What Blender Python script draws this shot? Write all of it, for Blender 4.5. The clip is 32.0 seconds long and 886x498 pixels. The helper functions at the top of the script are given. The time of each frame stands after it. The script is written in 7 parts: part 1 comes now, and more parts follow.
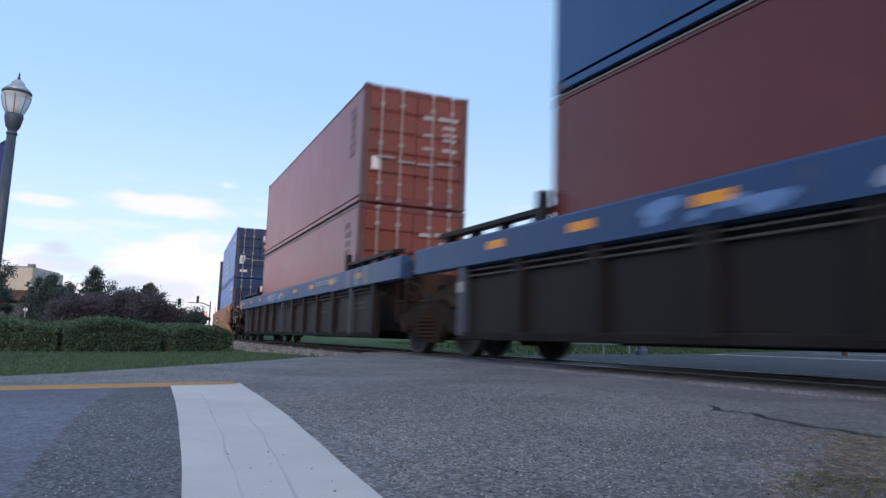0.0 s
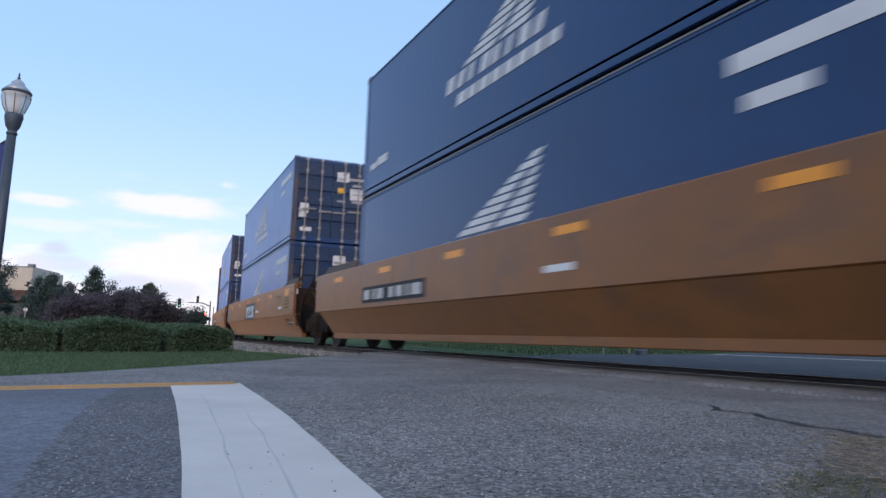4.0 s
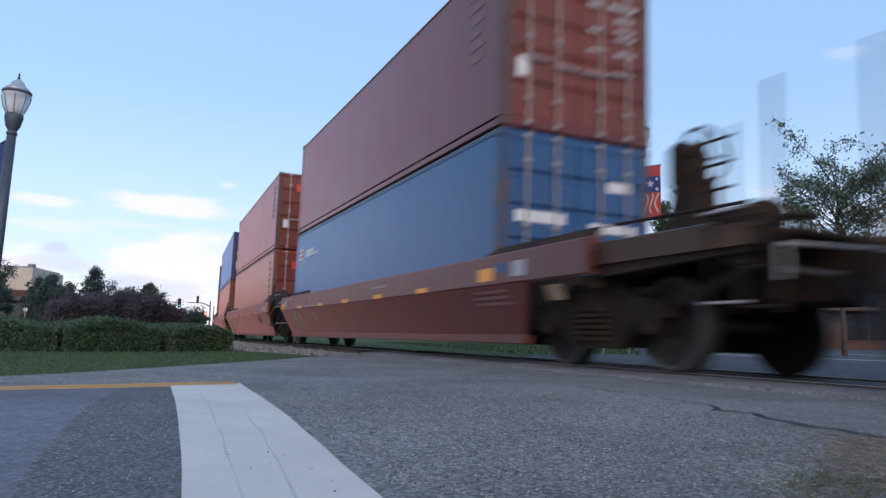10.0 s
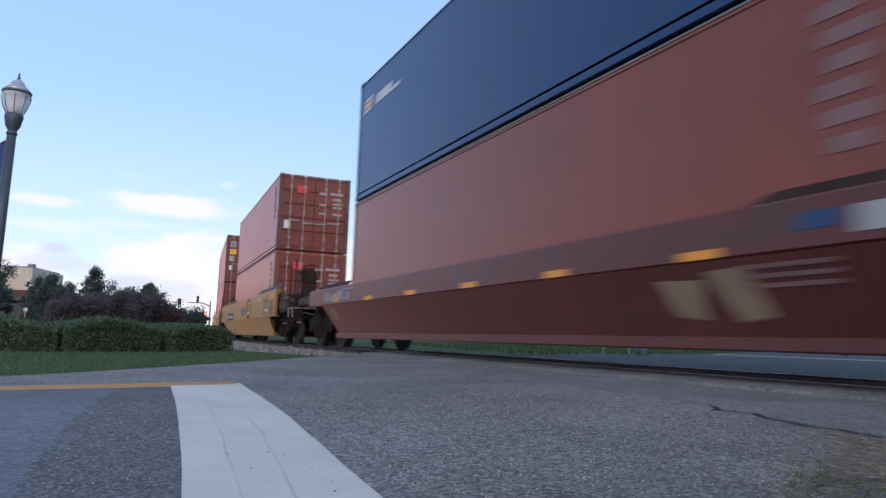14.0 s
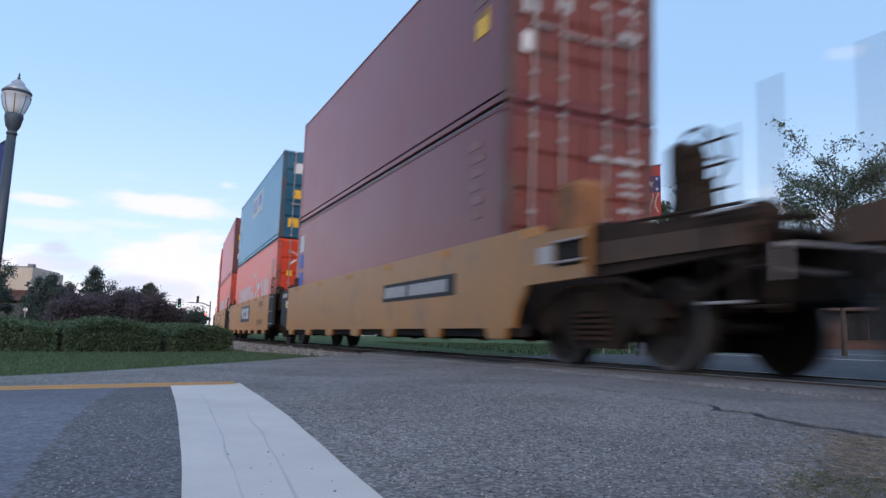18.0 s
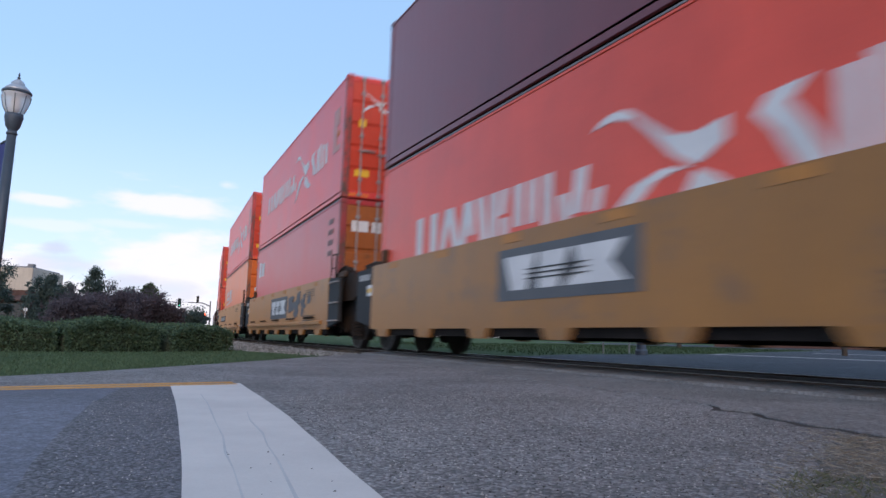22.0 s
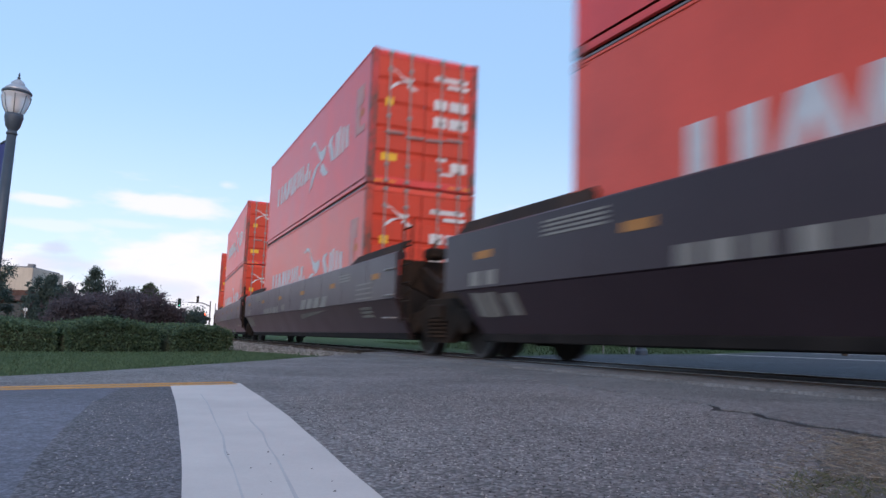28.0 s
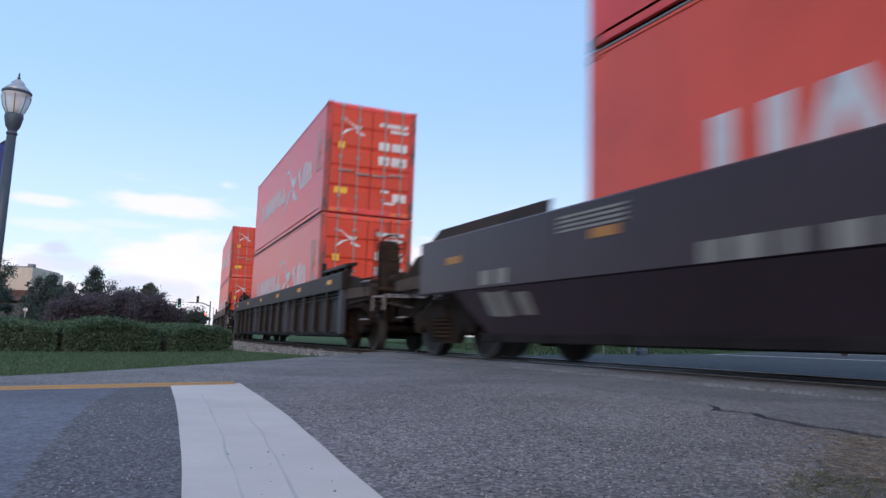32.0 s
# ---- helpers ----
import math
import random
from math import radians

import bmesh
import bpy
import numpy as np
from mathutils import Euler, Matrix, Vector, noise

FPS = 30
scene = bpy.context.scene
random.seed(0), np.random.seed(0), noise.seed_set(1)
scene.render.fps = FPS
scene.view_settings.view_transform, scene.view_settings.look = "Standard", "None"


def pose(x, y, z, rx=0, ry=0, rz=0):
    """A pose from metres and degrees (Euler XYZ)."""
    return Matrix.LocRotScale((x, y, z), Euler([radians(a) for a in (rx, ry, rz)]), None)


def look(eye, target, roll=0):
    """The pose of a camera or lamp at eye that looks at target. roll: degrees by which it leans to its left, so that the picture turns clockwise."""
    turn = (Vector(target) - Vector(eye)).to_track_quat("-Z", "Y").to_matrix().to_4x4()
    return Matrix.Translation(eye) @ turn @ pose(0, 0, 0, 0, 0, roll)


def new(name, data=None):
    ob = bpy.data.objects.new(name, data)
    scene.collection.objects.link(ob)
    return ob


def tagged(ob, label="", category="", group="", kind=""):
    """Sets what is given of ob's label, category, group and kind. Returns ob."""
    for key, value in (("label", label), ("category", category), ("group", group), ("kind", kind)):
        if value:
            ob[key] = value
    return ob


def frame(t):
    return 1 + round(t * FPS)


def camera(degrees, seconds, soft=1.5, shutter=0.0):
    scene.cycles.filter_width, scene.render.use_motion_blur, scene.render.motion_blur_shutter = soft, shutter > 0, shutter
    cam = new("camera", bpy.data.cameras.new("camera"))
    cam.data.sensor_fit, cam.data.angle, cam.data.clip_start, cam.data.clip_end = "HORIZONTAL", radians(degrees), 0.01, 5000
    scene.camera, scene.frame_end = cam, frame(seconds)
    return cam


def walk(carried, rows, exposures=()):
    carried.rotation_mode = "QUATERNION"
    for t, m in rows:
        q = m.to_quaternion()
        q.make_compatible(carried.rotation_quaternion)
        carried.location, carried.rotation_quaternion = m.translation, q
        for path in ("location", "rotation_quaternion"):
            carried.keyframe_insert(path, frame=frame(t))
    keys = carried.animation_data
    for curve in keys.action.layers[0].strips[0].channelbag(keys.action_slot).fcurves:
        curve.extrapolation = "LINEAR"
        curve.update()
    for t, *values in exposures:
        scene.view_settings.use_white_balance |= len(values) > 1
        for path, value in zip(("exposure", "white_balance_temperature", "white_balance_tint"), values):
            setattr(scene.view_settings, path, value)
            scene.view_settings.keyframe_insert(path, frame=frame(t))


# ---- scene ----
cam = camera(63.044, 32.0, soft=1.5, shutter=0.8)
EYE = Vector((0.0, -5.744, 0.3115))
YAW, PITCH, ROLL = radians(64.421), radians(6.9115), 1.0246
AIM = EYE + Vector((-math.sin(YAW) * math.cos(PITCH), math.cos(YAW) * math.cos(PITCH), math.sin(PITCH)))
walk(cam, [(0.0, look(EYE, AIM, ROLL)), (32.0, look(EYE, AIM, ROLL))], exposures=[(0.0, 0.73, 6650, 20), (32.0, 0.73, 6650, 20)])

# ---- world and light ----


CLOUDS = [(0.0787, 0.165, 0.105, 0.016, 0.95), (-0.066, 0.158, 0.05, 0.008, 0.8), (-0.0587, 0.127, 0.045, 0.008, 0.45), (0.105, 0.083, 0.115, 0.05, 1.0), (0.02, 0.05, 0.10, 0.02, 0.6), (0.149, 0.1955, 0.014, 0.006, 0.55), (0.0466, 0.134, 0.05, 0.007, 0.35), (0.965, 0.347, 0.028, 0.009, 0.22)]
GREY_CLOUDS = [(-0.046, 0.0987, 0.022, 0.009, 0.75), (0.034, 0.0575, 0.05, 0.016, 0.62), (-0.048, 0.081, 0.05, 0.013, 0.5), (0.088, 0.056, 0.04, 0.013, 0.45), (0.0, 0.062, 0.03, 0.008, 0.4)]


def build_world():
    w = bpy.data.worlds.new("sky")
    scene.world = w
    w.use_nodes = True
    nt = w.node_tree
    nt.nodes.clear()
    N, Lk = nt.nodes.new, nt.links.new
    out, bg = N("ShaderNodeOutputWorld"), N("ShaderNodeBackground")
    sky = N("ShaderNodeTexSky")
    sky.sky_type, sky.sun_disc = "NISHITA", False
    sky.sun_elevation, sky.sun_rotation = radians(24), radians(75)
    sky.air_density, sky.dust_density, sky.ozone_density = 1.0, 0.6, 1.5
    bg.inputs["Strength"].default_value = 0.135
    co = N("ShaderNodeTexCoord")
    sep = N("ShaderNodeSeparateXYZ")
    Lk(co.outputs["Generated"], sep.inputs[0])

    def mth(op, a, b=None, c=None):
        n = N("ShaderNodeMath")
        n.operation = op
        for i, v in enumerate((a, b, c)):
            if v is None:
                continue
            if isinstance(v, (int, float)):
                n.inputs[i].default_value = v
            else:
                Lk(v, n.inputs[i])
        return n.outputs[0]

    def ramp(v, a, b):
        n = N("ShaderNodeMapRange")
        n.interpolation_type = "SMOOTHSTEP"
        Lk(v, n.inputs["Value"])
        n.inputs["From Min"].default_value, n.inputs["From Max"].default_value = a, b
        return n.outputs[0]

    z = sep.outputs[2]
    # thin clouds: noise stretched along the horizon, thick low down and gone overhead
    mp = N("ShaderNodeMapping")
    mp.inputs["Scale"].default_value = (3.2, 3.2, 17.0)
    mp.inputs["Location"].default_value = (1.7, 0.4, 2.35)
    Lk(co.outputs["Generated"], mp.inputs[0])
    nz = N("ShaderNodeTexNoise")
    nz.inputs["Scale"].default_value, nz.inputs["Detail"].default_value, nz.inputs["Roughness"].default_value = 1.15, 7, 0.58
    Lk(mp.outputs[0], nz.inputs[0])
    low = mth("SUBTRACT", 1.0, ramp(z, 0.02, 0.24))
    cloud = ramp(mth("ADD", nz.outputs[0], mth("MULTIPLY", low, 0.30)), 0.66, 0.80)
    cloud = mth("MULTIPLY", cloud, mth("SUBTRACT", 1.0, ramp(z, 0.10, 0.30)))
    # single clouds low in the west: azimuth, elevation, half sizes, strength
    az = mth("ARCTAN2", sep.outputs[1], mth("MULTIPLY", sep.outputs[0], -1.0))
    el = mth("ARCSINE", z)
    wz = N("ShaderNodeTexNoise")
    wz.inputs["Scale"].default_value, wz.inputs["Detail"].default_value = 14.0, 6
    mq = N("ShaderNodeMapping")
    mq.inputs["Scale"].default_value = (1.0, 1.0, 3.0)
    Lk(co.outputs["Generated"], mq.inputs[0])
    Lk(mq.outputs[0], wz.inputs[0])
    warp = mth("MULTIPLY", mth("SUBTRACT", wz.outputs[0], 0.5), 2.6)

    def puff(a, e, ra, re, k):
        da, de = mth("DIVIDE", mth("SUBTRACT", az, a), ra), mth("DIVIDE", mth("SUBTRACT", el, e), re)
        d = mth("SQRT", mth("ADD", mth("MULTIPLY", da, da), mth("MULTIPLY", de, de)))
        return mth("MULTIPLY", mth("SUBTRACT", 1.0, ramp(mth("ADD", d, warp), 0.35, 1.25)), k)
    for q in CLOUDS:
        cloud = mth("MAXIMUM", cloud, puff(*q))
    grey = puff(*GREY_CLOUDS[0])
    for q in GREY_CLOUDS[1:]:
        grey = mth("MAXIMUM", grey, puff(*q))
    haze = mth("MULTIPLY", mth("SUBTRACT", 1.0, ramp(z, -0.02, 0.34)), 0.62)
    m1, m2 = N("ShaderNodeMixRGB"), N("ShaderNodeMixRGB")
    m0 = N("ShaderNodeMixRGB")
    m0.inputs[0].default_value = 0.72
    Lk(sky.outputs[0], m0.inputs[1])
    m0.inputs[2].default_value = (1.68, 3.10, 4.75, 1)
    Lk(m0.outputs[0], m1.inputs[1])
    m1.inputs[2].default_value = (3.7, 4.5, 5.05, 1)
    Lk(haze, m1.inputs[0])
    Lk(m1.outputs[0], m2.inputs[1])
    m2.inputs[2].default_value = (4.45, 4.55, 4.8, 1)
    Lk(mth("MULTIPLY", cloud, 0.85), m2.inputs[0])
    m3 = N("ShaderNodeMixRGB")
    Lk(grey, m3.inputs[0])
    Lk(m2.outputs[0], m3.inputs[1])
    m3.inputs[2].default_value = (2.9, 3.35, 4.05, 1)
    Lk(m3.outputs[0], bg.inputs[0])
    Lk(bg.outputs[0], out.inputs[0])


build_world()
sun = new("sun", bpy.data.lights.new("sun", "SUN"))
sun.data.energy, sun.data.angle, sun.data.color = 0.9, radians(25), (1.0, 0.80, 0.62)
sun.matrix_world = look((20, -9, 10), (0, 0, 0))


# ---- materials ----
def shade(name, a, b, rough=0.6, metal=0.0, scale=3.0, fine=60.0, bump=0.2, streak=0.0, dirt=None, dirt_at=0.6, spec=0.5, rnd=0.0, bump_d=0.01, coat=0.0):
    """A surface between colours a and b: large blotches, fine grain, optional streaks down the face and patches of dirt."""
    m = bpy.data.materials.new(name)
    m.use_nodes = True
    nt = m.node_tree
    N, Lk = nt.nodes.new, nt.links.new
    pr = nt.nodes["Principled BSDF"]
    co = N("ShaderNodeTexCoord")

    def nz(sc, det=5, ro=0.6, vec=None):
        n = N("ShaderNodeTexNoise")
        n.inputs["Scale"].default_value, n.inputs["Detail"].default_value, n.inputs["Roughness"].default_value = sc, det, ro
        Lk(vec or co.outputs["Object"], n.inputs[0])
        return n.outputs[0]

    def rmp(v, lo, hi):
        n = N("ShaderNodeMapRange")
        n.inputs["From Min"].default_value, n.inputs["From Max"].default_value = lo, hi
        Lk(v, n.inputs["Value"])
        return n.outputs[0]

    def mix(f, c1, c2):
        n = N("ShaderNodeMixRGB")
        Lk(f, n.inputs[0])
        for i, c in ((1, c1), (2, c2)):
            if isinstance(c, tuple):
                n.inputs[i].default_value = (*c, 1)
            else:
                Lk(c, n.inputs[i])
        return n.outputs[0]

    big, small = nz(scale), nz(fine, 3, 0.7)
    add = N("ShaderNodeMath")
    add.operation = "MULTIPLY_ADD"
    Lk(small, add.inputs[0])
    add.inputs[1].default_value = 0.35
    Lk(big, add.inputs[2])
    col = mix(rmp(add.outputs[0], 0.45, 0.9), a, b)
    if streak:
        mp = N("ShaderNodeMapping")
        mp.inputs["Scale"].default_value = (9.0, 9.0, 0.55)
        Lk(co.outputs["Object"], mp.inputs[0])
        st = nz(1.0, 6, 0.65, mp.outputs[0])
        mu = N("ShaderNodeMath")
        mu.operation = "MULTIPLY"
        Lk(rmp(st, 0.5, 0.78), mu.inputs[0])
        mu.inputs[1].default_value = streak
        col = mix(mu.outputs[0], col, dirt or (0.06, 0.045, 0.035))
    if dirt:
        col = mix(rmp(nz(scale * 2.3, 8, 0.7), dirt_at, dirt_at + 0.12), col, dirt)
    if rnd:
        oi = N("ShaderNodeObjectInfo")
        hv = N("ShaderNodeHueSaturation")
        mr = N("ShaderNodeMapRange")
        Lk(oi.outputs["Random"], mr.inputs["Value"])
        mr.inputs["To Min"].default_value, mr.inputs["To Max"].default_value = 1 - rnd, 1 + rnd
        Lk(mr.outputs[0], hv.inputs["Value"])
        Lk(col, hv.inputs["Color"])
        col = hv.outputs[0]
    Lk(col, pr.inputs["Base Color"])
    mrr = N("ShaderNodeMapRange")
    Lk(big, mrr.inputs["Value"])
    mrr.inputs["To Min"].default_value, mrr.inputs["To Max"].default_value = max(0.02, rough - 0.12), min(1, rough + 0.12)
    Lk(mrr.outputs[0], pr.inputs["Roughness"])
    pr.inputs["Metallic"].default_value = metal
    pr.inputs["Specular IOR Level"].default_value = spec
    if coat:
        pr.inputs["Coat Weight"].default_value = coat
        pr.inputs["Coat Roughness"].default_value = 0.2
    if bump:
        bp = N("ShaderNodeBump")
        bp.inputs["Strength"].default_value, bp.inputs["Distance"].default_value = bump, bump_d
        Lk(add.outputs[0], bp.inputs["Height"])
        Lk(bp.outputs[0], pr.inputs["Normal"])
    return m


PAINTS = {}


def paint(name, c, v=0.72, rough=0.33, streak=0.25, dirt=(0.07, 0.045, 0.035), at=0.68, spec=0.36, grazing_sheen=0.9):
    PAINTS[name] = c
    d = tuple(x * v for x in c)
    m = shade(name, d, c, rough, 0.0, 0.7, 35, 0.06, streak, dirt, at, spec, bump_d=0.004)
    pr = m.node_tree.nodes["Principled BSDF"]
    # sheen in the paint's own hue, imitating bright sky reflected at grazing view
    top = max(c)
    pr.inputs["Sheen Weight"].default_value = grazing_sheen
    pr.inputs["Sheen Roughness"].default_value = 0.3
    pr.inputs["Sheen Tint"].default_value = (*(0.24 + 0.74 * x / top for x in c), 1)
    return m


def asphalt(name, k, tint=(1.0, 1.0, 1.0), spec=0.42, g=1.0):
    """Worn asphalt: pale and dark aggregate stones in a grey binder, tar stains and faint wheel paths."""
    m = bpy.data.materials.new(name)
    m.use_nodes = True
    nt = m.node_tree
    N, Lk = nt.nodes.new, nt.links.new
    pr = nt.nodes["Principled BSDF"]
    co = N("ShaderNodeTexCoord")

    def noi(sc, det, ro):
        n = N("ShaderNodeTexNoise")
        n.inputs["Scale"].default_value, n.inputs["Detail"].default_value, n.inputs["Roughness"].default_value = sc, det, ro
        Lk(co.outputs["Object"], n.inputs[0])
        return n.outputs[0]

    def rng(v, a, b, c, d):
        n = N("ShaderNodeMapRange")
        Lk(v, n.inputs["Value"])
        for q, w in zip(("From Min", "From Max", "To Min", "To Max"), (a, b, c, d)):
            n.inputs[q].default_value = w
        return n.outputs[0]

    def mul(a, b):
        n = N("ShaderNodeMath")
        n.operation = "MULTIPLY"
        Lk(a, n.inputs[0])
        Lk(b, n.inputs[1])
        return n.outputs[0]
    vo = N("ShaderNodeTexVoronoi")
    vo.inputs["Scale"].default_value = 78
    Lk(co.outputs["Object"], vo.inputs["Vector"])
    sx = N("ShaderNodeSeparateColor")
    Lk(vo.outputs["Color"], sx.inputs[0])
    stones = rng(sx.outputs[0], 0.0, 1.0, 1 - 0.42 * g, 1 + 0.5 * g)
    gaps = rng(vo.outputs["Distance"], 0.3, 0.7, 1 + 0.1 * g, 1 - 0.4 * g)
    spots = rng(noi(30, 3, 0.6), 0.3, 0.7, 0.72, 1.3)
    big = rng(noi(0.9, 6, 0.65), 0.32, 0.68, 0.74, 1.22)
    v = mul(mul(stones, gaps), mul(spots, big))
    cr = N("ShaderNodeMixRGB")
    cr.blend_type = "MULTIPLY"
    cr.inputs[0].default_value = 1
    cr.inputs[1].default_value = (0.238 * k * tint[0], 0.228 * k * tint[1], 0.224 * k * tint[2], 1)
    Lk(v, cr.inputs[2])
    Lk(cr.outputs[0], pr.inputs["Base Color"])
    pr.inputs["Roughness"].default_value = 0.78
    pr.inputs["Specular IOR Level"].default_value = spec
    bp = N("ShaderNodeBump")
    bp.inputs["Strength"].default_value, bp.inputs["Distance"].default_value = 0.9, 0.010
    Lk(mul(gaps, stones), bp.inputs["Height"])
    Lk(bp.outputs[0], pr.inputs["Normal"])
    return m


M = {}
M["asphalt"] = asphalt("asphalt", 0.96)
M["asphalt_seal"] = asphalt("sealed_asphalt", 0.58, (0.95, 1.0, 1.12))
M["asphalt_new"] = asphalt("smooth_asphalt", 0.66, (0.90, 1.0, 1.24), 0.42, 0.45)
# the blue tint is the sky's reflection, put into the base colour
M["asphalt_far"] = asphalt("sky_tinted_asphalt", 0.34, (0.88, 1.0, 1.2), 0.25)
M["asphalt_old"] = asphalt("asphalt_patch", 0.84, g=0.6)
M["asphalt_apron"] = asphalt("apron_asphalt", 0.86, g=0.3)
M["line_white"] = shade("white_road_paint", (0.49, 0.46, 0.43), (0.63, 0.595, 0.555), 0.7, 0, 2.0, 120, 0.3, 0, (0.25, 0.25, 0.25), 0.72, bump_d=0.003)
M["line_yellow"] = shade("yellow_road_paint", (0.46, 0.225, 0.045), (0.56, 0.285, 0.06), 0.7, 0, 4, 150, 0.3, 0, (0.2, 0.17, 0.12), 0.66)
M["grass"] = shade("grass_soil", (0.046, 0.07, 0.032), (0.08, 0.122, 0.052), 0.95, 0, 0.8, 40, 0.8, bump_d=0.02, spec=0.05)
M["ballast"] = shade("ballast", (0.10, 0.095, 0.09), (0.33, 0.31, 0.29), 0.9, 0, 6, 25, 1.0, bump_d=0.04)
M["rail"] = shade("rail_steel", (0.05, 0.035, 0.028), (0.11, 0.07, 0.05), 0.7, 0.5, 3, 60, 0.2)
M["railtop"] = shade("worn_rail_head", (0.34, 0.33, 0.32), (0.48, 0.46, 0.45), 0.4, 0.8, 3, 60, 0.05)
M["tie"] = shade("tie_wood", (0.035, 0.028, 0.022), (0.08, 0.065, 0.05), 0.9, 0, 4, 30, 0.5)
M["rubber"] = shade("black_rubber", (0.012, 0.012, 0.013), (0.03, 0.03, 0.03), 0.7, 0, 3, 60, 0.2)
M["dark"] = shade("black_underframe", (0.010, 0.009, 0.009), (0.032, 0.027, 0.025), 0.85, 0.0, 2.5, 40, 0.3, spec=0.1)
M["truck"] = shade("grimy_truck_iron", (0.015, 0.011, 0.009), (0.050, 0.033, 0.024), 0.85, 0.0, 3, 45, 0.4, spec=0.1)
M["wheel"] = shade("wheel_steel", (0.012, 0.009, 0.0075), (0.036, 0.025, 0.019), 0.6, 0.1, 4, 50, 0.2, spec=0.3)
M["rim"] = shade("worn_wheel_rim", (0.05, 0.045, 0.042), (0.12, 0.11, 0.105), 0.45, 0.4, 4, 50, 0.1)
M["steel"] = shade("bare_steel", (0.22, 0.23, 0.24), (0.34, 0.35, 0.36), 0.45, 0.5, 5, 60, 0.1)
M["bar"] = shade("galvanised_bar", (0.24, 0.21, 0.20), (0.36, 0.33, 0.32), 0.5, 0.2, 4, 40, 0.1)
M["white"] = shade("white_decal", (0.55, 0.55, 0.56), (0.74, 0.74, 0.74), 0.55, 0, 2, 40, 0.05, 0.15, (0.3, 0.28, 0.27), 0.74)
M["number_white"] = shade("worn_white_number", (0.42, 0.40, 0.40), (0.60, 0.58, 0.57), 0.55, 0, 6, 40, 0.05)
M["grey_decal"] = shade("grey_decal", (0.30, 0.30, 0.31), (0.42, 0.42, 0.42), 0.55, 0, 2, 40, 0.05)
M["black"] = shade("black_decal", (0.012, 0.012, 0.012), (0.03, 0.03, 0.03), 0.55, 0, 2, 40, 0.05)
M["reflector"] = shade("yellow_reflector", (0.78, 0.27, 0.015), (0.88, 0.34, 0.02), 0.4, 0, 6, 60, 0.05)
M["reflector_dim"] = shade("grimy_yellow_reflector", (0.34, 0.14, 0.03), (0.52, 0.21, 0.035), 0.55, 0, 6, 60, 0.05)
M["tallyred"] = shade("red_label", (0.55, 0.03, 0.035), (0.66, 0.05, 0.05), 0.5, 0, 6, 60, 0.05)
M["labelyel"] = shade("yellow_label", (0.78, 0.42, 0.02), (0.85, 0.50, 0.03), 0.5, 0, 6, 60, 0.05)
M["orange_label"] = shade("faded_orange_label", (0.55, 0.17, 0.05), (0.64, 0.22, 0.07), 0.6, 0, 6, 60, 0.05)
M["labelblue"] = shade("blue_label", (0.03, 0.10, 0.42), (0.05, 0.14, 0.5), 0.5, 0, 6, 60, 0.05)
# container paints
M["brown"] = paint("brown_red_paint", (0.150, 0.030, 0.028))
M["rust"] = paint("rust_brown_paint", (0.285, 0.066, 0.040))
M["doorred"] = paint("door_red_brown_paint", (0.215, 0.048, 0.033), 0.6, 0.42, 0.5, (0.09, 0.05, 0.04), 0.56)
M["dooror"] = paint("orange_brown_door_paint", (0.46, 0.13, 0.032), 0.6, 0.42, 0.5, (0.16, 0.07, 0.03), 0.56)
M["navydoor"] = paint("dark_navy_door_paint", (0.010, 0.036, 0.10), 0.6, 0.42, 0.5, (0.03, 0.03, 0.035), 0.56)
M["maroon"] = paint("maroon_paint", (0.165, 0.030, 0.028))
M["plum"] = paint("plum_brown_paint", (0.185, 0.048, 0.060))
M["navy"] = paint("navy_blue_paint", (0.010, 0.047, 0.148))
M["blue"] = paint("mid_blue_paint", (0.019, 0.088, 0.225))
M["teal"] = paint("teal_paint", (0.016, 0.125, 0.215))
M["red"] = paint("bright_red_paint", (0.88, 0.080, 0.072), dirt=(0.30, 0.05, 0.04))
M["redor"] = paint("orange_red_paint", (0.88, 0.100, 0.056), dirt=(0.32, 0.06, 0.04))
M["doorbright"] = paint("orange_red_door_paint", (0.72, 0.066, 0.028), 0.75, 0.42, 0.4, (0.30, 0.06, 0.03), 0.62)
M["orange"] = paint("orange_paint", (0.82, 0.18, 0.034), dirt=(0.36, 0.11, 0.04))
M["crimson"] = paint("crimson_paint", (0.54, 0.060, 0.062))
# pale grey for worn marks, and for the glint painted on lower boxes' rails
M["rail_pale"] = shade("pale_wear_and_glint", (0.15, 0.145, 0.15), (0.23, 0.22, 0.225), 0.5, 0.1, 2, 40, 0.1, 0.2)
M["faint"] = shade("worn_faint_lettering", (0.20, 0.10, 0.095), (0.26, 0.145, 0.135), 0.6, 0, 5, 60, 0.05)
M["pink"] = shade("faded_pink_lettering", (0.55, 0.24, 0.22), (0.66, 0.36, 0.33), 0.6, 0, 4, 60, 0.05)
M["rail_dark"] = shade("grimy_bottom_rail", (0.02, 0.018, 0.018), (0.05, 0.04, 0.04), 0.7, 0.0, 2, 40, 0.2)
# car body paints
M["car_yellow"] = paint("weathered_yellow_car", (0.27, 0.108, 0.032), 0.62, 0.40, 0.6, (0.17, 0.080, 0.038), 0.5, grazing_sheen=0.45)
M["car_gold"] = paint("golden_yellow_car", (0.36, 0.165, 0.038), 0.66, 0.40, 0.5, (0.22, 0.11, 0.045), 0.52, grazing_sheen=0.5)
M["car_tan"] = paint("faded_yellow_car", (0.37, 0.165, 0.042), 0.7, 0.40, 0.5, (0.22, 0.12, 0.06), 0.52, grazing_sheen=0.6)
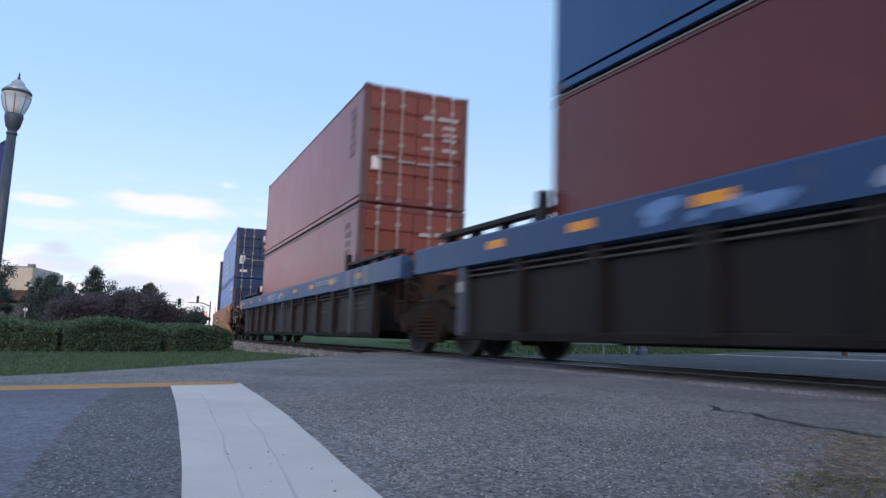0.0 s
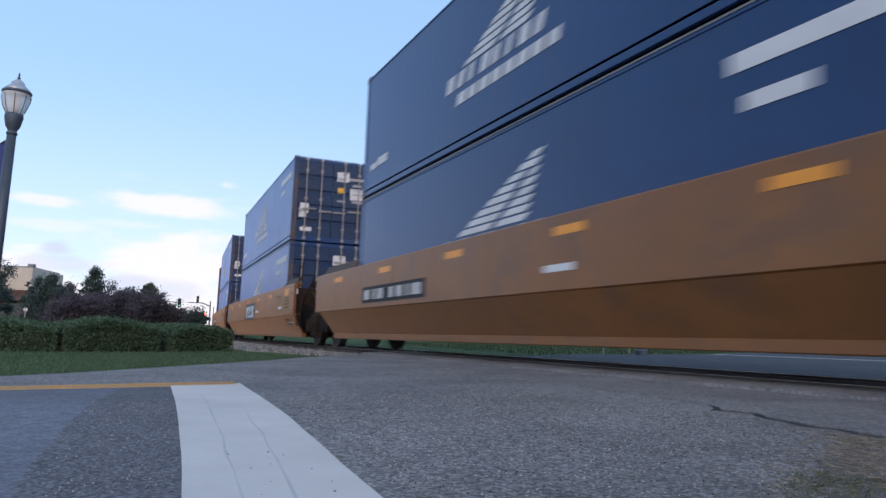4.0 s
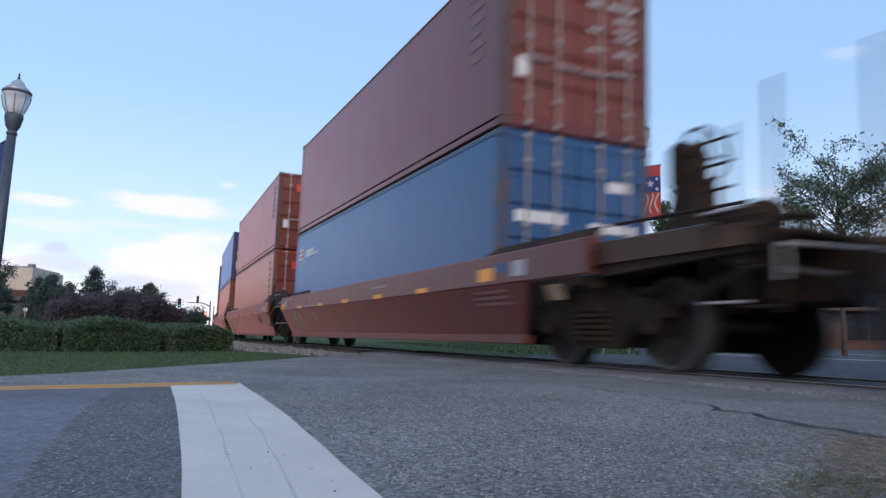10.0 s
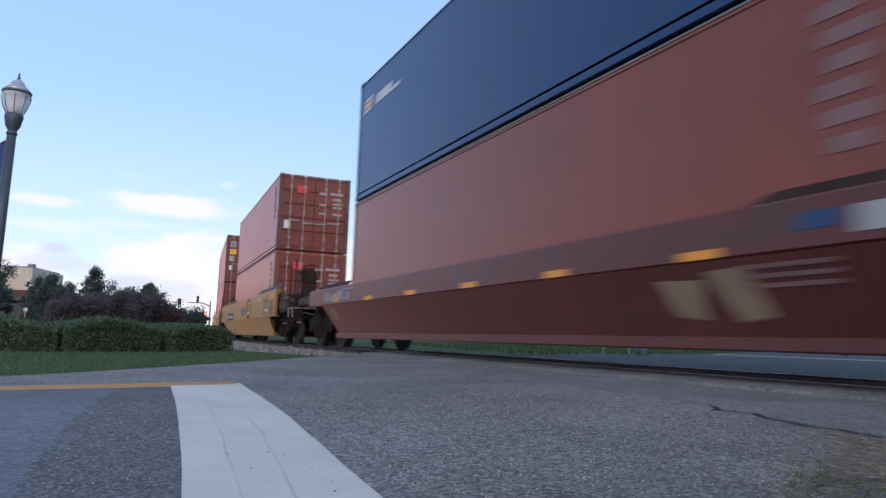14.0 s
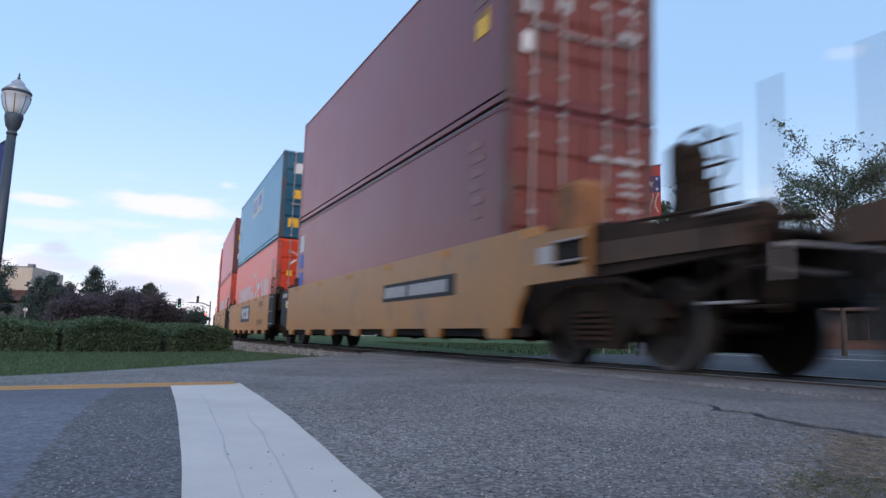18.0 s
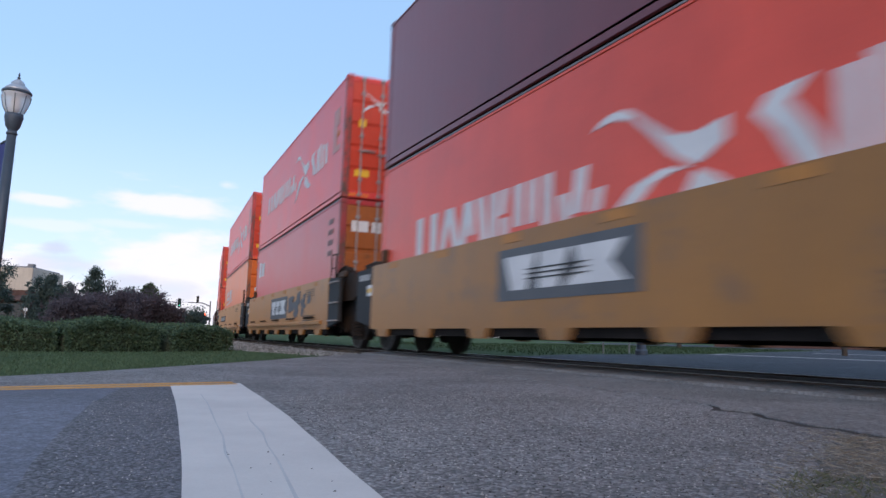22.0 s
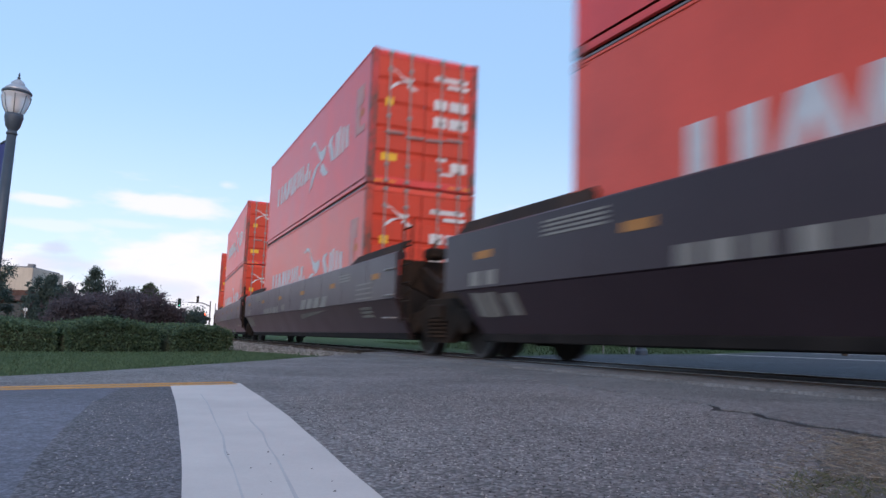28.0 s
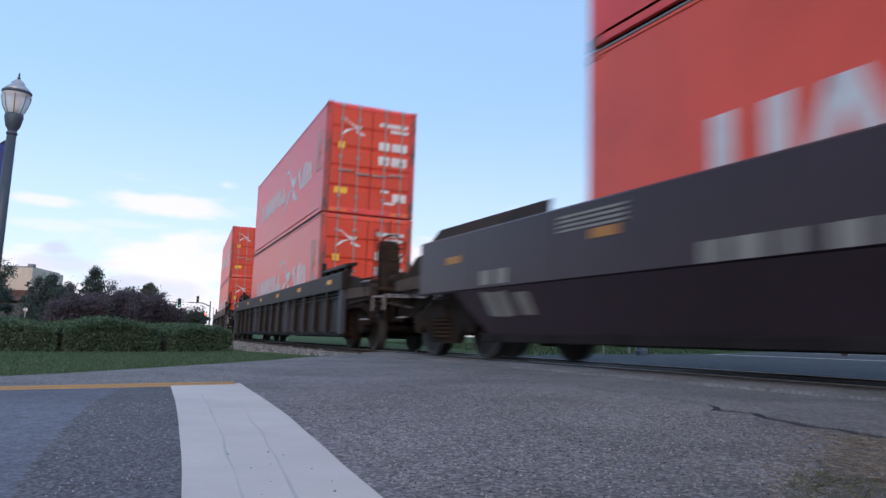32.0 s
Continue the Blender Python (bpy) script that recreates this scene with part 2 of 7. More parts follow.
M["car_brown"] = paint("red_brown_car", (0.15, 0.038, 0.031), 0.6, 0.40, 0.5, (0.085, 0.04, 0.034), 0.52, grazing_sheen=0.6)
M["car_dark"] = paint("dark_brown_car", (0.046, 0.028, 0.035), 0.65, 0.36, 0.4, (0.05, 0.036, 0.036), 0.62, spec=0.28, grazing_sheen=0.16)
M["car_blue"] = paint("faded_blue_car", (0.024, 0.070, 0.175), 0.7, 0.40, 0.35, (0.10, 0.10, 0.105), 0.62, spec=0.28, grazing_sheen=0.3)
M["car_grey"] = paint("weathered_grey_car", (0.020, 0.0158, 0.0150), 0.6, 0.55, 0.4, (0.03, 0.022, 0.018), 0.6, spec=0.16, grazing_sheen=0.1)


# ---- mesh helpers ----
def bm_box(bm, x0, x1, y0, y1, z0, z1, bev=0.0):
    vs = [bm.verts.new(c) for c in ((x0, y0, z0), (x1, y0, z0), (x1, y1, z0), (x0, y1, z0), (x0, y0, z1), (x1, y0, z1), (x1, y1, z1), (x0, y1, z1))]
    for f in ((3, 2, 1, 0), (4, 5, 6, 7), (0, 1, 5, 4), (1, 2, 6, 5), (2, 3, 7, 6), (3, 0, 4, 7)):
        bm.faces.new([vs[i] for i in f])
    if bev:
        es = {e for v in vs for e in v.link_edges}
        bmesh.ops.bevel(bm, geom=list(es), offset=bev, segments=1, affect="EDGES", profile=0.5)


def bm_prism(bm, pts, x0, x1, axis="x"):
    """A closed outline swept along an axis. pts: (y, z) for x, (x, z) for y, (x, y) for z."""
    def at(p, h):
        return (h, *p) if axis == "x" else ((p[0], h, p[1]) if axis == "y" else (*p, h))
    a = [bm.verts.new(at(p, x0)) for p in pts]
    b = [bm.verts.new(at(p, x1)) for p in pts]
    n = len(pts)
    bm.faces.new(a)
    bm.faces.new(list(reversed(b)))
    for i in range(n):
        bm.faces.new((a[i], b[i], b[(i + 1) % n], a[(i + 1) % n]))


def bm_cyl(bm, p0, p1, r0, r1=None, n=12, caps=True):
    r1 = r0 if r1 is None else r1
    p0, p1 = Vector(p0), Vector(p1)
    d = (p1 - p0).normalized()
    u = d.orthogonal().normalized()
    v = d.cross(u)
    A, B = [], []
    for i in range(n):
        t = 2 * math.pi * i / n
        o = u * math.cos(t) + v * math.sin(t)
        A.append(bm.verts.new(p0 + o * r0))
        B.append(bm.verts.new(p1 + o * r1))
    for i in range(n):
        bm.faces.new((A[i], A[(i + 1) % n], B[(i + 1) % n], B[i]))
    if caps:
        bm.faces.new(list(reversed(A)))
        bm.faces.new(B)


def bm_turn(bm, prof, n=16, cx=0.0, cy=0.0):
    """A turned body: prof is a list of (radius, z)."""
    rings = []
    for r, z in prof:
        rings.append([bm.verts.new((cx + r * math.cos(2 * math.pi * i / n), cy + r * math.sin(2 * math.pi * i / n), z)) for i in range(n)])
    for a, b in zip(rings, rings[1:]):
        for i in range(n):
            bm.faces.new((a[i], a[(i + 1) % n], b[(i + 1) % n], b[i]))
    bm.faces.new(list(reversed(rings[0])))
    bm.faces.new(rings[-1])


def mesh_of(name, fill, smooth=False):
    bm = bmesh.new()
    fill(bm)
    bmesh.ops.recalc_face_normals(bm, faces=bm.faces)
    me = bpy.data.meshes.new(name)
    bm.to_mesh(me)
    bm.free()
    if smooth:
        for p in me.polygons:
            p.use_smooth = True
    me.materials.append(None)
    return me


MESHES = {}


def put(name, key, fill, material, parent=None, m=None, label="", smooth=False):
    """One object of the mesh kept under key (made by fill at first use), with a material of its own."""
    if key not in MESHES:
        MESHES[key] = mesh_of(name, fill, smooth)
    ob = new(name, MESHES[key])
    ob.material_slots[0].link = "OBJECT"
    ob.material_slots[0].material = material
    if parent is not None:
        ob.parent = parent
    if m is not None:
        ob.matrix_basis = m
    if label:
        ob["label"] = label
    return ob


UNIQUE = [0]


def part(name, fill, material, parent=None, label="", m=None, smooth=False):
    UNIQUE[0] += 1
    return put(name, ("one", UNIQUE[0]), fill, material, parent, m, label, smooth)


def box(*a, bev=0.0):
    return lambda bm: bm_box(bm, *a, bev=bev)


def empty(name, m=None):
    ob = new(name)
    ob.empty_display_size = 0.3
    if m is not None:
        ob.matrix_basis = m
    return ob


# ---- the track's line and the train's way ----
RADIUS, LEAN, S_END = 432.15, 1.061, 70.0


def on_line(s):
    """The place of the track's middle at s metres along it: an arc, straight beyond S_END metres back."""
    b = max(s, -S_END)
    x, y, h = RADIUS * math.sin(b / RADIUS), RADIUS * (1 - math.cos(b / RADIUS)), b / RADIUS
    return Vector((x + (s - b) * math.cos(h), y + (s - b) * math.sin(h), 0))


def on_track(s, base):
    """The pose of a body at s whose trucks stand base metres apart."""
    a, b = on_line(s + base / 2), on_line(s - base / 2)
    d = a - b
    c = (a + b) / 2
    return Matrix.Translation(c) @ Matrix.Rotation(math.atan2(d.y, d.x), 4, "Z") @ Matrix.Rotation(radians(-LEAN), 4, "X")


def run(t):
    """How far the train has come at t seconds."""
    x = (t - 16) / 16
    return 150.759 * (x + 1) + 3.6511 * (x * x - 1) - 0.45497 * (x ** 3 + 1) + 0.07084 * (x ** 4 - 1)


FRONT = (5.37, -14.2, -37.66, -57.08, -76.64, -98.6, -114.38, -130.09, -151.69, -173.37, -188.64, -203.98, -219.07, -234.46, -255.78, -275.23, -294.59, -318.15, -342.14)
BOX_L, BOX_W, LOW, HIGH = 12.192, 2.438, 2.591, 2.896
WELL_FLOOR, STACK_GAP = 0.485, 0.03
MOVERS = []


# ---- setting: ground, road, track ----
M["line_seam"] = shade("worn_line_seam", (0.40, 0.40, 0.40), (0.50, 0.50, 0.49), 0.8, 0, 6, 150, 0.3)


def sheet(name, pts, z, material, label, cut=0.0, parent=None):
    def fill(bm):
        bm_prism(bm, pts, z - 0.12, z, "z")
    ob = part(name, fill, material, parent)
    return tagged(ob, label, name.split("_")[0], kind="structure")


def build_ground():
    def fill(bm):
        n = 60
        vs = [[bm.verts.new((math.copysign(abs(u) ** 2.6, u) * 2400, math.copysign(abs(v) ** 2.6, v) * 2400, -0.066)) for u in np.linspace(-1, 1, n + 1)] for v in np.linspace(-1, 1, n + 1)]
        for j in range(n):
            for i in range(n):
                bm.faces.new((vs[j][i], vs[j][i + 1], vs[j + 1][i + 1], vs[j + 1][i]))
    g = part("ground", fill, M["grass"])
    tagged(g, "green mown grass ground reaching to the horizon", "ground", kind="structure")
    # the crossing road with its widening kerb line, and the street beyond the track
    road = [(-5.6, -60), (-6.1, -9.0), (-6.45, -6.45), (-6.85, -6.0), (-7.45, -5.5), (-8.1, -5.0), (-9.0, -4.3), (-10.0, -3.55), (-11.2, -2.75), (-12.4, -1.9), (-13.2, -1.3),
            (-12.6, 2.2), (-14.0, 4.2), (-15.2, 9.75), (-19.0, 16.5), (-24.0, 27.0), (-60.0, 33.0), (-60.0, 42.0), (60, 42), (60, 2), (10, -8), (10, -60)]
    sheet("road", road, -0.05, M["asphalt"], "worn grey asphalt road crossing the railway track")
    # darker sheet over the far road, coloured with the sky's blue reflection
    street = [(-12.75, 1.3), (10, 1.5), (60, 2.4), (60, 41.9), (-59.5, 41.9), (-59.5, 33.2), (-23.9, 27.2), (-18.9, 16.6), (-15.1, 9.8), (-13.9, 4.3), (-12.55, 2.3)]
    sheet("road_street", street, -0.0455, M["asphalt_far"], "dark asphalt street beyond the railway track, reflected sky blue in its colour")
    # a later strip of paving next to the rails, with a ragged edge
    edge = [(-3.12, -2.55), (-2.98, -2.62), (-2.87, -2.72), (-2.69, -2.67), (-2.60, -2.72), (-2.5, -2.81), (-2.35, -2.83), (-2.21, -2.88), (-2.08, -2.86), (-1.95, -2.91), (-1.85, -2.92), (-1.5, -3.0)]
    patch = [(-13.0, -1.5), (-11.6, -2.0), (-9.5, -2.1), (-7.0, -2.15), (-5.2, -2.3), (-4.2, -2.42), (-3.5, -2.5)] + edge + [(1.0, -2.5), (3.9, -1.4), (3.9, -0.86), (-13.2, -0.86)]
    # black crack strip, made wide to take in the step's edge shadow
    rs = random.Random(8)
    wid = [0.004] + [rs.uniform(0.02, 0.062) for q in edge[1:]]
    sheet("road_crack", edge + [(x - 0.3 * w, y - w) for (x, y), w in reversed(list(zip(edge, wid)))], -0.049, M["rubber"], "dark crack along the paving edge, widened by the step's painted shadow")
    sheet("road_patch", patch, -0.0435, M["asphalt_old"], "darker asphalt paving strip beside the rail")
    sheet("road_lane", [(-0.6, -5.95), (-1.91, -5.88), (-3.04, -5.82), (-4.04, -5.73), (-5.05, -5.56), (-5.12, -6.2), (-4.4, -9.0), (-0.6, -9.0)], -0.0490, M["asphalt_new"], "smoother grey asphalt lane beside the centre line")
    sheet("road_seal", [(-1.0, -5.93), (-1.91, -5.88), (-2.3, -5.87), (-3.04, -5.82), (-4.04, -5.73), (-5.05, -5.56), (-5.15, -5.3), (-5.1, -5.15), (-1.0, -5.5)], -0.0485, M["asphalt_seal"], "darker sealed strip of asphalt beside the line")
    # stop line and centre line
    left = [(-1.0, -5.61), (-1.4, -5.575), (-1.72, -5.545), (-2.0, -5.515), (-2.3, -5.485), (-2.75, -5.445), (-3.19, -5.405), (-3.6, -5.37), (-4.1, -5.33), (-5.25, -5.25)]
    right = [(-5.4, -4.765), (-4.85, -4.81), (-4.3, -4.85), (-3.75, -4.895), (-3.2, -4.945), (-2.75, -5.0), (-2.35, -5.045), (-1.95, -5.095), (-1.57, -5.135), (-0.9, -5.19)]
    sheet("stop_line", left + right, -0.047, M["line_white"], "white painted stop line on the asphalt")
    for ln in ([(-4.5, -5.15), (-3.9, -5.19), (-3.48, -5.23), (-3.05, -5.275), (-2.64, -5.31), (-2.3, -5.355), (-2.04, -5.38), (-1.67, -5.42), (-1.2, -5.45)], [(-3.44, -5.08), (-3.1, -5.13), (-2.7, -5.16), (-2.4, -5.21), (-2.12, -5.24), (-1.63, -5.31), (-1.1, -5.33)]):
        sheet("line_seam", ln + [(x, y - 0.003 - 0.003 * ((k * 7) % 3)) for k, (x, y) in reversed(list(enumerate(ln)))], -0.0462, M["line_seam"], "grey seam worn into the painted line")
    for dx in (0.0, 0.2):
        yl = [(-5.57, -4.80), (-5.50, -5.3), (-5.34, -6.22), (-5.0, -9.0), (-4.6, -30), (-4.5, -30), (-4.9, -9.0), (-5.24, -6.22), (-5.4, -5.3), (-5.47, -4.80)]
        sheet("centre_line", [(x + dx, y) for x, y in yl], -0.0465, M["line_yellow"], "yellow painted centre line on the asphalt")


def build_track():
    def arc(bm, prof, s0, s1, step):
        n = int((s1 - s0) / step)
        prev = None
        for i in range(n + 1):
            s = s0 + (s1 - s0) * i / n
            a, b = on_line(s - 0.1), on_line(s + 0.1)
            h = math.atan2(b.y - a.y, b.x - a.x)
            c = on_line(s)
            lean = radians(LEAN)
            ring = []
            for w, z in prof:
                ww, zz = w * math.cos(lean) + z * math.sin(lean), z * math.cos(lean) - w * math.sin(lean)
                ring.append(bm.verts.new((c.x - math.sin(h) * ww, c.y + math.cos(h) * ww, zz)))
            if prev:
                for k in range(len(prof)):
                    k2 = (k + 1) % len(prof)
                    bm.faces.new((prev[k], ring[k], ring[k2], prev[k2]))
            prev = ring

    def rail_prof(w):
        return [(w - 0.036, 0), (w - 0.036, -0.035), (w - 0.009, -0.05), (w - 0.009, -0.14), (w - 0.07, -0.165), (w + 0.07, -0.165), (w + 0.009, -0.14), (w + 0.009, -0.05), (w + 0.036, -0.035), (w + 0.036, 0)]
    tr = empty("railway_track")
    tagged(tr, "steel railway track on wooden ties across the road", "track", kind="structure")
    for w in (-0.7535, 0.7535):
        r = part("rail", lambda bm: arc(bm, rail_prof(w), -160, 60, 2.0), M["rail"], tr, "rusty steel rail")
        part("rail_head", lambda bm: arc(bm, [(w - 0.033, 0.0025), (w - 0.033, -0.01), (w + 0.033, -0.01), (w + 0.033, 0.0025)], -160, 60, 2.0), M["railtop"], r, "polished running surface")
    bed = part("ballast_bed", lambda bm: arc(bm, [(-2.3, -0.13), (-1.5, -0.075), (1.5, -0.075), (2.3, -0.13), (2.3, -0.3), (-2.3, -0.3)], -160, -12.9, 2.0), M["ballast"], tr, "grey crushed stone ballast")
    part("flangeway", lambda bm: arc(bm, [(-0.645, -0.016), (0.645, -0.016), (0.645, -0.2), (-0.645, -0.2)], -13.0, 12, 1.0), M["rubber"], tr, "dark worn crossing surface between the rails")
    part("apron", lambda bm: arc(bm, [(-1.3, -0.0442), (-0.80, -0.016), (-0.80, -0.1), (-1.3, -0.1)], -13.2, 12, 1.0), M["asphalt_apron"], tr, "asphalt ramped up to the rail")
    for k in range(60):
        s = -13.3 - 0.53 * k
        put("tie", "tie", box(-0.11, 0.11, -1.3, 1.3, -0.2, -0.055), M["tie"], tr, on_track(s, 1))


build_ground()
build_track()


# ---- containers ----
def corrugated(bm, length, y, z0, z1, out, n):
    """A folded sheet along x whose outer folds lie at y."""
    p = length / n
    xs = []
    for i in range(n):
        a = -length / 2 + i * p
        xs += [(a, 0), (a + 0.26 * p, 0), (a + 0.5 * p, 1), (a + 0.76 * p, 1)]
    xs.append((length / 2, 0))
    lo = [bm.verts.new((x, y - out * 0.0015 * d, z0)) for x, d in xs]
    hi = [bm.verts.new((x, y - out * 0.0015 * d, z1)) for x, d in xs]
    for i in range(len(xs) - 1):
        bm.faces.new((lo[i], lo[i + 1], hi[i + 1], hi[i]))


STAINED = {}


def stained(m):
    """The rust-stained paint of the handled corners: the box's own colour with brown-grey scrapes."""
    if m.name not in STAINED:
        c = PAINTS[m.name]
        STAINED[m.name] = paint("stained_" + m.name, tuple(0.75 * x + 0.02 for x in c), 0.6, 0.5, 0.8, (0.10, 0.065, 0.05), 0.47, grazing_sheen=0.3)
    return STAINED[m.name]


def container(H, paint_m, door_m, label, marks, upper):
    """A 40-foot container standing on z = 0 with its doors at +x."""
    L2, W2 = BOX_L / 2, BOX_W / 2
    hk = "h%d" % round(H * 1000)
    ob = empty("shipping_container")
    tagged(ob, label, "container", "containers on the train")
    fm = paint_m
    for sd in (-1, 1):
        put("side_wall", hk + "side%d" % sd, lambda bm: corrugated(bm, BOX_L - 0.3, sd * (W2 - 0.012), 0.15, H - 0.06, sd, 43), paint_m, ob)
        put("bottom_rail", hk + "brail%d" % sd, box(-L2 + 0.17, L2 - 0.17, sd * W2 - 0.025 - sd * 0.04, sd * W2 + 0.025 - sd * 0.04, 0.028, 0.122, bev=0.006), fm, ob)
        put("top_rail", hk + "trail%d" % sd, box(-L2 + 0.17, L2 - 0.17, sd * W2 - 0.03 - sd * 0.031, sd * W2 + 0.03 - sd * 0.031, H - 0.075, H - 0.036, bev=0.006), fm, ob)
        # lower boxes only: the sky's glint on the rail as a pale strip
        if not upper:
            put("rail_glint", hk + "redge%d" % sd, box(-L2 + 0.17, L2 - 0.17, sd * W2 - 0.03 - sd * 0.030, sd * W2 + 0.03 - sd * 0.030, H - 0.030, H - 0.008), M["rail_pale"], ob, label="pale strip painted as sky glint along the top rail")
        for ex in (-1, 1):
            x0, x1 = sorted((ex * (L2 - 0.005), ex * (L2 - 0.165)))
            y0, y1 = sorted((sd * (W2 - 0.004), sd * (W2 - 0.15)))
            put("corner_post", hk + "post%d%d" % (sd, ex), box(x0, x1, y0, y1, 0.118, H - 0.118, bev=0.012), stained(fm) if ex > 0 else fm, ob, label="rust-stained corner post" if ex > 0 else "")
            for zc, z0 in (("b", 0.0), ("t", H - 0.118)):
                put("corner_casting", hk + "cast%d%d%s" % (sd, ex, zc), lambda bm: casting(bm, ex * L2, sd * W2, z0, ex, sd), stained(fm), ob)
    put("roof", hk + "roof", lambda bm: roof_sheet(bm, H), paint_m, ob)
    put("floor_frame", hk + "floor", box(-L2 + 0.17, L2 - 0.17, -W2 + 0.07, W2 - 0.07, 0.03, 0.14), M["dark"], ob)
    put("end_wall", hk + "end", lambda bm: end_sheet(bm, H), paint_m, ob)
    put("door_header", hk + "head", box(L2 - 0.11, L2 - 0.012, -W2 + 0.152, W2 - 0.152, H - 0.14, H - 0.012, bev=0.01), fm, ob)
    put("door_sill", hk + "sill", box(L2 - 0.13, L2 - 0.012, -W2 + 0.152, W2 - 0.152, 0.0, 0.15, bev=0.01), fm, ob)
    for sd in (-1, 1):
        d = put("door", hk + "door%d" % sd, lambda bm: door_leaf(bm, H, sd), door_m, ob, label="")
        for k in (0.32, 0.78):
            y = sd * (0.04 + k * 1.0)
            put("locking_bar", hk + "bar", lambda bm: lock_bar(bm, H), M["bar"], d, pose(L2 + 0.012, y, 0), "grey galvanised locking bar")
        for k in (0.32, 0.78):
            y = sd * (0.04 + k * 1.0) - sd * 0.13
            put("handle", hk + "hand", box(-0.015, 0.015, -0.2, 0.2, -0.022, 0.022, bev=0.006), M["bar"], d, pose(L2 + 0.035, y, H * 0.36 + (0.06 if k > 0.5 else 0)))
    marks(ob, H)
    return ob


def casting(bm, x, y, z0, ex, sd):
    x0, x1 = sorted((x, x - ex * 0.178))
    y0, y1 = sorted((y, y - sd * 0.162))
    bm_box(bm, x0, x1, y0, y1, z0, z0 + 0.118, bev=0.01)
    # dark oval hole, as a sunk plug proud of nothing
    xm, zm = (x0 + x1) / 2, z0 + 0.055
    bm_cyl(bm, (xm, y - sd * 0.02, zm), (xm, y + sd * 0.0015, zm), 0.035, 0.03, 10)


def roof_sheet(bm, H):
    n, L2, W2 = 30, BOX_L / 2 - 0.17, BOX_W / 2 - 0.06
    p = 2 * L2 / n
    xs = []
    for i in range(n):
        a = -L2 + i * p
        xs += [(a, 0), (a + 0.4 * p, 0), (a + 0.5 * p, 1), (a + 0.9 * p, 1)]
    xs.append((L2, 0))
    lo = [bm.verts.new((x, -W2, H - 0.03 + 0.02 * d)) for x, d in xs]
    hi = [bm.verts.new((x, W2, H - 0.03 + 0.02 * d)) for x, d in xs]
    for i in range(len(xs) - 1):
        bm.faces.new((lo[i], lo[i + 1], hi[i + 1], hi[i]))


def end_sheet(bm, H):
    n, W2, x = 9, BOX_W / 2 - 0.15, -BOX_L / 2 + 0.03
    p = 2 * W2 / n
    ys = []
    for i in range(n):
        a = -W2 + i * p
        ys += [(a, 0), (a + 0.26 * p, 0), (a + 0.5 * p, 1), (a + 0.76 * p, 1)]
    ys.append((W2, 0))
    lo = [bm.verts.new((x + 0.04 * d, y, 0.1)) for y, d in ys]
    hi = [bm.verts.new((x + 0.04 * d, y, H - 0.06)) for y, d in ys]
    for i in range(len(ys) - 1):
        bm.faces.new((lo[i], lo[i + 1], hi[i + 1], hi[i]))
    bm_box(bm, x - 0.02, x + 0.07, -W2, W2, 0.0, 0.13)
    bm_box(bm, x - 0.02, x + 0.07, -W2, W2, H - 0.12, H - 0.01)


def door_leaf(bm, H, sd):
    """One leaf: a plate with five horizontal pans pressed out of it."""
    y0, y1 = sorted((sd * 0.012, sd * (BOX_W / 2 - 0.155)))
    x = BOX_L / 2 - 0.02
    z0, z1 = 0.155, H - 0.145
    n = 5
    h = (z1 - z0) / n
    pts = [(x - 0.05, z0), (x, z0), (x, z0 + 0.05)]
    for k in range(n):
        a = z0 + k * h
        if k:
            pts += [(x, a - 0.07), (x - 0.032, a - 0.035), (x - 0.032, a + 0.035), (x, a + 0.07)]
    pts += [(x, z1), (x - 0.05, z1)]
    bm_prism(bm, pts, y0, y1, "y")


def lock_bar(bm, H):
    bm_cyl(bm, (0, 0, 0.04), (0, 0, H - 0.04), 0.018, n=8)
    for z in (0.07, 0.42, H * 0.5, H - 0.42, H - 0.07):
        bm_box(bm, -0.03, 0.022, -0.05, 0.05, z - 0.035, z + 0.035, bev=0.008)


def side_mark(ob, name, pts, material, label=""):
    """Flat markings on the near side, each an object: pts are (x, z) outlines."""
    y = -BOX_W / 2 + 0.008
    for p in pts:
        part(name, lambda bm: bm_prism(bm, p, y - 0.004, y + 0.002, "y"), material, ob, label)


def end_mark(ob, name, rects, material, label=""):
    """Flat markings on the door end, each an object: rects are (y0, y1, z0, z1)."""
    x = BOX_L / 2 - 0.02
    for y0, y1, z0, z1 in rects:
        part(name, box(x + 0.002, x + 0.006, y0, y1, z0, z1), material, ob, label)


def rect(x0, x1, z0, z1, lean=0.0):
    return [(x0, z0), (x1, z0), (x1 + lean, z1), (x0 + lean, z1)]


def marks_plain(ob, H, side=True):
    if side:
        side_mark(ob, "number_bar", [rect(5.0 + 0.05 * (k % 3), 5.38 + 0.06 * ((k * 2) % 3), H - 0.46 - 0.2 * k, H - 0.34 - 0.2 * k) for k in range(6)], M["faint"], "faded lettering bar")
    end_mark(ob, "number_plate", [(0.15, 0.42, H - 0.62, H - 0.54), (0.5, 0.98, H - 0.60, H - 0.52), (0.62, 0.92, H - 0.78, H - 0.71), (0.62, 0.95, H - 0.93, H - 0.88),
             (0.62, 0.95, H - 1.06, H - 1.0), (0.15, 0.4, H - 1.0, H - 0.95), (0.62, 0.95, H - 1.3, H - 1.23), (0.15, 0.4, H - 1.3, H - 1.25)], M["grey_decal"], "grey bar of unreadable door lettering")
    end_mark(ob, "label_plate", [(-1.0, -0.78, 0.72, 1.0)], M["white"], "white paper placard")


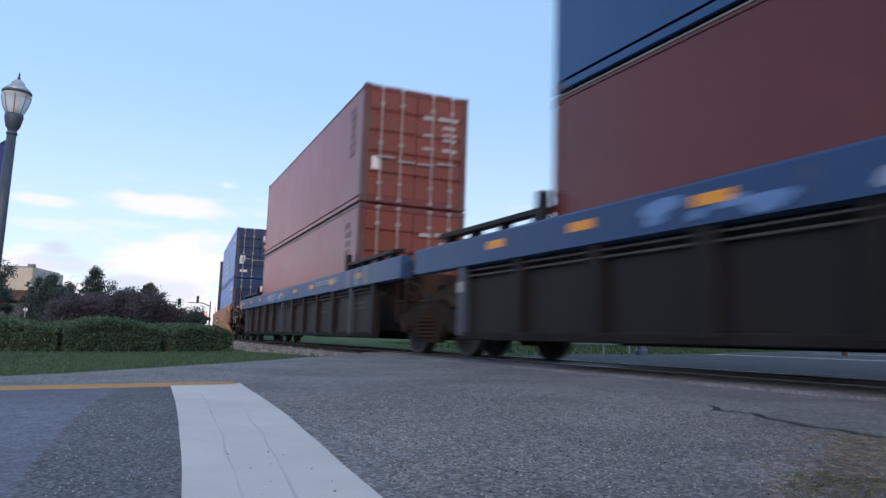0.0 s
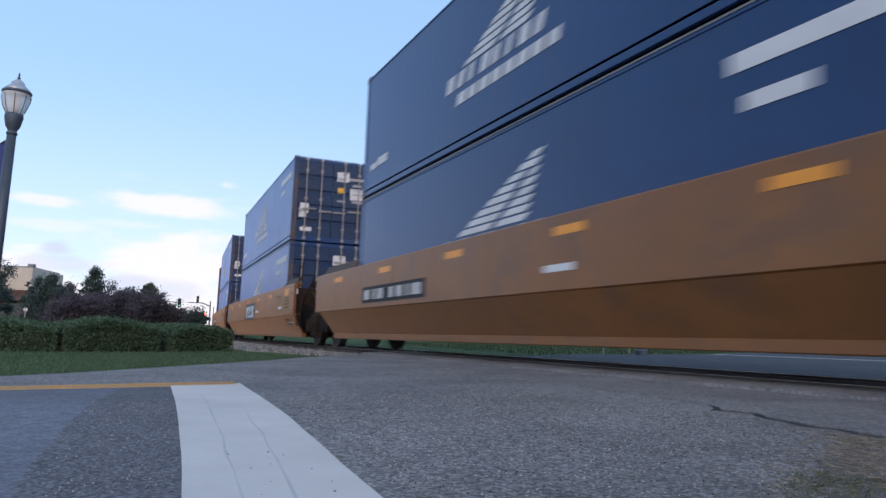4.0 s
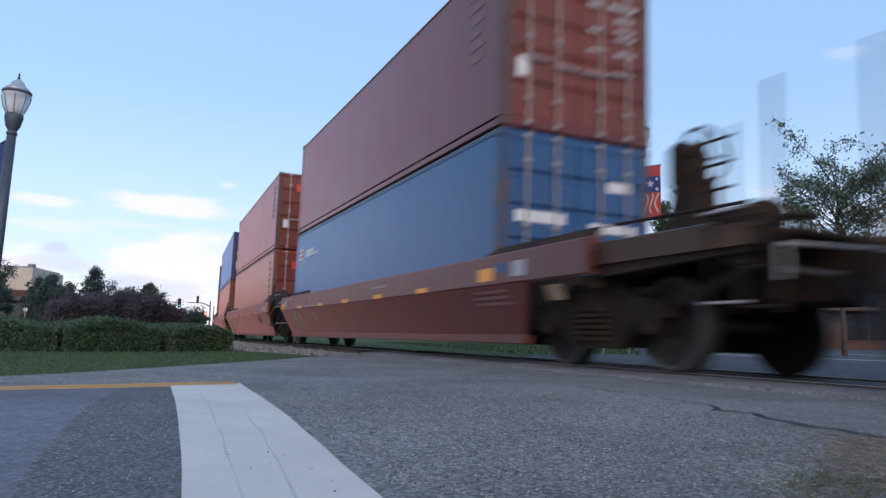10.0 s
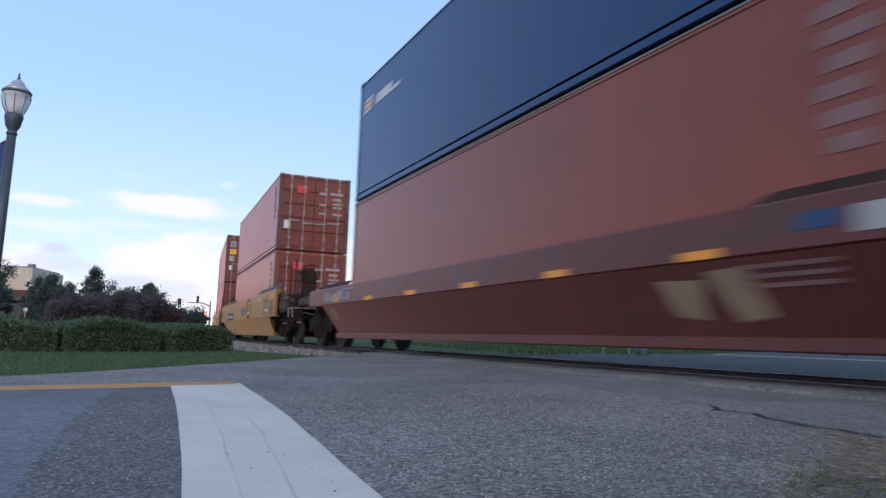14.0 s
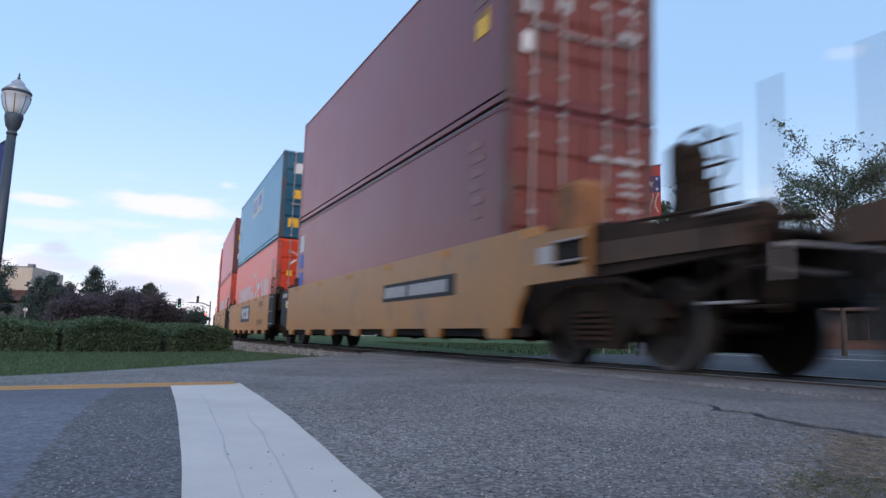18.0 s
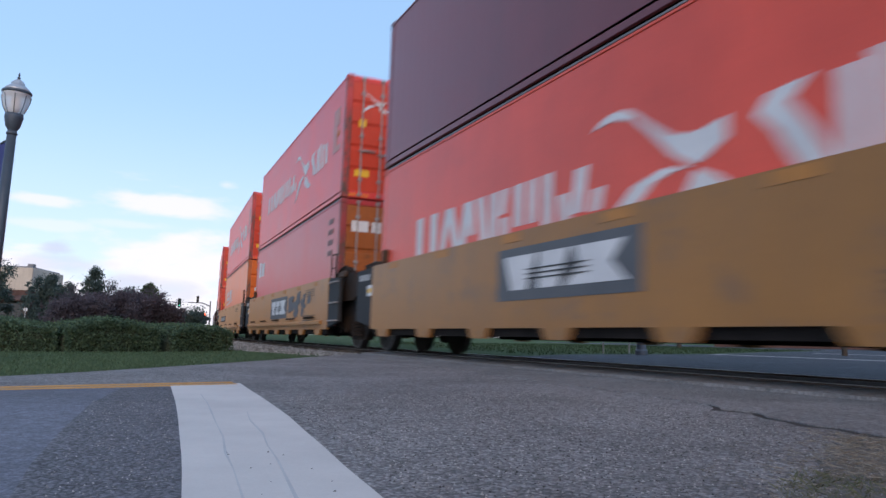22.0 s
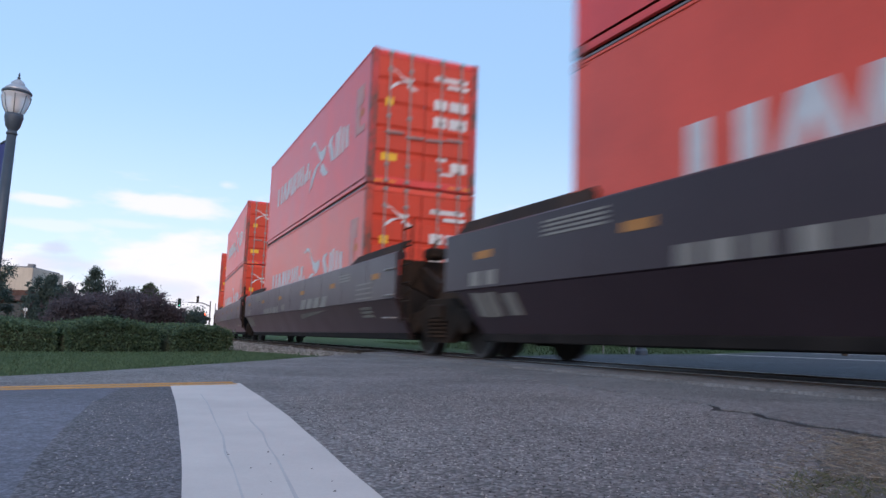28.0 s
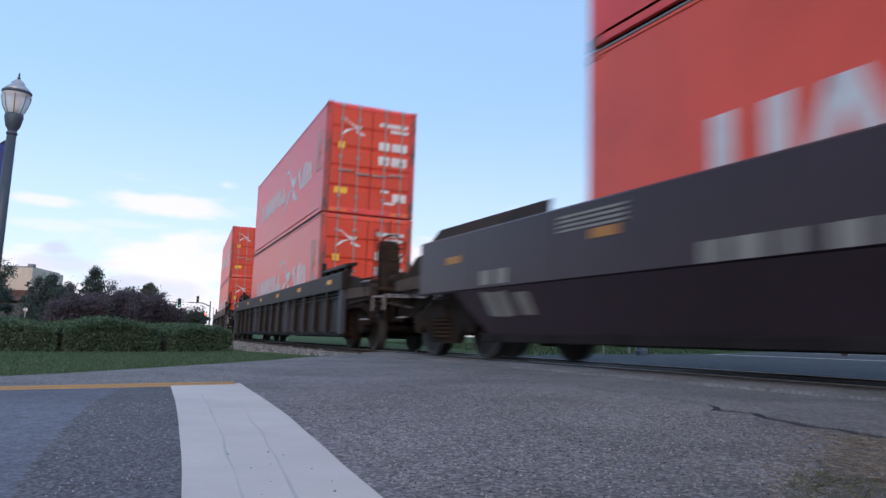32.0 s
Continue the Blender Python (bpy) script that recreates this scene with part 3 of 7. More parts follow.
def marks_red_label(ob, H):
    marks_plain(ob, H)
    end_mark(ob, "company_label", [(-0.62, -0.28, H - 0.62, H - 0.36)], M["tallyred"], "red rectangular company label")


def bird(cx, cz, k):
    """Plain curved lobes standing in for a company mark: a hooked wing, a short wing, a long and a short tail."""
    lobes = [[(-1.0, 0.38), (-0.88, 0.46), (-0.66, 0.51), (-0.42, 0.46), (-0.1, 0.24), (0.18, 0.06), (0.5, 0.0), (0.86, 0.06), (0.86, -0.14), (0.6, -0.27), (0.48, -0.30), (0.2, -0.14), (-0.08, 0.12), (-0.34, 0.34), (-0.7, 0.42)],
             [(0.46, -0.32), (0.26, -0.30), (-0.04, -0.36), (-0.38, -0.60), (-0.6, -0.78), (-0.9, -0.9), (-0.76, -0.74), (-0.6, -0.52), (-0.36, -0.34), (0.1, -0.24)],
             [(0.5, -0.33), (0.36, -0.52), (0.6, -0.66), (0.9, -0.76), (1.26, -0.74), (0.92, -0.56), (0.72, -0.42)]]
    return [[(cx + x * k, cz + z * k) for x, z in q] for q in lobes]


def stroke(xa, za, xb, zb, w):
    """A straight brush stroke of width w (along x) from (xa, za) up to (xb, zb)."""
    return [(xa, za), (xa + w, za), (xb + w, zb), (xb, zb)]


def marks_red_line(ob, H):
    """White strokes and a swoosh along the side; white bars on the doors."""
    z0, z1 = H * 0.387, H * 0.592
    zm = (z0 + z1) / 2
    strokes = [stroke(-4.38, z0, -4.38, z1, 0.24), stroke(-3.82, z0, -3.82, z1, 0.24), stroke(-3.46, z0, -3.28, z1, 0.2), stroke(-3.0, z0, -3.22, z1, 0.22), stroke(-2.78, z0, -2.66, z1, 0.2), stroke(-2.48, z0 + 0.1, -2.54, z1, 0.18), stroke(-2.12, z0, -2.24, z1, 0.2),
               stroke(-1.86, z0, -1.86, z1, 0.2), stroke(-1.6, zm - 0.03, -1.56, z1, 0.16), stroke(-1.54, z0, -1.56, zm - 0.08, 0.18), stroke(-1.22, z0 + 0.06, -1.22, z1, 0.2), stroke(-0.88, z0 + 0.06, -0.88, z1, 0.18), stroke(-0.56, z0, -0.56, z1, 0.2), stroke(-0.2, z0, -0.24, zm, 0.2),
               stroke(0.02, z0 + 0.04, 0.1, z1 - 0.06, 0.22), stroke(0.36, z0 + 0.02, 0.42, zm - 0.04, 0.18)]
    side_mark(ob, "lettering_bar", strokes, M["white"], "white plain stroke of a company name")
    side_mark(ob, "company_mark", bird(1.40, H * 0.56, 0.98), M["white"], "white swoosh-shaped company mark")
    side_mark(ob, "lettering_bar", [[(2.54, 1.60), (2.66, 1.74), (3.04, 1.77), (2.86, 1.62), (3.06, 1.36), (3.2, 1.12), (2.9, 1.12), (2.72, 1.42)], rect(3.26, 3.44, 1.1, 1.74), rect(3.52, 3.68, 1.1, 1.80), rect(3.84, 4.02, 1.1, 1.72), stroke(4.2, 1.14, 4.14, 1.66, 0.24)], M["white"], "white plain stroke of a company name")
    side_mark(ob, "label_plate", [rect(5.0, 5.55, 1.84, 2.27), rect(5.0, 5.32, 1.2, 1.835), rect(5.33, 5.7, 1.2, 1.34)], M["pink"], "faded label block")
    side_mark(ob, "warning_label", [rect(5.38, 5.56, 1.56, 1.70)], M["orange_label"], "small faded orange label")
    x = BOX_L / 2 - 0.018
    for p in bird(-0.56, H * 0.80, 0.32):
        part("company_mark", lambda bm: bm_prism(bm, p, x + 0.002, x + 0.006, "x"), M["white"], ob, "white swoosh-shaped company mark")
    end_mark(ob, "label_bar", [(0.2, 0.98, H - 0.50, H - 0.40), (0.5, 1.0, H - 0.64, H - 0.56), (0.2, 0.5, H - 1.14, H - 0.92), (0.56, 0.98, H - 1.14, H - 0.92), (0.2, 0.5, H - 1.54, H - 1.3), (0.56, 0.98, H - 1.54, H - 1.3), (0.62, 1.0, 0.40, 0.62), (0.4, 0.7, 0.32, 0.38), (0.3, 0.52, 0.62, 0.7)], M["white"], "white bar of unreadable door lettering")
    end_mark(ob, "warning_label", [(-0.95, -0.6, 0.5, 0.66)], M["labelyel"], "yellow oval warning label")
    end_mark(ob, "warning_label", [(-0.9, -0.72, H * 0.58, H * 0.64)], M["labelyel"], "small yellow warning label")
    for q in range(6):
        y = -1.05 + 0.08 * q
        part("warning_stripe", box(x + 0.008, x + 0.012, y, y + 0.04, 0.03, 0.1), M["reflector"], ob, "yellow hazard stripe")
        part("warning_stripe", box(x + 0.008, x + 0.012, -y - 0.04, -y, 0.03, 0.1), M["reflector"], ob, "yellow hazard stripe")


def marks_stripes(ob, H, low=False):
    """A sail-shaped stack of broken white stripes, name strokes under it, and long bars by the doors."""
    rs = random.Random(5)
    for k in range(8):
        z = 1.26 + 0.108 * k
        f = k / 8
        a, b = -1.45 + 2.25 * f, 0.42 + 0.36 * f
        gaps = [] if k > 5 else [a + (b - a) * (0.42 + 0.2 * rs.random())]
        runs = [(a, gaps[0] - 0.06), (gaps[0] + 0.1, b)] if gaps else [(a, b)]
        side_mark(ob, "company_mark", [rect(p, q, z, z + 0.08, 0.16) for p, q in runs], M["white"], "white stripe of a sail-shaped mark")
    side_mark(ob, "lettering_bar", [stroke(-2.02 + 0.37 * k, 0.98, -1.95 + 0.37 * k + 0.04 * (k % 2), 1.22, 0.24 - 0.05 * (k % 3)) for k in range(8)] + [rect(-1.62 + 0.36 * k, -1.36 + 0.36 * k, 0.70, 0.88, 0.04) for k in range(8)], M["white"], "white plain stroke of a company name")
    side_mark(ob, "number_bar", [rect(-5.65, -5.3, 0.5, 0.62), rect(-5.25, -4.7, 0.52, 0.68)], M["white"], "white plain bar")
    zb = 0.5 if low else H - 0.57
    side_mark(ob, "number_bar", [rect(3.75, 5.55, zb, zb + 0.17)] + ([] if low else [rect(3.9, 4.55, H - 0.92, H - 0.78)]), M["white"], "white plain bar")
    marks_plain(ob, H, False)
    end_mark(ob, "label_plate", [(0.12, 0.5, H - 0.66, H - 0.36), (0.55, 0.95, H - 1.2, H - 0.85), (-0.98, -0.72, 0.85, 1.15), (-0.95, -0.6, 0.3, 0.42)], M["white"], "white placard")
    end_mark(ob, "warning_label", [(0.16, 0.34, H - 1.02, H - 0.86)], M["labelyel"], "yellow warning label")


def marks_corner_name(ob, H):
    side_mark(ob, "company_mark", [rect(-5.82, -5.3, H - 0.76, H - 0.47, 0.06)], M["white"], "small white company block")
    side_mark(ob, "company_stripe", [[(x0 + o, H - z0) for x0, z0, o in ((-5.82, a, 0), (-5.27, a, 0), (-5.27, a - 0.06, 0.02), (-5.82, a - 0.06, 0.02))] for a in (0.58, 0.70)], M["tallyred"], "thin red stripe across the block")
    side_mark(ob, "lettering_bar", [rect(-5.1, -4.2, H - 0.74, H - 0.54, 0.1), rect(-4.2, -3.72, H - 0.74, H - 0.66, 0.08)], M["white"], "white plain bar of a company name")
    end_mark(ob, "lettering_bar", [(-0.98, -0.2, H * 0.52, H * 0.58), (0.2, 0.98, H * 0.5, H * 0.55)], M["white"])
    end_mark(ob, "label_plate", [(-1.0, -0.7, 0.6, 1.0), (-0.95, -0.55, 0.28, 0.4), (0.5, 0.9, H - 0.7, H - 0.55)], M["white"])
    end_mark(ob, "warning_label", [(0.1, 0.3, H * 0.42, H * 0.5)], M["labelyel"])


def marks_plum(ob, H):
    marks_plain(ob, H)
    end_mark(ob, "company_label", [(-0.98, -0.66, H - 0.75, H - 0.4)], M["grey_decal"], "square pale company label")
    end_mark(ob, "company_label", [(-0.9, -0.74, H - 0.72, H - 0.45)], M["labelblue"], "blue stroke of the label")
    end_mark(ob, "weight_label", [(-1.0, -0.62, H - 1.2, H - 0.88)], M["labelyel"], "yellow square label")
    end_mark(ob, "warning_label", [(-0.42, -0.22, H - 1.18, H - 1.0)], M["labelyel"], "yellow warning label")
    end_mark(ob, "label_plate", [(-1.0, -0.72, H - 1.62, H - 1.3), (-0.45, -0.2, H - 1.5, H - 1.32), (0.6, 0.95, H - 1.7, H - 1.58)], M["grey_decal"])
    side_mark(ob, "weight_label", [rect(5.1, 5.5, H * 0.4, H * 0.53)], M["labelyel"], "yellow square label")


def marks_column(ob, H):
    marks_plain(ob, H)
    side_mark(ob, "label_plate", [rect(-5.75, -5.3, H - 0.85, H - 0.4)], M["white"], "white square label")
    side_mark(ob, "label_column", [rect(-5.75, -5.3, H - 1.3 - 0.5 * k, H - 0.92 - 0.5 * k) for k in range(3)], M["labelblue"], "blue square label")


def marks_teal(ob, H):
    side_mark(ob, "company_label", [rect(-1.35, 1.5, H * 0.56, H * 0.86)], M["white"], "large white company panel")
    side_mark(ob, "company_mark", [rect(-1.1, -0.7, H * 0.62, H * 0.8), rect(-0.5, -0.1, H * 0.62, H * 0.8), rect(0.25, 1.1, H * 0.66, H * 0.82, 0.15)], M["labelblue"], "blue plain shapes on the panel")
    side_mark(ob, "label_plate", [rect(-5.75, -5.55, H * 0.55, H * 0.9), rect(-5.75, -5.55, H * 0.18, H * 0.5)], M["white"])
    end_mark(ob, "label_plate", [(-0.85, -0.35, H - 0.75, H - 0.4), (0.1, 0.35, H - 0.9, H - 0.8)], M["white"])
    end_mark(ob, "weight_label", [(-0.95, -0.6, 0.35, 0.65), (-0.8, -0.4, H * 0.45, H * 0.55)], M["labelyel"])


def marks_orange(ob, H):
    for k, (w, c) in enumerate(((0.5, 1), (0.5, 1), (0.62, 0), (0.22, 0))):
        x = -4.62 + 0.86 * k
        if c:
            side_mark(ob, "lettering_bar", [rect(x, x + 0.42, 1.52, 1.72, 0.05), rect(x + 0.06, x + 0.48, 1.78, 2.0, 0.05)], M["white"], "white plain bar of a company name")
        else:
            side_mark(ob, "lettering_bar", [rect(x, x + w, 1.5, 2.05, 0.1)], M["white"], "white plain bar of a company name")
    side_mark(ob, "company_mark", [[(-4.95, 1.36), (-4.3, 1.30), (-3.6, 1.30), (-2.6, 1.37), (-1.8, 1.42), (-1.0, 1.43), (-1.0, 1.47), (-1.9, 1.47), (-2.7, 1.43), (-3.6, 1.37), (-4.3, 1.36)]], M["white"], "white underline swoosh")
    end_mark(ob, "lettering_bar", [(-0.9, -0.3, H * 0.55, H * 0.6)], M["white"])
    end_mark(ob, "label_plate", [(-0.42, -0.22, H * 0.66, H * 0.72)], M["white"])


def marks_crimson(ob, H):
    side_mark(ob, "company_mark", [rect(-5.55, -5.15, H * 0.64, H * 0.82, 0.06), rect(-5.0, -4.45, H * 0.64, H * 0.8, 0.06)], M["white"], "white plain company mark")
    side_mark(ob, "number_bar", [rect(5.0, 5.45, H - 0.5 - 0.25 * k, H - 0.38 - 0.25 * k) for k in range(4)], M["faint"], "faded lettering bar")
    end_mark(ob, "lettering_bar", [(-0.95, -0.55, H - 0.75, H - 0.5), (-0.48, -0.25, H - 0.75, H - 0.5)], M["white"], "white plain bar of a company name")


# upper and lower box of each unit: paint, doors, marks, label
LOADS = [
    (("blue", "navy", marks_corner_name, "mid-blue corrugated steel container with white corner lettering bars"), ("brown", "brown", marks_plain, "brown-red corrugated steel container, plain sided")),
    (("brown", "doorred", marks_plain, "brown-red corrugated steel container with grey door lettering"), ("brown", "doorred", marks_plain, "brown-red corrugated steel container in a blue-railed well")),
    (("navy", "navydoor", marks_stripes, "navy blue corrugated container with white striped pyramid mark"), ("navy", "navydoor", marks_stripes, "navy blue corrugated container with white striped pyramid mark")),
    (("navy", "navydoor", marks_stripes, "navy blue corrugated container with white striped pyramid mark"), ("navy", "navydoor", marks_stripes, "navy blue corrugated container with white striped pyramid mark")),
    (("navy", "navydoor", marks_stripes, "navy blue corrugated container with white striped pyramid mark"), ("navy", "navydoor", marks_stripes, "navy blue corrugated container with white striped pyramid mark")),
    (("brown", "doorred", marks_red_label, "brown-red corrugated container with a red door label"), ("blue", "blue", marks_corner_name, "bright mid-blue corrugated container under a brown one")),
    (("brown", "doorred", marks_red_label, "brown-red corrugated container with a red door label"), ("rust", "doorred", marks_red_label, "rust-brown corrugated container with a red door label")),
    (("navy", "navy", marks_corner_name, "navy blue corrugated container above a rust-brown one"), ("rust", "doorred", marks_red_label, "rust-brown corrugated container with a red door label")),
    (("brown", "doorred", marks_red_label, "brown-red corrugated container with a red door label"), ("rust", "doorred", marks_red_label, "rust-brown corrugated container in a long yellow well")),
    (("maroon", "doorred", marks_plum, "maroon corrugated container with yellow door labels"), ("maroon", "doorred", marks_column, "maroon corrugated container with a column of blue labels")),
    (("teal", "teal", marks_teal, "teal corrugated container with a white side panel"), ("redor", "doorbright", marks_red_line, "orange-red corrugated container with white swoosh and bars")),
    (("plum", "plum", marks_plum, "plum-brown corrugated container with yellow door labels"), ("redor", "doorbright", marks_red_line, "orange-red corrugated container with white swoosh and bars")),
    (("red", "doorbright", marks_red_line, "bright red corrugated container with white swoosh and bars"), ("crimson", "dooror", marks_crimson, "crimson corrugated container with a white corner mark")),
    (("red", "doorbright", marks_red_line, "bright red corrugated container with white swoosh and bars"), ("orange", "orange", marks_orange, "orange corrugated container with white name bars")),
    (("red", "doorbright", marks_red_line, "bright red corrugated container with white swoosh and bars"), ("redor", "doorbright", marks_red_line, "orange-red corrugated container with white swoosh and bars")),
    (("red", "doorbright", marks_red_line, "bright red corrugated container with white swoosh and bars"), ("redor", "doorbright", marks_red_line, "orange-red corrugated container with white swoosh and bars")),
    (("red", "doorbright", marks_red_line, "bright red corrugated container with white swoosh and bars"), ("redor", "doorbright", marks_red_line, "orange-red corrugated container with white swoosh and bars")),
    (("red", "doorbright", marks_red_line, "bright red corrugated container with white swoosh and bars"), ("redor", "doorbright", marks_red_line, "orange-red corrugated container with white swoosh and bars")),
    (("red", "doorbright", marks_red_line, "bright red corrugated container with white swoosh and bars"), ("redor", "doorbright", marks_red_line, "orange-red corrugated container with white swoosh and bars")),
]
# kind of well of each unit, and half the gap between its side and that of the next unit back; True: coupled, not hinged
WELLS = ["post_blue", "post_blue", "smooth_yellow", "smooth_yellow", "smooth_yellow", "brown", "brown", "brown", "smooth_tan", "flat", "flat", "flat", "flat_sill", "flat_sill", "dark", "dark", "dark", "post_grey", "post_grey"]
GAPS = [(1.7, False), (3.29, True), (1.2, False), (1.2, False), (2.6, True), (1.4, False), (1.4, False), (2.54, True), (2.6, True), (1.56, False), (1.56, False), (1.56, False), (1.56, False), (2.7, True), (0.95, False), (0.95, False), (2.46, True), (2.6, True), (2.6, True)]


# ---- well cars ----
def wheelset(bm):
    bm_cyl(bm, (0, -0.9, 0), (0, 0.9, 0), 0.075, n=10)
    for sd in (-1, 1):
        y = sd * 0.70
        bm_cyl(bm, (0, y + sd * 0.0, 0), (0, y + sd * 0.125, 0), 0.457, 0.449, 28)
        bm_cyl(bm, (0, y + sd * 0.125, 0), (0, y + sd * 0.13, 0), 0.449, 0.405, 28)
        bm_cyl(bm, (0, y - sd * 0.03, 0), (0, y, 0), 0.482, 0.482, 28)
        bm_cyl(bm, (0, y + sd * 0.13, 0), (0, y + sd * 0.16, 0), 0.14, 0.11, 14)
        for k in range(3):
            t = k * 2.094
            bm_box(bm, 0.25 * math.cos(t) - 0.03, 0.25 * math.cos(t) + 0.03, min(y + sd * 0.12, y + sd * 0.145), max(y + sd * 0.12, y + sd * 0.145), 0.25 * math.sin(t) - 0.03, 0.25 * math.sin(t) + 0.03)


def side_frame(bm, sd):
    """The cast side of a truck: arched bow, spring nest and pedestal ends."""
    y0, y1 = sorted((sd * 0.93, sd * 1.08))
    top = [(-1.12, 0.50), (-1.05, 0.66), (-0.7, 0.70), (-0.45, 0.86), (0.45, 0.86), (0.7, 0.70), (1.05, 0.66), (1.12, 0.50), (0.72, 0.50), (0.5, 0.28), (0.42, 0.2), (-0.42, 0.2), (-0.5, 0.28), (-0.72, 0.50)]
    bm_prism(bm, top, y0, y1, "y")
    for x in (-0.89, 0.89):
        bm_cyl(bm, (x, y0 - 0.01, 0.47), (x, y1 + 0.03 * sd, 0.47), 0.13, 0.12, 14)
    for x in (-0.2, 0.0, 0.2):
        for k in range(5):
            bm_cyl(bm, (x, sd * 1.09, 0.28 + k * 0.06), (x, sd * 1.09, 0.315 + k * 0.06), 0.085, n=8)


def bolster(bm):
    bm_box(bm, -0.2, 0.2, -1.15, 1.15, 0.55, 0.78, bev=0.03)
    bm_cyl(bm, (0, 0, 0.78), (0, 0, 0.9), 0.22, n=14)
    for x in (-0.45, 0.45):
        bm_box(bm, x - 0.06, x + 0.06, -0.85, 0.85, 0.33, 0.45, bev=0.02)


SPINS = []
BK = 2.05
REAR_GAP = {1: 1.7, 4: 0.72, 7: 2.2, 8: 0.75, 16: 1.87}


def truck(car, x, s_off):
    t = put("truck", "bolster", bolster, M["truck"], car, pose(x, 0, 0), "grimy cast-iron two-axle truck")
    for sd in (-1, 1):
        put("side_frame", "sframe%d" % sd, lambda bm: side_frame(bm, sd), M["truck"], t)
    for dx in (-0.89, 0.89):
        w = put("wheelset", "wheelset", wheelset, M["wheel"], t, pose(dx, 0, 0.46), "steel wheelset with worn bright treads")
        if len(w.data.materials) < 2:
            w.data.materials.append(M["rim"])
            for p in w.data.polygons:
                if math.hypot(p.center.x, p.center.z) > 0.40 and abs(p.center.y) > 0.705:
                    p.material_index = 1
        SPINS.append((w, dx, s_off))
    return t


KIND = {
    "post_blue": dict(top="car_blue", low="car_grey", end="car_grey", z0=0.28, zt=1.60, label="well car with blue top rails and grey posted sides"),
    "post_grey": dict(top="car_grey", low="car_grey", end="car_grey", z0=0.28, zt=1.60, label="weathered grey well car with closely posted sides"),
    "smooth_yellow": dict(top="car_yellow", low="car_yellow", end="car_yellow", z0=0.26, zt=1.63, zc=0.78, label="weathered yellow-brown smooth-sided well car"),
    "smooth_tan": dict(top="car_gold", low="car_gold", end="car_gold", z0=0.26, zt=1.63, zc=0.80, label="weathered yellow smooth-sided long well car with graffiti"),
    "brown": dict(top="car_brown", low="car_brown", end="car_brown", z0=0.27, zt=1.30, zc=0.92, label="red-brown well car with low smooth sides"),
    "dark": dict(top="car_dark", low="car_dark", end="car_dark", z0=0.28, zt=1.68, zc=0.89, label="dark brown smooth-sided well car with pale lettering bars"),
    "flat": dict(top="car_tan", low="car_tan", end="dark", z0=0.40, zt=1.54, label="faded yellow flat-sided well car with black ends"),
    "flat_sill": dict(top="car_tan", low="car_tan", end="dark", z0=0.40, zt=1.54, label="faded yellow well car with a ledge along its side"),
}


def plates(car, name, rects, material, y, label=""):
    """Thin markings on the near side of a car, each an object: (x0, x1, z0, z1)."""
    for x0, x1, z0, z1 in rects:
        part(name, box(x0, x1, y - 0.006, y + 0.003, z0, z1), material, car, label)


def logo_blocks(car, x, z0, z1, y):
    """Three white plain shapes of a company panel: two wedges and a waisted block."""
    h = z1 - z0
    shapes = [[(x - 0.96, z0), (x - 0.62, z0), (x - 0.42, z1), (x - 1.12, z1)],
              [(x - 0.36, z0), (x + 0.02, z0), (x + 0.22, z1), (x - 0.36, z1)],
              [(x + 0.16, z0), (x + 1.16, z0), (x + 0.92, z0 + 0.5 * h), (x + 1.12, z1), (x + 0.32, z1), (x + 0.4, z0 + 0.5 * h)]]
    for q in shapes:
        part("logo_bar", lambda bm: bm_prism(bm, q, y - 0.006, y + 0.003, "y"), M["white"], car, "white plain shape on the panel")


def slope_mark(car, name, quads, zc, z0, material, label=""):
    """Thin markings on the sloping lower sheet of the near side, each an object: outlines of (x, z)."""
    for q in quads:
        def fill(bm):
            near, far = [], []
            for x, z in q:
                y = -(1.14 + (1.445 - 1.14) * (z - z0) / (zc - z0))
                near.append(bm.verts.new((x, y - 0.007, z - 0.004)))
                far.append(bm.verts.new((x, y + 0.003, z)))
            n = len(q)
            bm.faces.new(near)
            bm.faces.new(list(reversed(far)))
            for a in range(n):
                bm.faces.new((near[a], far[a], far[(a + 1) % n], near[(a + 1) % n]))
        part(name, fill, material, car, label)


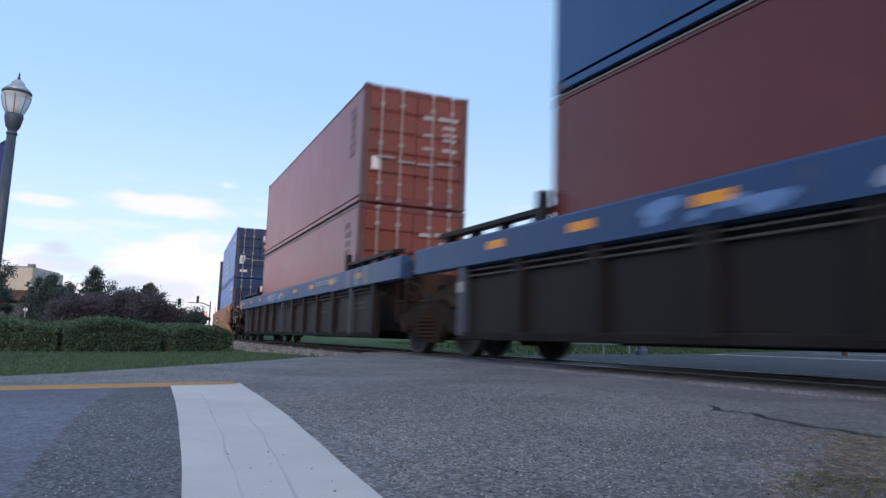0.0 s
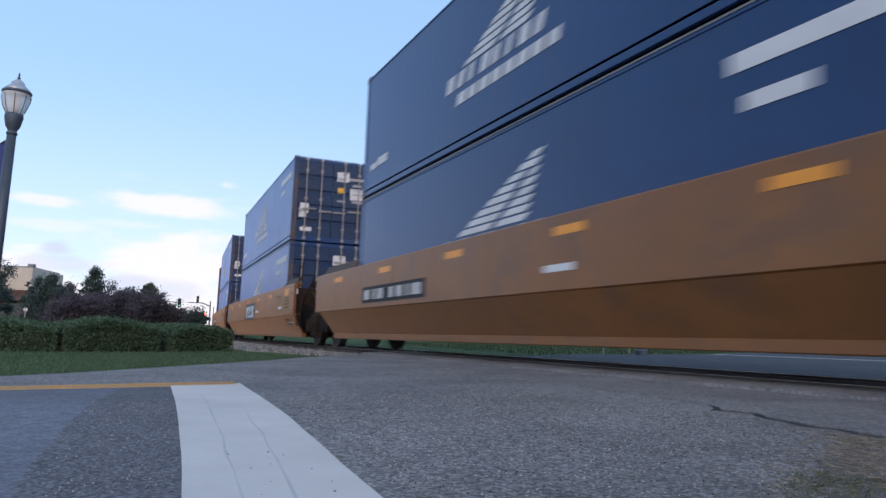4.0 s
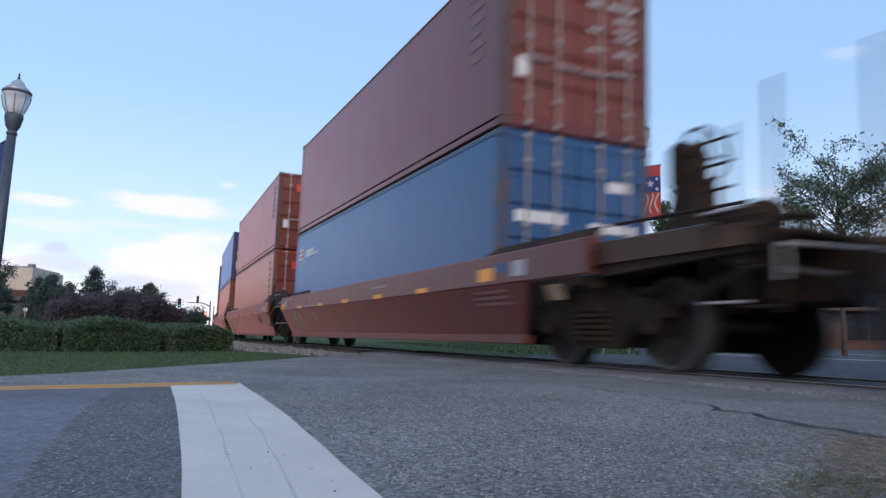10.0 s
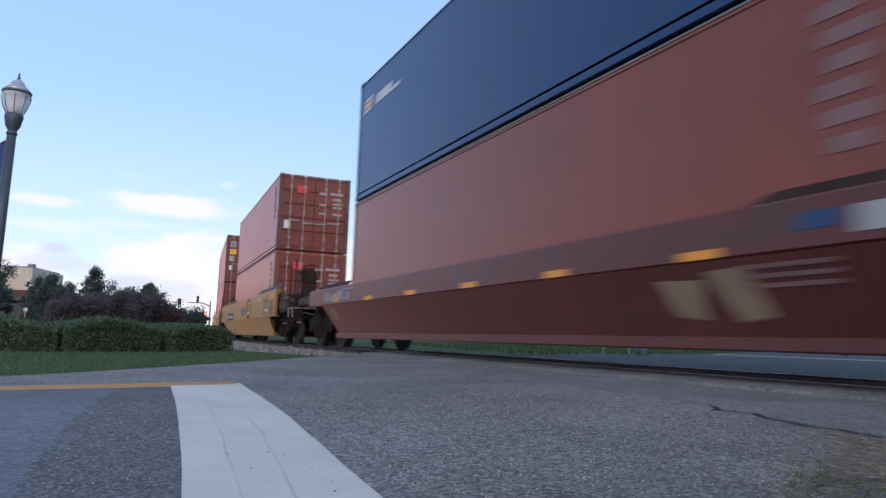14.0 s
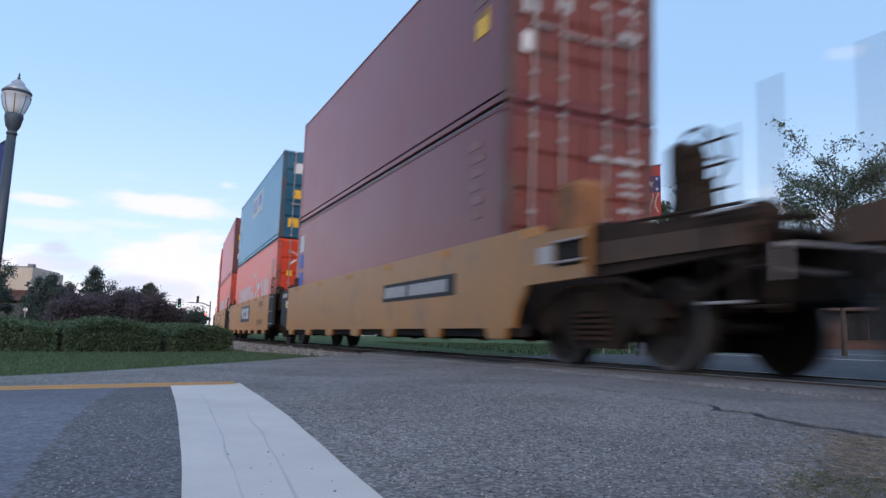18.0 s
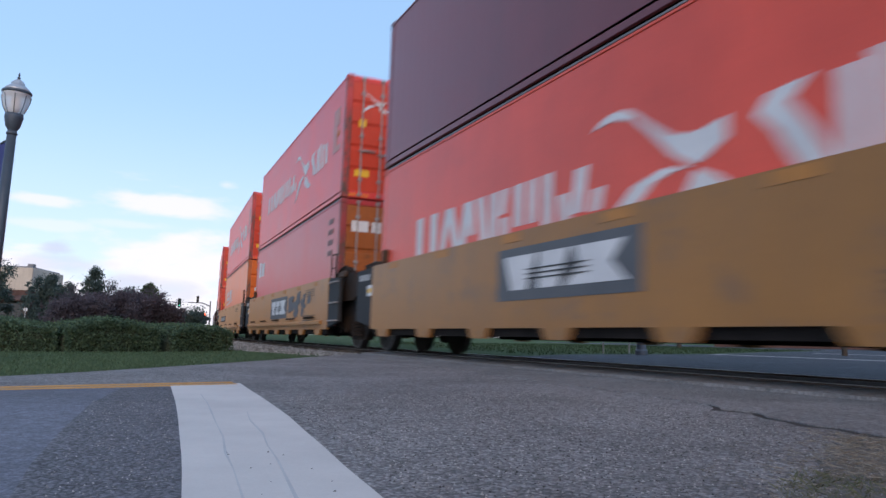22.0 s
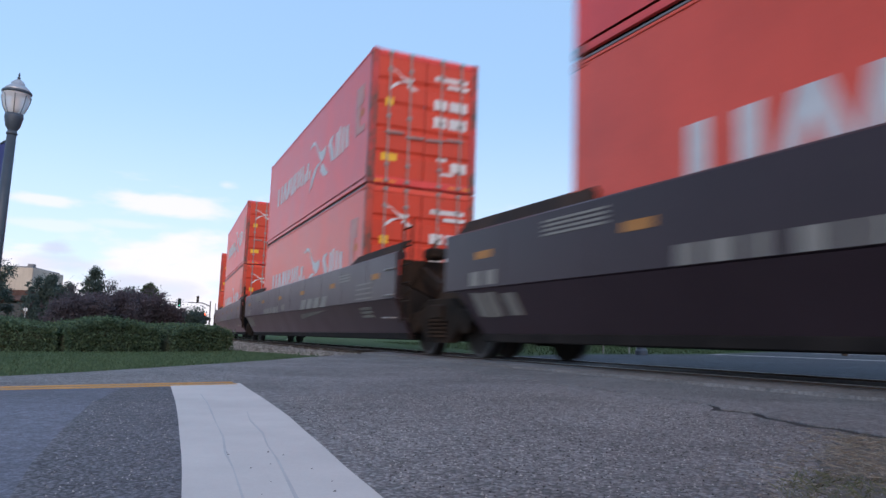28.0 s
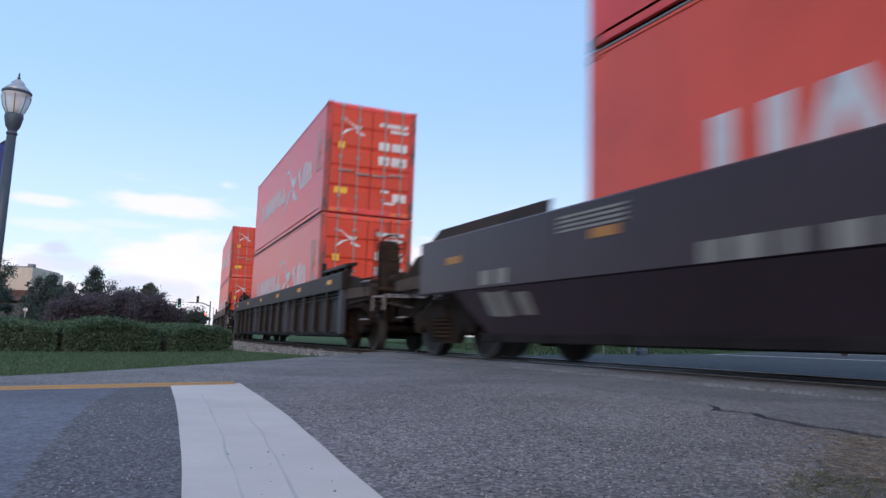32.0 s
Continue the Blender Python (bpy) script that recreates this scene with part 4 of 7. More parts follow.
def well_car(i):
    kind = WELLS[i]
    k = dict(KIND[kind])
    if k["end"] != "dark":
        k["end"] = "end_grime"
    c = FRONT[i] - BOX_L / 2
    cf = FRONT[i - 1] - BOX_L / 2 if i else c + 19.57
    cr = FRONT[i + 1] - BOX_L / 2 if i + 1 < len(FRONT) else c - 23.5
    gf, hf = GAPS[i - 1] if i else (1.7, False)
    gr, hr = GAPS[i]
    gr = REAR_GAP.get(i, gr)
    # the brown cars carry grimy end panels out over the hinge
    if kind == "brown":
        gf, gr = gf if hf else 0.9, gr if hr else 1.25
    jf, jr = (cf - c) / 2, (cr - c) / 2
    xf, xr = jf - gf, jr + gr
    car = empty("well_car")
    tagged(car, k["label"], "well car", "cars of the train")
    top, low, end = M[k["top"]], M[k["low"]], M[k["end"]]
    z0, zt = k["z0"], k["zt"]
    W = 1.45
    for sd in (-1, 1):
        if kind.startswith("post"):
            def chord(bm):
                bm_prism(bm, [(sd * 1.26, 1.225), (sd * W, 1.225), (sd * W, zt - 0.03), (sd * (W - 0.03), zt), (sd * 1.26, zt)], xr - (0.0 if hr else 1.4), xf + (0.0 if hf else 1.4))
            s = part("top_chord", chord, top, car, "faded top rail with graffiti" if kind == "post_blue" else "weathered top rail")

            xp = xr + (1.6 if i == 1 else 0.0)

            def panel(bm):
                bm_box(bm, xp + 0.05, xf - 0.05, min(sd * 1.33, sd * 1.30), max(sd * 1.33, sd * 1.30), z0, 1.06)
                bm_box(bm, xr + 0.05, xf - 0.05, min(sd * 1.22, sd * 1.20), max(sd * 1.22, sd * 1.20), 1.0, 1.3)
            part("side_panel", panel, low, car)
            part("bottom_sill", lambda bm: bm_box(bm, xp + 0.05, xf - 0.05, min(sd * 1.31, sd * 1.42), max(sd * 1.31, sd * 1.42), z0 - 0.03, z0 + 0.07, bev=0.01), M["dark"], car)
            for zp in (1.09, 1.165):
                part("side_pipe", lambda bm: bm_cyl(bm, (xr + 0.1, sd * 1.37, zp), (xf - 0.1, sd * 1.37, zp), 0.014, n=6), M["pipe"], car, "thin brake pipe along the side")
            n = 11 if kind == "post_blue" else 15
            for j in range(n + 1):
                x = xp + 0.15 + (xf - xp - 0.3) * j / n
                wide = 0.13 if j % 3 else 0.2
                put("post", "post%d%d" % (sd, j % 3 > 0), box(-wide / 2, wide / 2, min(sd * 1.325, sd * 1.43), max(sd * 1.325, sd * 1.43), 0.3, 1.23, bev=0.01), low if j % 5 else M["post_paint"], car, pose(x, 0, 0))
        elif "zc" in k:
            zc = k["zc"]

            def skin(bm):
                bm_prism(bm, [(sd * 1.27, zc + 0.02), (sd * (W - 0.03), zc), (sd * W, zc + 0.02), (sd * W, zt - 0.02), (sd * (W - 0.02), zt), (sd * 1.27, zt), (sd * 1.27, zt - 0.1), (sd * 1.38, zt - 0.14), (sd * 1.38, zc + 0.05)], xr, xf)
            part("side_sheet", skin, top, car)
            ca, cb = (1.15 if hr else 0.40) + (0.25 if i in (4, 8) else 0.0) - (0.3 if kind == "brown" and not hr else 0.0), ((0.7 if i == 2 else 1.15) if hf else 0.02)

            def slope(bm):
                o = [(xr + ca, W - 0.005, zc), (xf - cb, W - 0.005, zc), (xf - cb - (0.55 if hf else 0), 1.14, z0), (xr + ca + (0.55 if hr else 0.3), 1.14, z0)]
                f = [bm.verts.new((x, sd * y, z)) for x, y, z in o]
                g = [bm.verts.new((x, sd * (y - 0.05), z)) for x, y, z in o]
                bm.faces.new(f)
                bm.faces.new(list(reversed(g)))
                for q in range(4):
                    bm.faces.new((f[q], g[q], g[(q + 1) % 4], f[(q + 1) % 4]))
            part("lower_sheet", slope, low, car, "lower sheet sloping inward")
            part("bottom_sill", lambda bm: bm_box(bm, xr + ca + 0.3, xf - cb - 0.5 * hf, min(sd * 1.05, sd * 1.18), max(sd * 1.05, sd * 1.18), z0 - 0.05, z0 + 0.06, bev=0.01), low if kind.startswith("smooth") or kind == "brown" else M["dark"], car)
            for j in range(9):
                x = xr + 1.6 + (xf - xr - 3.2) * j / 8
                put("weld_seam", ("seam", sd, zc), box(-0.012, 0.012, min(sd * W, sd * (W + 0.004)), max(sd * W, sd * (W + 0.004)), zc + 0.04, zt - 0.04), top, car, pose(x, 0, 0))
        else:
            def skin(bm):
                front = [(xf - 1.5, z0), (xf - 1.42, 0.62), (xf - 1.2, 0.88), (xf - 0.02, 0.9), (xf - 0.02, zt - 0.14), (xf - 0.9, zt - 0.09), (xf - 1.0, zt)] if hf else [(xf + 0.17, z0), (xf + 0.17, zt)]
                back = [(xr + 0.9, zt), (xr + 0.8, zt - 0.09), (xr + 0.02, zt - 0.14), (xr + 0.02, 0.9), (xr + 1.2, 0.88), (xr + 1.42, 0.62), (xr + 1.5, z0)] if hr else [(xr + 0.06, zt), (xr + 0.06, z0)]
                bm_prism(bm, front + back, min(sd * 1.36, sd * 1.42), max(sd * 1.36, sd * 1.42), "y")
                bm_prism(bm, [(sd * 1.26, zt - 0.12), (sd * 1.359, zt - 0.12), (sd * 1.359, zt - 0.012), (sd * 1.26, zt - 0.006)], xr + (1.0 if hr else 0.25), xf - (1.0 if hf else 0.25))
            part("side_sheet", skin, top, car)
            part("bottom_sill", lambda bm: bm_box(bm, xr + (1.5 if hr else 0.1), xf - (1.5 if hf else 0.1), min(sd * 1.2, sd * 1.35), max(sd * 1.2, sd * 1.35), z0 - 0.1, z0 + 0.04), M["dark"], car)
            for j in range(7):
                x = xr + (1.9 if hr else 0.7) + (xf - xr - (1.9 if hr else 0.7) - (1.9 if hf else 0.7)) * j / 6
                put("side_tab", "tab%d" % sd, lambda bm: bm_prism(bm, [(-0.28, z0), (0.28, z0), (0.2, z0 - 0.13), (-0.2, z0 - 0.13)], min(sd * 1.37, sd * 1.43), max(sd * 1.37, sd * 1.43), "y"), top, car, pose(x, 0, 0))
            if kind == "flat_sill":
                part("side_ledge", lambda bm: bm_prism(bm, [(sd * 1.40, 0.62), (sd * 1.49, 0.58), (sd * 1.49, 0.53), (sd * 1.40, 0.5)], xr + 0.3, xf - 0.3), top, car)
                for j in range(5):
                    x = xr + 1.5 + j * (xf - xr - 3) / 4
                    put("tie_rail", "tierail%d" % sd, lambda bm: bm_cyl(bm, (-0.5, sd * 1.47, 0.68), (0.5, sd * 1.47, 0.68), 0.022, n=6), M["truck"], car, pose(x, 0, 0))
            for xa, xb, hook in ((xr - 0.82, xr + 0.056, hr), (xf + 0.174, xf + 1.05, hf)):
                if hook:
                    e = 1 if xb > 0 else -1
                    xe = xf if e > 0 else xr
                    w = part("end_window", lambda bm: bm_box(bm, min(xe - e * 0.08, xe - e * 0.6), max(xe - e * 0.08, xe - e * 0.6), min(sd * 1.42, sd * 1.426), max(sd * 1.42, sd * 1.426), 1.04, 1.32), M["dark"], car, "dark opening in the car's end")
                    for q in range(2):
                        part("bar", lambda bm: bm_cyl(bm, (xe - e * 0.06, sd * 1.45, 1.08 + 0.22 * q), (xe - e * 0.62, sd * 1.45, 1.08 + 0.22 * q), 0.015, n=6), M["bar"], w)
                    part("label_plate", lambda bm: bm_box(bm, min(xe - e * 0.95, xe - e * 0.66), max(xe - e * 0.95, xe - e * 0.66), min(sd * 1.42, sd * 1.426), max(sd * 1.42, sd * 1.426), 1.09, 1.28), M["grey_decal"], car, "pale square plate")
                    continue
                part("end_panel", lambda bm: bm_prism(bm, [(xa, z0 + 0.04), (xb, 0.56), (xb, zt - 0.06), (xa, zt - 0.02)] if xa > 0 else [(xa, 0.56), (xb, z0 + 0.04), (xb, zt - 0.02), (xa, zt - 0.04)], min(sd * 1.34, sd * 1.41), max(sd * 1.34, sd * 1.41), "y"), M["car_end"], car, "grimy slate-black side end")
        if kind == "brown":
            brown_ends(car, sd, xf, xr, jf, hf, hr)
        if "flat" in kind:
            flat_ends(car, sd, xf, xr, hf, hr)
        # sloping covers over the sides' ends
        if kind.startswith("post"):
            for xa, xb, inner in ((xf - 2.3, xf - 0.1 + (0.0 if hf else 0.7), xf - 2.3), (xr + 0.1 - (0.0 if hr else 0.9), xr + (3.6 if i == 1 else 1.95), xr + (3.6 if i == 1 else 1.95))):
                g = part("guide_rail", lambda bm: bm_prism(bm, [(sd * 1.1, zt + 0.15), (sd * 1.34, zt + 0.12), (sd * 1.34, zt + 0.18), (sd * 1.1, zt + 0.22)], xa, xb), M["car_grey"], car, "raised guide rail over the car's end")
                for q in range(4):
                    x = xa + 0.2 + q * (xb - xa - 0.4) / 3
                    put("bracket", "gbr%d" % sd, box(-0.06, 0.06, min(sd * 1.16, sd * 1.3), max(sd * 1.16, sd * 1.3), zt - 0.01, zt + 0.14), M["car_grey"], g, pose(x, 0, 0))
                part("lug", lambda bm: bm_prism(bm, [(inner - 0.09, zt), (inner + 0.09, zt), (inner + 0.07, zt + 0.36), (inner - 0.07, zt + 0.38)], min(sd * 1.26, sd * 1.36), max(sd * 1.26, sd * 1.36), "y"), M["car_grey"], g, "upright corner lug")
        elif kind not in ("flat", "flat_sill"):
            near, far = (3.3, 3.3) if kind == "dark" else (5.2 if i == 8 else 2.6, 5.2 if i in (4, 8) else 2.6)
            for xa, xb, e in ((xf, xf - near, 1), (xr, xr + far, -1)):
                def cover(bm):
                    zz = zt + 0.22 if kind != "brown" else zt + 0.14
                    a = [(xa - e * 0.12, sd * 1.40, zt - 0.06), (xa - e * 0.12, sd * 1.20, zz), (xb + e * 0.25, sd * 1.20, zz), (xb, sd * 1.40, zt - 0.06)]
                    f = [bm.verts.new(q) for q in a]
                    g = [bm.verts.new((q[0], q[1] - sd * 0.05, q[2])) for q in a]
                    bm.faces.new(f)
                    bm.faces.new(list(reversed(g)))
                    for q in range(4):
                        bm.faces.new((f[q], g[q], g[(q + 1) % 4], f[(q + 1) % 4]))
                part("guide_flange", cover, M["gusset_smooth_tan"] if kind.startswith("smooth") else end, car, "sloping container guide")
    # floor beams, ends and drawbars
    for x in (-BOX_L / 2 + 0.2, 0.0, BOX_L / 2 - 0.2):
        put("cross_beam", "beam", box(-0.2, 0.2, -1.08, 1.08, 0.33, WELL_FLOOR - 0.004, bev=0.01), M["dark"], car, pose(x, 0, 0))
    for xs, xj, e, hooked in ((xf, jf, 1, hf), (xr, jr, -1, hr)):
        reach = xj - e * (0.35 if hooked else 0.02)
        a, b = sorted((xs - e * 0.25, reach))
        part("draft_sill", lambda bm: bm_box(bm, a, b, -0.36, 0.36, 0.64 if hooked else 0.92, 1.12, bev=0.02), end, car, "grimy end sill")
        a2, b2 = sorted((xs - e * 0.06, xs - e * 0.18))
        part("end_bulkhead", lambda bm: bm_prism(bm, [(-1.3, zt - 0.5), (-1.3, zt - 0.12), (1.3, zt - 0.12), (1.3, zt - 0.5), (0.5, 0.86), (-0.5, 0.86)], a2, b2), end, car)
        for sd in (-1, 1):
            part("end_brace", lambda bm: bm_prism(bm, [(xs - e * 0.1, zt - 0.2), (xs - e * 0.1, zt - 0.42), (xs + e * min(gf, gr, 1.2) * 0.8, 1.02), (xs + e * min(gf, gr, 1.2) * 0.8, 1.14)], min(sd * 0.9, sd * 0.98), max(sd * 0.9, sd * 0.98), "y"), end, car)
        if hooked:
            for sd in (-1, 1) if abs(xj - xs) > 1.2 else ():
                part("end_gusset", lambda bm: bm_prism(bm, [(xs - e * 0.02, zt - 0.08), (xs - e * 0.02, 0.9), (xj - e * 0.75, 0.98), (xj - e * 0.75, 1.2), (xs + e * 0.55, zt - 0.16)], min(sd * 1.2, sd * 1.3), max(sd * 1.2, sd * 1.3), "y"), M["gusset_" + kind] if ("gusset_" + kind) in M else M["end_grime"], car, "grimy gusset plate of the car's end")
            a3, b3 = sorted((xj - e * 1.1, xj + e * 0.06))
            part("coupler", lambda bm: (bm_box(bm, a3, b3, -0.1, 0.1, 0.72, 0.92, bev=0.02), bm_box(bm, min(xj - e * 0.28, xj + e * 0.08), max(xj - e * 0.28, xj + e * 0.08), -0.19, 0.19, 0.68, 0.98, bev=0.04)), M["truck"], car, "rusty knuckle coupler")
            if abs(xj - xs) > 1.2:
                part("end_platform", lambda bm: bm_box(bm, min(xs - e * 0.1, xj - e * 0.55), max(xs - e * 0.1, xj - e * 0.55), -1.25, 1.25, 1.12, 1.17, bev=0.01), end, car, "end platform")
            part("ladder", lambda bm: ladder(bm, xj - e * 0.62, -1.3, 0.5, 1.16), M["truck"], car, "short steel end ladder")
            if e > 0:
                part("grab_pole", lambda bm: bm_cyl(bm, (xj - (0.73 if i == 2 else 0.4), -1.38, 0.6), (xj - (0.73 if i == 2 else 0.4), -1.38, 2.22), 0.02, n=6), M["truck"], car, "tall upright grab pole")
            else:
                for dx in (0.8, 1.3) if i == 1 else (0.3,):
                    part("grab_pole", lambda bm: bm_cyl(bm, (xj + dx, -1.38, 0.6), (xj + dx, -1.38, 2.02 if i == 1 else 2.25), 0.02, n=6), M["truck"], car, "tall upright grab pole")
            if i in (4, 8) and e < 0:
                part("end_sill", box(xs - 0.62, xs - 0.1, -1.05, 1.05, 0.95, 1.13, bev=0.02), top, car, "painted cross sill at the car's end")
                if i == 8:
                    for sd in (-1, 1):
                        part("side_beam", lambda bm: bm_prism(bm, [(xs - 0.72, 0.93), (xs + 0.01, 0.90), (xs + 0.01, 1.19), (xs - 0.72, 1.15)], min(sd * 1.30, sd * 1.42), max(sd * 1.30, sd * 1.42), "y"), M["gusset_smooth_tan"], car, "grimy yellow-brown side beam of the end")
            sa, sb = (xj - 1.07, xj - 0.65) if e > 0 else (xj + 0.94, xj + 1.25)
            for z in (0.58, 1.29) if e > 0 else (0.58,):
                st = part("step", box(sa, sb, -1.43, -1.38, z - 0.012, z + 0.012, bev=0.004), M["bar"], car, "worn bright stirrup step")
                for q in (sa + 0.02, sb - 0.02):
                    part("hanger", lambda bm: bm_cyl(bm, (q, -1.4, z + 0.01), (q, -1.34, min(z + 0.5, 1.2) if z < 1 else z - 0.2), 0.012, n=6), M["dark"], st)
            if abs(xj - xs) > 1.2:
                end_gear(car, xs, xj, e)
            if e > 0 and i != 2:
                part("brake_stand", lambda bm: bm_prism(bm, [(xj - BK - 0.22, 1.171), (xj - BK + 0.14, 1.171), (xj - BK + 0.08, 1.9), (xj - BK - 0.12, 1.9)], -0.75, -0.35, "y"), M["truck"], car, "grimy hand brake housing")
                if kind == "flat":
                    part("valve_box", box(xs - 1.35, xs - 0.8, -1.0, -0.55, zt - 0.16, 2.12, bev=0.08), M["rust_orange"], car, "rusty orange valve box on the car's end")
                part("hand_rail", lambda bm: bm_cyl(bm, (xs + 0.15, -1.27, 1.4), (xj - 0.7, -1.27, 1.36), 0.016, n=6), M["truck"], car)
                part("top_ladder", lambda bm: top_ladder(bm, xj - 1.3, -1.0, 1.172, 2.12), M["truck"], car, "narrow ladder beside the brake wheel")
                part("brake_wheel", lambda bm: brake_wheel(bm, xj - BK, -0.55), M["truck"], car, "hand brake wheel on a post")
        else:
            if e > 0:
                part("ladder", lambda bm: ladder(bm, xs + (1.2 if kind.startswith("post") else 0.2), -1.33, 0.5, zt - 0.1 if kind.startswith("post") else zt + 0.5), M["truck"], car, "dark side ladder")
                part("junction_box", lambda bm: bm_box(bm, xs + 0.05, xs + 0.42, -1.0, -0.7, zt - 0.12, zt + 0.06, bev=0.04), M["truck"], car)
                part("end_pole", lambda bm: bm_cyl(bm, (xs + 0.1, -1.28, 0.95), (xs + 0.95, -1.1, zt + 0.12), 0.028, n=6), M["truck"], car, "slanting grab pole")
                part("air_hose", lambda bm: [bm_cyl(bm, (xs + 0.02 + 0.22 * q, -0.5, 1.12 - 0.34 * math.sin(q * 0.6)), (xs + 0.24 + 0.22 * q, -0.5, 1.12 - 0.34 * math.sin((q + 1) * 0.6)), 0.03, n=6) for q in range(5)], M["rubber"], car, "sagging black air hose")
            if e < 0:
                part("hinge_casting", lambda bm: bm_prism(bm, [(xs + 0.1, 1.30), (xs - 0.35, 1.26), (xj + 0.25, 1.0), (xj - 0.12, 0.98), (xj - 0.28, 0.86), (xj - 0.22, 0.72), (xj + 0.1, 0.66), (xj + 0.5, 0.72), (xs + 0.1, 0.86)], -0.98, -0.62, "y"), M["rust_iron"], car, "rust-brown cast hinge arm")
                part("hinge_pin", lambda bm: bm_cyl(bm, (xj, -0.8, 0.60), (xj, -0.8, 1.12), 0.09, n=12), M["truck"], car)
            for sd in (-1, 1):
                ga, gb = (xs + 0.42, xs + 1.0) if "flat" in kind else (xs - 0.5, xs - 0.04)
                for z in (0.58, 0.96, 1.40) if e > 0 and not kind.startswith("post") else ():
                    part("grab_iron", lambda bm: (bm_cyl(bm, (ga, sd * 1.47, z), (gb, sd * 1.47, z), 0.016, n=6), bm_cyl(bm, (ga, sd * 1.47, z), (ga, sd * 1.40, z), 0.014, n=6), bm_cyl(bm, (gb, sd * 1.47, z), (gb, sd * 1.40, z), 0.014, n=6)), M["bar"], car, "galvanised grab iron")
    for e in (1, -1):
        x = e * (BOX_L / 2 + 0.16)
        zb = k.get("zc", 0.5)
        part("well_bulkhead", lambda bm: bm_prism(bm, [(-1.0, 0.40), (1.0, 0.40), (1.24, zb), (1.25, zt - 0.16), (-1.25, zt - 0.16), (-1.24, zb)], x - 0.04, x + 0.04), M["dark"], car, "dark plate closing the well's end")
    # trucks: hinged joints share one, owned by the unit in front
    if hf:
        ahead = 2.05 if i == 2 else 3.0
        truck(car, jf - ahead, c + jf - ahead)
    elif i == 0:
        truck(car, jf, c + jf)
    if hr:
        back = 1.22 if i in (4, 8) else 1.95
        truck(car, jr + back, c + jr + back)
    else:
        truck(car, jr, c + jr)
    car_marks(car, kind, i, xf, xr, zt)
    MOVERS.append((car, c, jf - jr - 3.9, Matrix()))
    H = LOW if i < 9 else HIGH
    up, dn = LOADS[i]
    for (pm, dm, mk, lb), z in ((dn, WELL_FLOOR), (up, WELL_FLOOR + H + STACK_GAP)):
        ob = container(H, M[pm], M[dm], lb, mk, z > 1)
        MOVERS.append((ob, c, jf - jr - 3.9, pose(0, 0, z)))


def brown_ends(car, sd, xf, xr, jf, hf, hr):
    """Grimy panels and bars over the hinges of a brown car, on one side, with black plates as shade below."""
    def slab(name, outline, y0, y1, material, label=""):
        return part(name, lambda bm: bm_prism(bm, outline, min(sd * y0, sd * y1), max(sd * y0, sd * y1), "y"), M[material], car, label)
    if not hr:
        slab("end_panel", [(xr - 0.97, 1.10), (xr + 0.02, 1.09), (xr + 0.02, 1.30), (xr + 0.74, 1.30), (xr + 0.74, 1.38), (xr + 0.12, 1.54), (xr - 0.97, 1.53)], 1.37, 1.444, "end_brown", "grimy red-brown raised end panel")
        # flat black plate: the shade below the panel is put into its colour
        slab("shade_fill", [(xr - 0.9, 0.80), (xr + 0.25, 0.50), (xr + 0.25, 1.10), (xr - 0.9, 1.10)], 1.16, 1.20, "dark", "black fill plate painted as the shade under the end panel")
        part("panel_rib", lambda bm: bm_box(bm, xr - 0.97, xr + 0.02, min(sd * 1.444, sd * 1.462), max(sd * 1.444, sd * 1.462), 1.24, 1.28), M["end_grime"], car, "grimy rib along the end panel")
        for z, a, b in ((1.42, 0.8, 0.2), (1.17, 0.3, -0.1), (1.07, 0.75, 0.2), (0.58, 0.6, 0.22)):
            part("grab_iron", lambda bm: (bm_cyl(bm, (xr - a, sd * 1.48, z), (xr - b, sd * 1.48, z), 0.012, n=6), bm_cyl(bm, (xr - a, sd * 1.48, z), (xr - a, sd * 1.20, z + 0.03), 0.011, n=6), bm_cyl(bm, (xr - b, sd * 1.48, z), (xr - b, sd * 1.20, z + 0.03), 0.011, n=6)), M["bar"], car, "galvanised grab iron")
    if not hf:
        slab("end_panel", [(xf - 0.66, 1.295), (xf + 0.03, 1.22), (xf + 0.9, 1.24), (xf + 0.98, 1.38), (xf + 0.5, 1.47), (xf - 0.66, 1.52)], 1.30, 1.37, "end_brown", "grimy red-brown raised end panel")
        # black plate again stands in for the shade at the front hinge
        slab("shade_fill", [(xf - 0.05, 0.52), (xf + 0.5, 0.66), (xf + 0.9, 0.84), (xf + 0.9, 1.25), (xf - 0.05, 1.25)], 1.12, 1.16, "dark", "black fill plate painted as the shade under the end panel")
        part("slant_bar", lambda bm: bm_cyl(bm, (xf + 0.25, sd * 1.38, 0.86), (xf + 1.0, sd * 1.30, 1.24), 0.022, n=8), M["pipe"], car, "slanting grey bar across the hinge")
        part("gear_box", lambda bm: (bm_box(bm, xf + 0.45, xf + 0.95, min(sd * 1.02, sd * 1.34), max(sd * 1.02, sd * 1.34), 1.20, 1.43, bev=0.06), bm_cyl(bm, (xf + 0.5, sd * 1.36, 1.24), (xf + 0.9, sd * 1.36, 1.30), 0.05, n=8)), M["truck"], car, "grimy valve box over the hinge")


